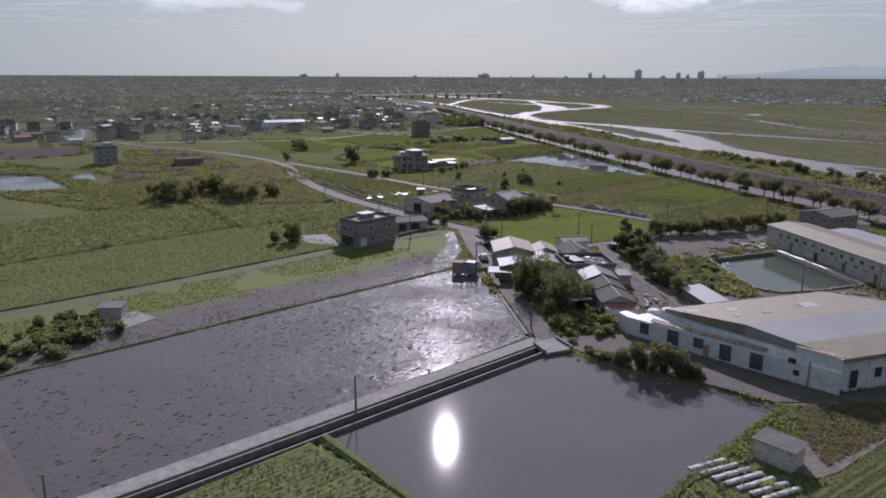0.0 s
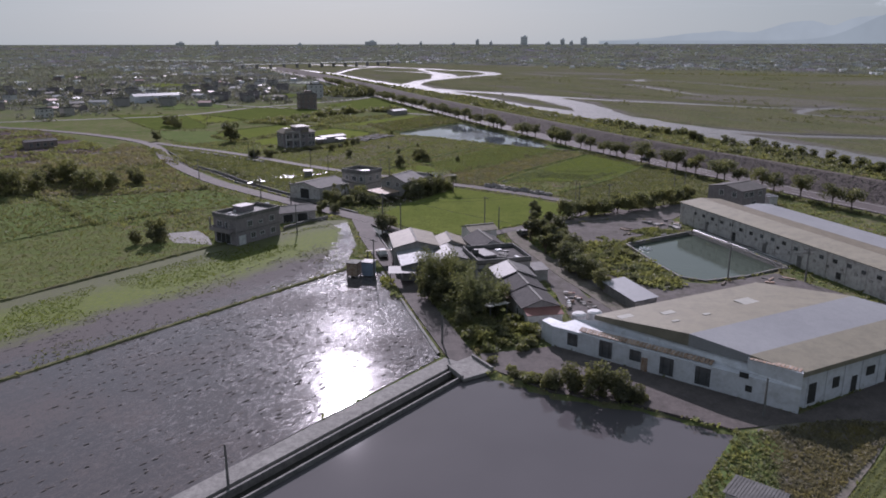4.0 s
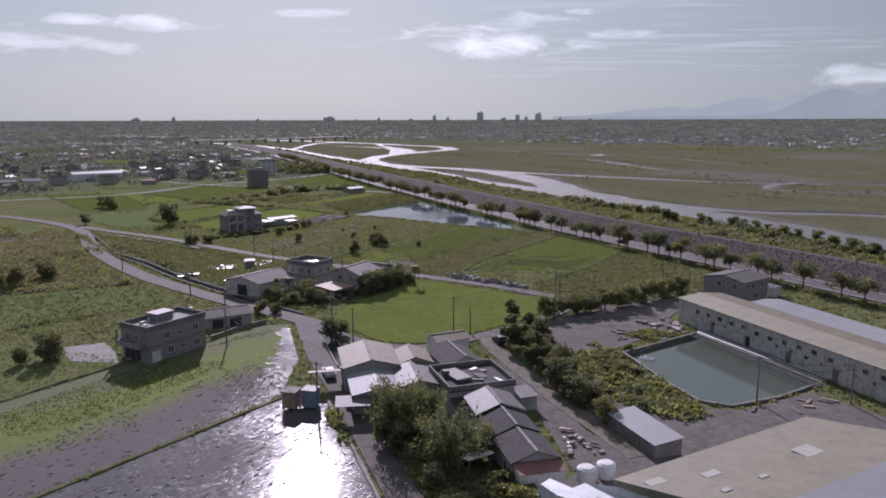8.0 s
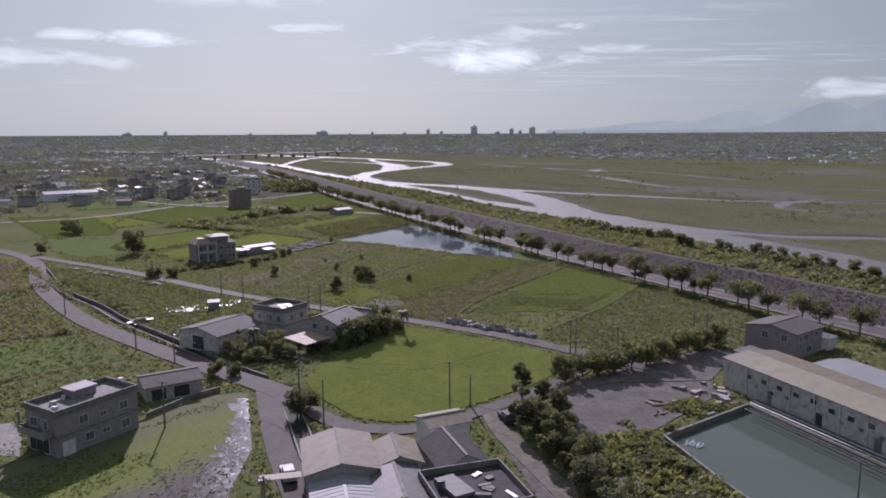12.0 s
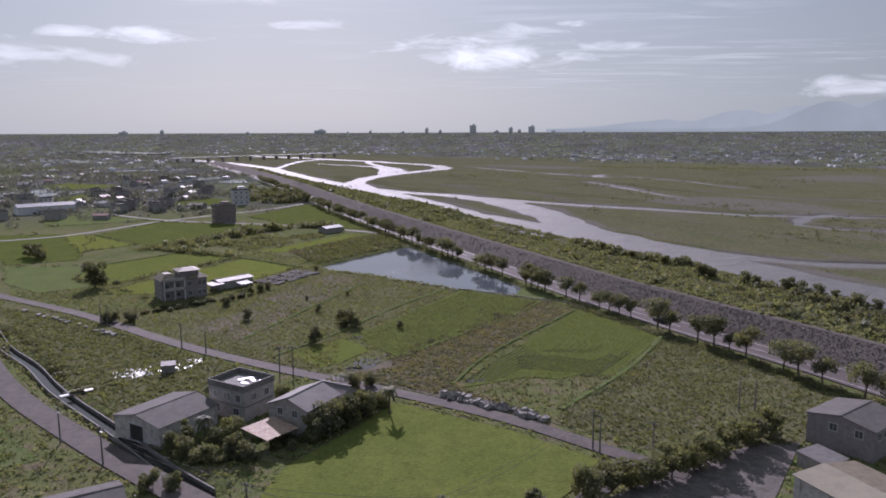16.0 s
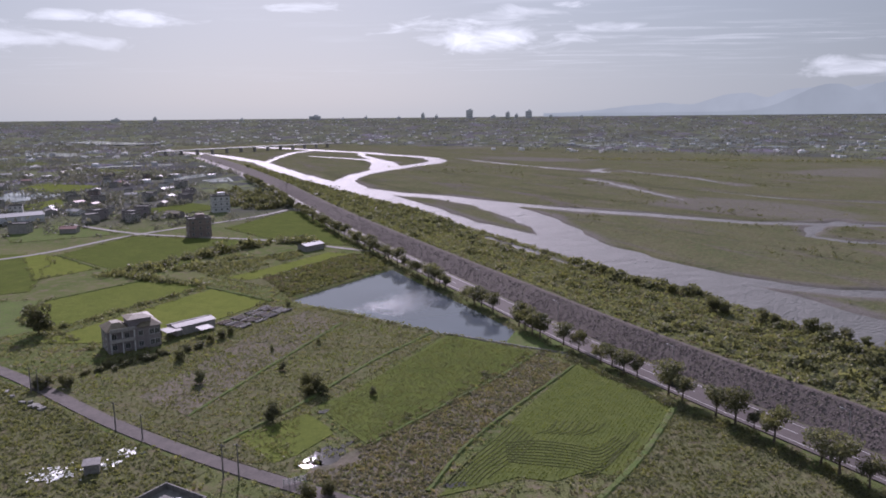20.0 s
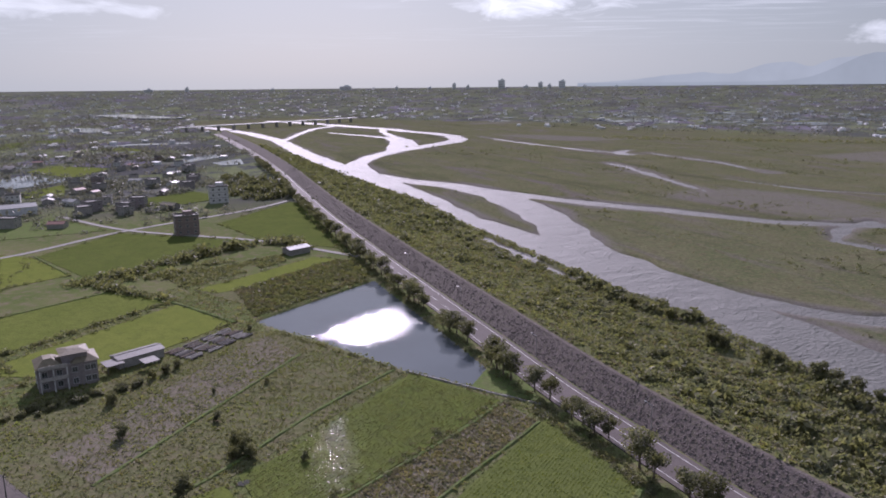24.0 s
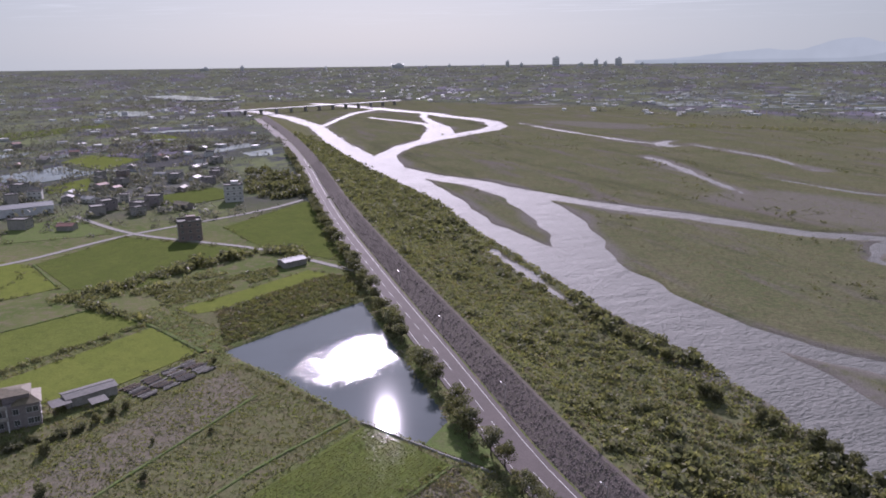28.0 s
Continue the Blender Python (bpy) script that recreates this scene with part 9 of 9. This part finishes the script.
for name, poly, mat, label in (
        ("flooded_plot", [(-416, 719), (-401, 775), (-342, 735), (-358, 691), (-392, 689)], "lake", "wide flooded plot among the far fields"), ("flooded_plot", [(-472, 836), (-446, 861), (-433, 847), (-452, 810)], "lake", "flooded plot among the far fields"),
        ("flooded_plot", [(-321, 914), (-306, 965), (-289, 929), (-305, 874)], "lake", "flooded plot among the far fields"), ("flooded_plot", [(-276, 875), (-260, 914), (-238, 862), (-257, 853)], "lake", "flooded plot among the far fields"),
        ("flooded_plot", [(-790, 1478), (-722, 1475), (-646, 1355), (-709, 1357)], "lake", "flooded plot among the far fields"), ("flooded_plot", [(-1026, 1972), (-806, 1788), (-700, 1800), (-980, 2060)], "lake", "pale reach of water on the far plain"), ("flooded_plot", [(-521, 848), (-502, 874), (-492, 844), (-499, 820)], "lake", "flooded plot among the far fields"),
        ("rice_field", [(-418, 798), (-428, 853), (-356, 828), (-348, 756)], "rice", "bright green far rice field"), ("rice_field", [(-478, 1035), (-461, 1059), (-391, 1002), (-402, 962)], "rice", "bright green far rice field"),
        ("rice_field", [(-341, 670), (-332, 715), (-297, 657), (-318, 645)], "rice", "bright green far rice field"), ("rice_field", [(-237, 640), (-212, 680), (-177, 652), (-206, 603)], "rice_dark", "green far field"),
        ("rice_field", [(-688, 1054), (-635, 1208), (-595, 1164), (-617, 966)], "rice_dark", "green far field")):
    s = Shape()
    top = max(height_at(x, y) for x, y in poly) + (0.4 if mat == "lake" else 0.35)
    s.prism(poly, top - 9.0, top)
    whole(name, s, mat, label, "field", "structure")

# the road bridge over the river
ba, bb = Vector((-520, 1350)), Vector((-285, 1668))
bd = (bb - ba).normalized()
ob = thing("road_bridge", "long grey road bridge on piers over the river", "bridge")
s = Shape()
s.prism([(ba.x - 4 * bd.y, ba.y + 4 * bd.x), (ba.x + 4 * bd.y, ba.y - 4 * bd.x), (bb.x + 4 * bd.y, bb.y - 4 * bd.x), (bb.x - 4 * bd.y, bb.y + 4 * bd.x)], 6.6, 8.2)
part("deck", s, "wall_white", ob)
for k in range(13):
    p = ba.lerp(bb, (k + 0.5) / 13)
    s = Shape()
    s.box((p.x, p.y, 2.1), (2.2, 7.0, 9.2), math.atan2(bd.y, bd.x))
    part("pier", s, "wall_grey", ob)

# towers of the city on the horizon: heading in degrees, width and height at 4.5 km
for k, (az, w, h) in enumerate(((0.05, 38, 52), (4.4, 36, 44), (2.86, 24, 36), (-3.4, 20, 34), (-2.4, 18, 22), (-11.3, 66, 26), (-24.8, 46, 20), (-22.3, 20, 26), (1.8, 30, 18), (6.0, 22, 16), (-5.2, 26, 14), (-7.6, 16, 20), (-16.5, 24, 14), (3.5, 20, 24), (8.2, 24, 12), (-9.3, 20, 12))):
    a, r = radians(az), 4450
    x, y = math.sin(a) * r, math.cos(a) * r
    ob = thing("tower_block", "distant grey tower block on the skyline", "building", (x, y, height_at(x, y) - 6), -a, "tower blocks on the skyline")
    s = Shape()
    s.box((0, 0, h / 2), (w, w * 0.6, h))
    s.box((w * 0.1, 0, h + 3), (w * 0.4, w * 0.3, 8))
    # near-white film colour stands in for the haze that pales the walls
    part("wall", s, "film", ob)
    for j in range(3):
        s = Shape()
        s.box((0, -w * 0.3 - 0.4, h * (0.3 + 0.25 * j)), (w * 0.86, 1.0, h * 0.06))
        part("window_band", s, "wall_grey", ob)


# mountains far to the right; they glow, with haze put into the colour
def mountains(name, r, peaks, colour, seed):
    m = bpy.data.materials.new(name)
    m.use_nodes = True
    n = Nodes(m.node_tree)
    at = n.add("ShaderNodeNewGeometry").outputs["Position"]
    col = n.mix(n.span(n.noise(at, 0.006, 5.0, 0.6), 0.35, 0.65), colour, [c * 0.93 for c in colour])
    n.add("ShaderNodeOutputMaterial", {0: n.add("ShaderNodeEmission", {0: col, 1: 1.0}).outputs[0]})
    MAT[name] = m
    s = Shape()
    rows_ = []
    for k in range(161):
        az = 5.5 + k * 0.22
        el = 0.0
        for a, e, w in peaks:
            el = max(el, e * math.exp(-((az - a) / w) ** 2))
        el += 0.07 * noise.fractal((az * 0.9, seed, 0.0), 0.8, 2.0, 5) * min(1.0, el * 2)
        a = radians(az)
        rows_.append((math.sin(a) * r, math.cos(a) * r, 62 + r * math.tan(radians(max(el, -0.3)))))
    for p, q in zip(rows_, rows_[1:]):
        s.face((p[0], p[1], 20), (q[0], q[1], 20), q, p)
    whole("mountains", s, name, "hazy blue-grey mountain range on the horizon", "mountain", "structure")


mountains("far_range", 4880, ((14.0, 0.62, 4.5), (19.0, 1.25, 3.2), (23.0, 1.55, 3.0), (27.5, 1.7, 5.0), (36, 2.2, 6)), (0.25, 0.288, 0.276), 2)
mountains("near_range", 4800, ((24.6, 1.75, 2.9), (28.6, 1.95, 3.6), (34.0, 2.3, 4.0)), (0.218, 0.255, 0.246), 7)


# ------------------------------------------------------------------ round the fish pond and the yards
s = Shape()
for o, q, r in ((0.0, 0.0, 0.9), (0.9, -0.4, 0.8), (-0.6, 0.3, 0.7), (0.4, 0.7, 0.6), (1.5, -0.2, 0.5), (0.5, -0.9, 0.5)):
    s.tube((22.9 + o, 179.6 + q, -0.6), (22.9 + o, 179.6 + q, -0.4 + r * 0.5), r * 0.55, r * 0.12, 8)
whole("aerator", s, "film", "white splashing aerator at the fish pond's corner", "aerator")
rail = smooth_line([(37.0, 192.5), (43.0, 179.0), (49.2, 164.5)], 2.0)
for k, off in enumerate((0.8, 1.9, 2.8)):
    whole("pipe", ribbon(rail, 0.16, 0.28 + 0.1 * k, 0.42 + 0.1 * k, -off), "concrete_dark", "long grey pipe beside the fish pond", "pipe", group="pipes beside the fish pond")
rk = random.Random(66)
for k in range(30):
    x, y = (rk.uniform(20, 36), rk.uniform(186, 197)) if k < 20 else (rk.uniform(30, 47), rk.uniform(153, 160))
    if inside(FISHPOND, x, y) or pond_depth(FISHPOND, np.array([x]), np.array([y]))[0] > -1.2:
        continue
    s = Shape()
    s.box((x, y, 0.2), (rk.uniform(0.6, 2.6), rk.uniform(0.2, 0.7), rk.uniform(0.1, 0.3)), rk.uniform(0, 3))
    whole("plank", s, rk.choice(["rust", "concrete_dark", "bark"]), "weathered plank lying beside the fish pond", "plank", group="planks beside the fish pond")
# pale field gate beside the lane
ob = thing("field_gate", "pale wooden field gate beside the lane", "gate", (-36.4, 255.6, 0), 0.5)
for k in range(5):
    s = Shape()
    s.box((-2.0 + k, 0, 0.75), (0.12, 0.12, 1.5))
    part("gate_post", s, "wall_white", ob)
for k in range(3):
    s = Shape()
    s.box((0, 0, 0.45 + 0.4 * k), (4.1, 0.06, 0.12))
    part("gate_rail", s, "wall_white", ob)
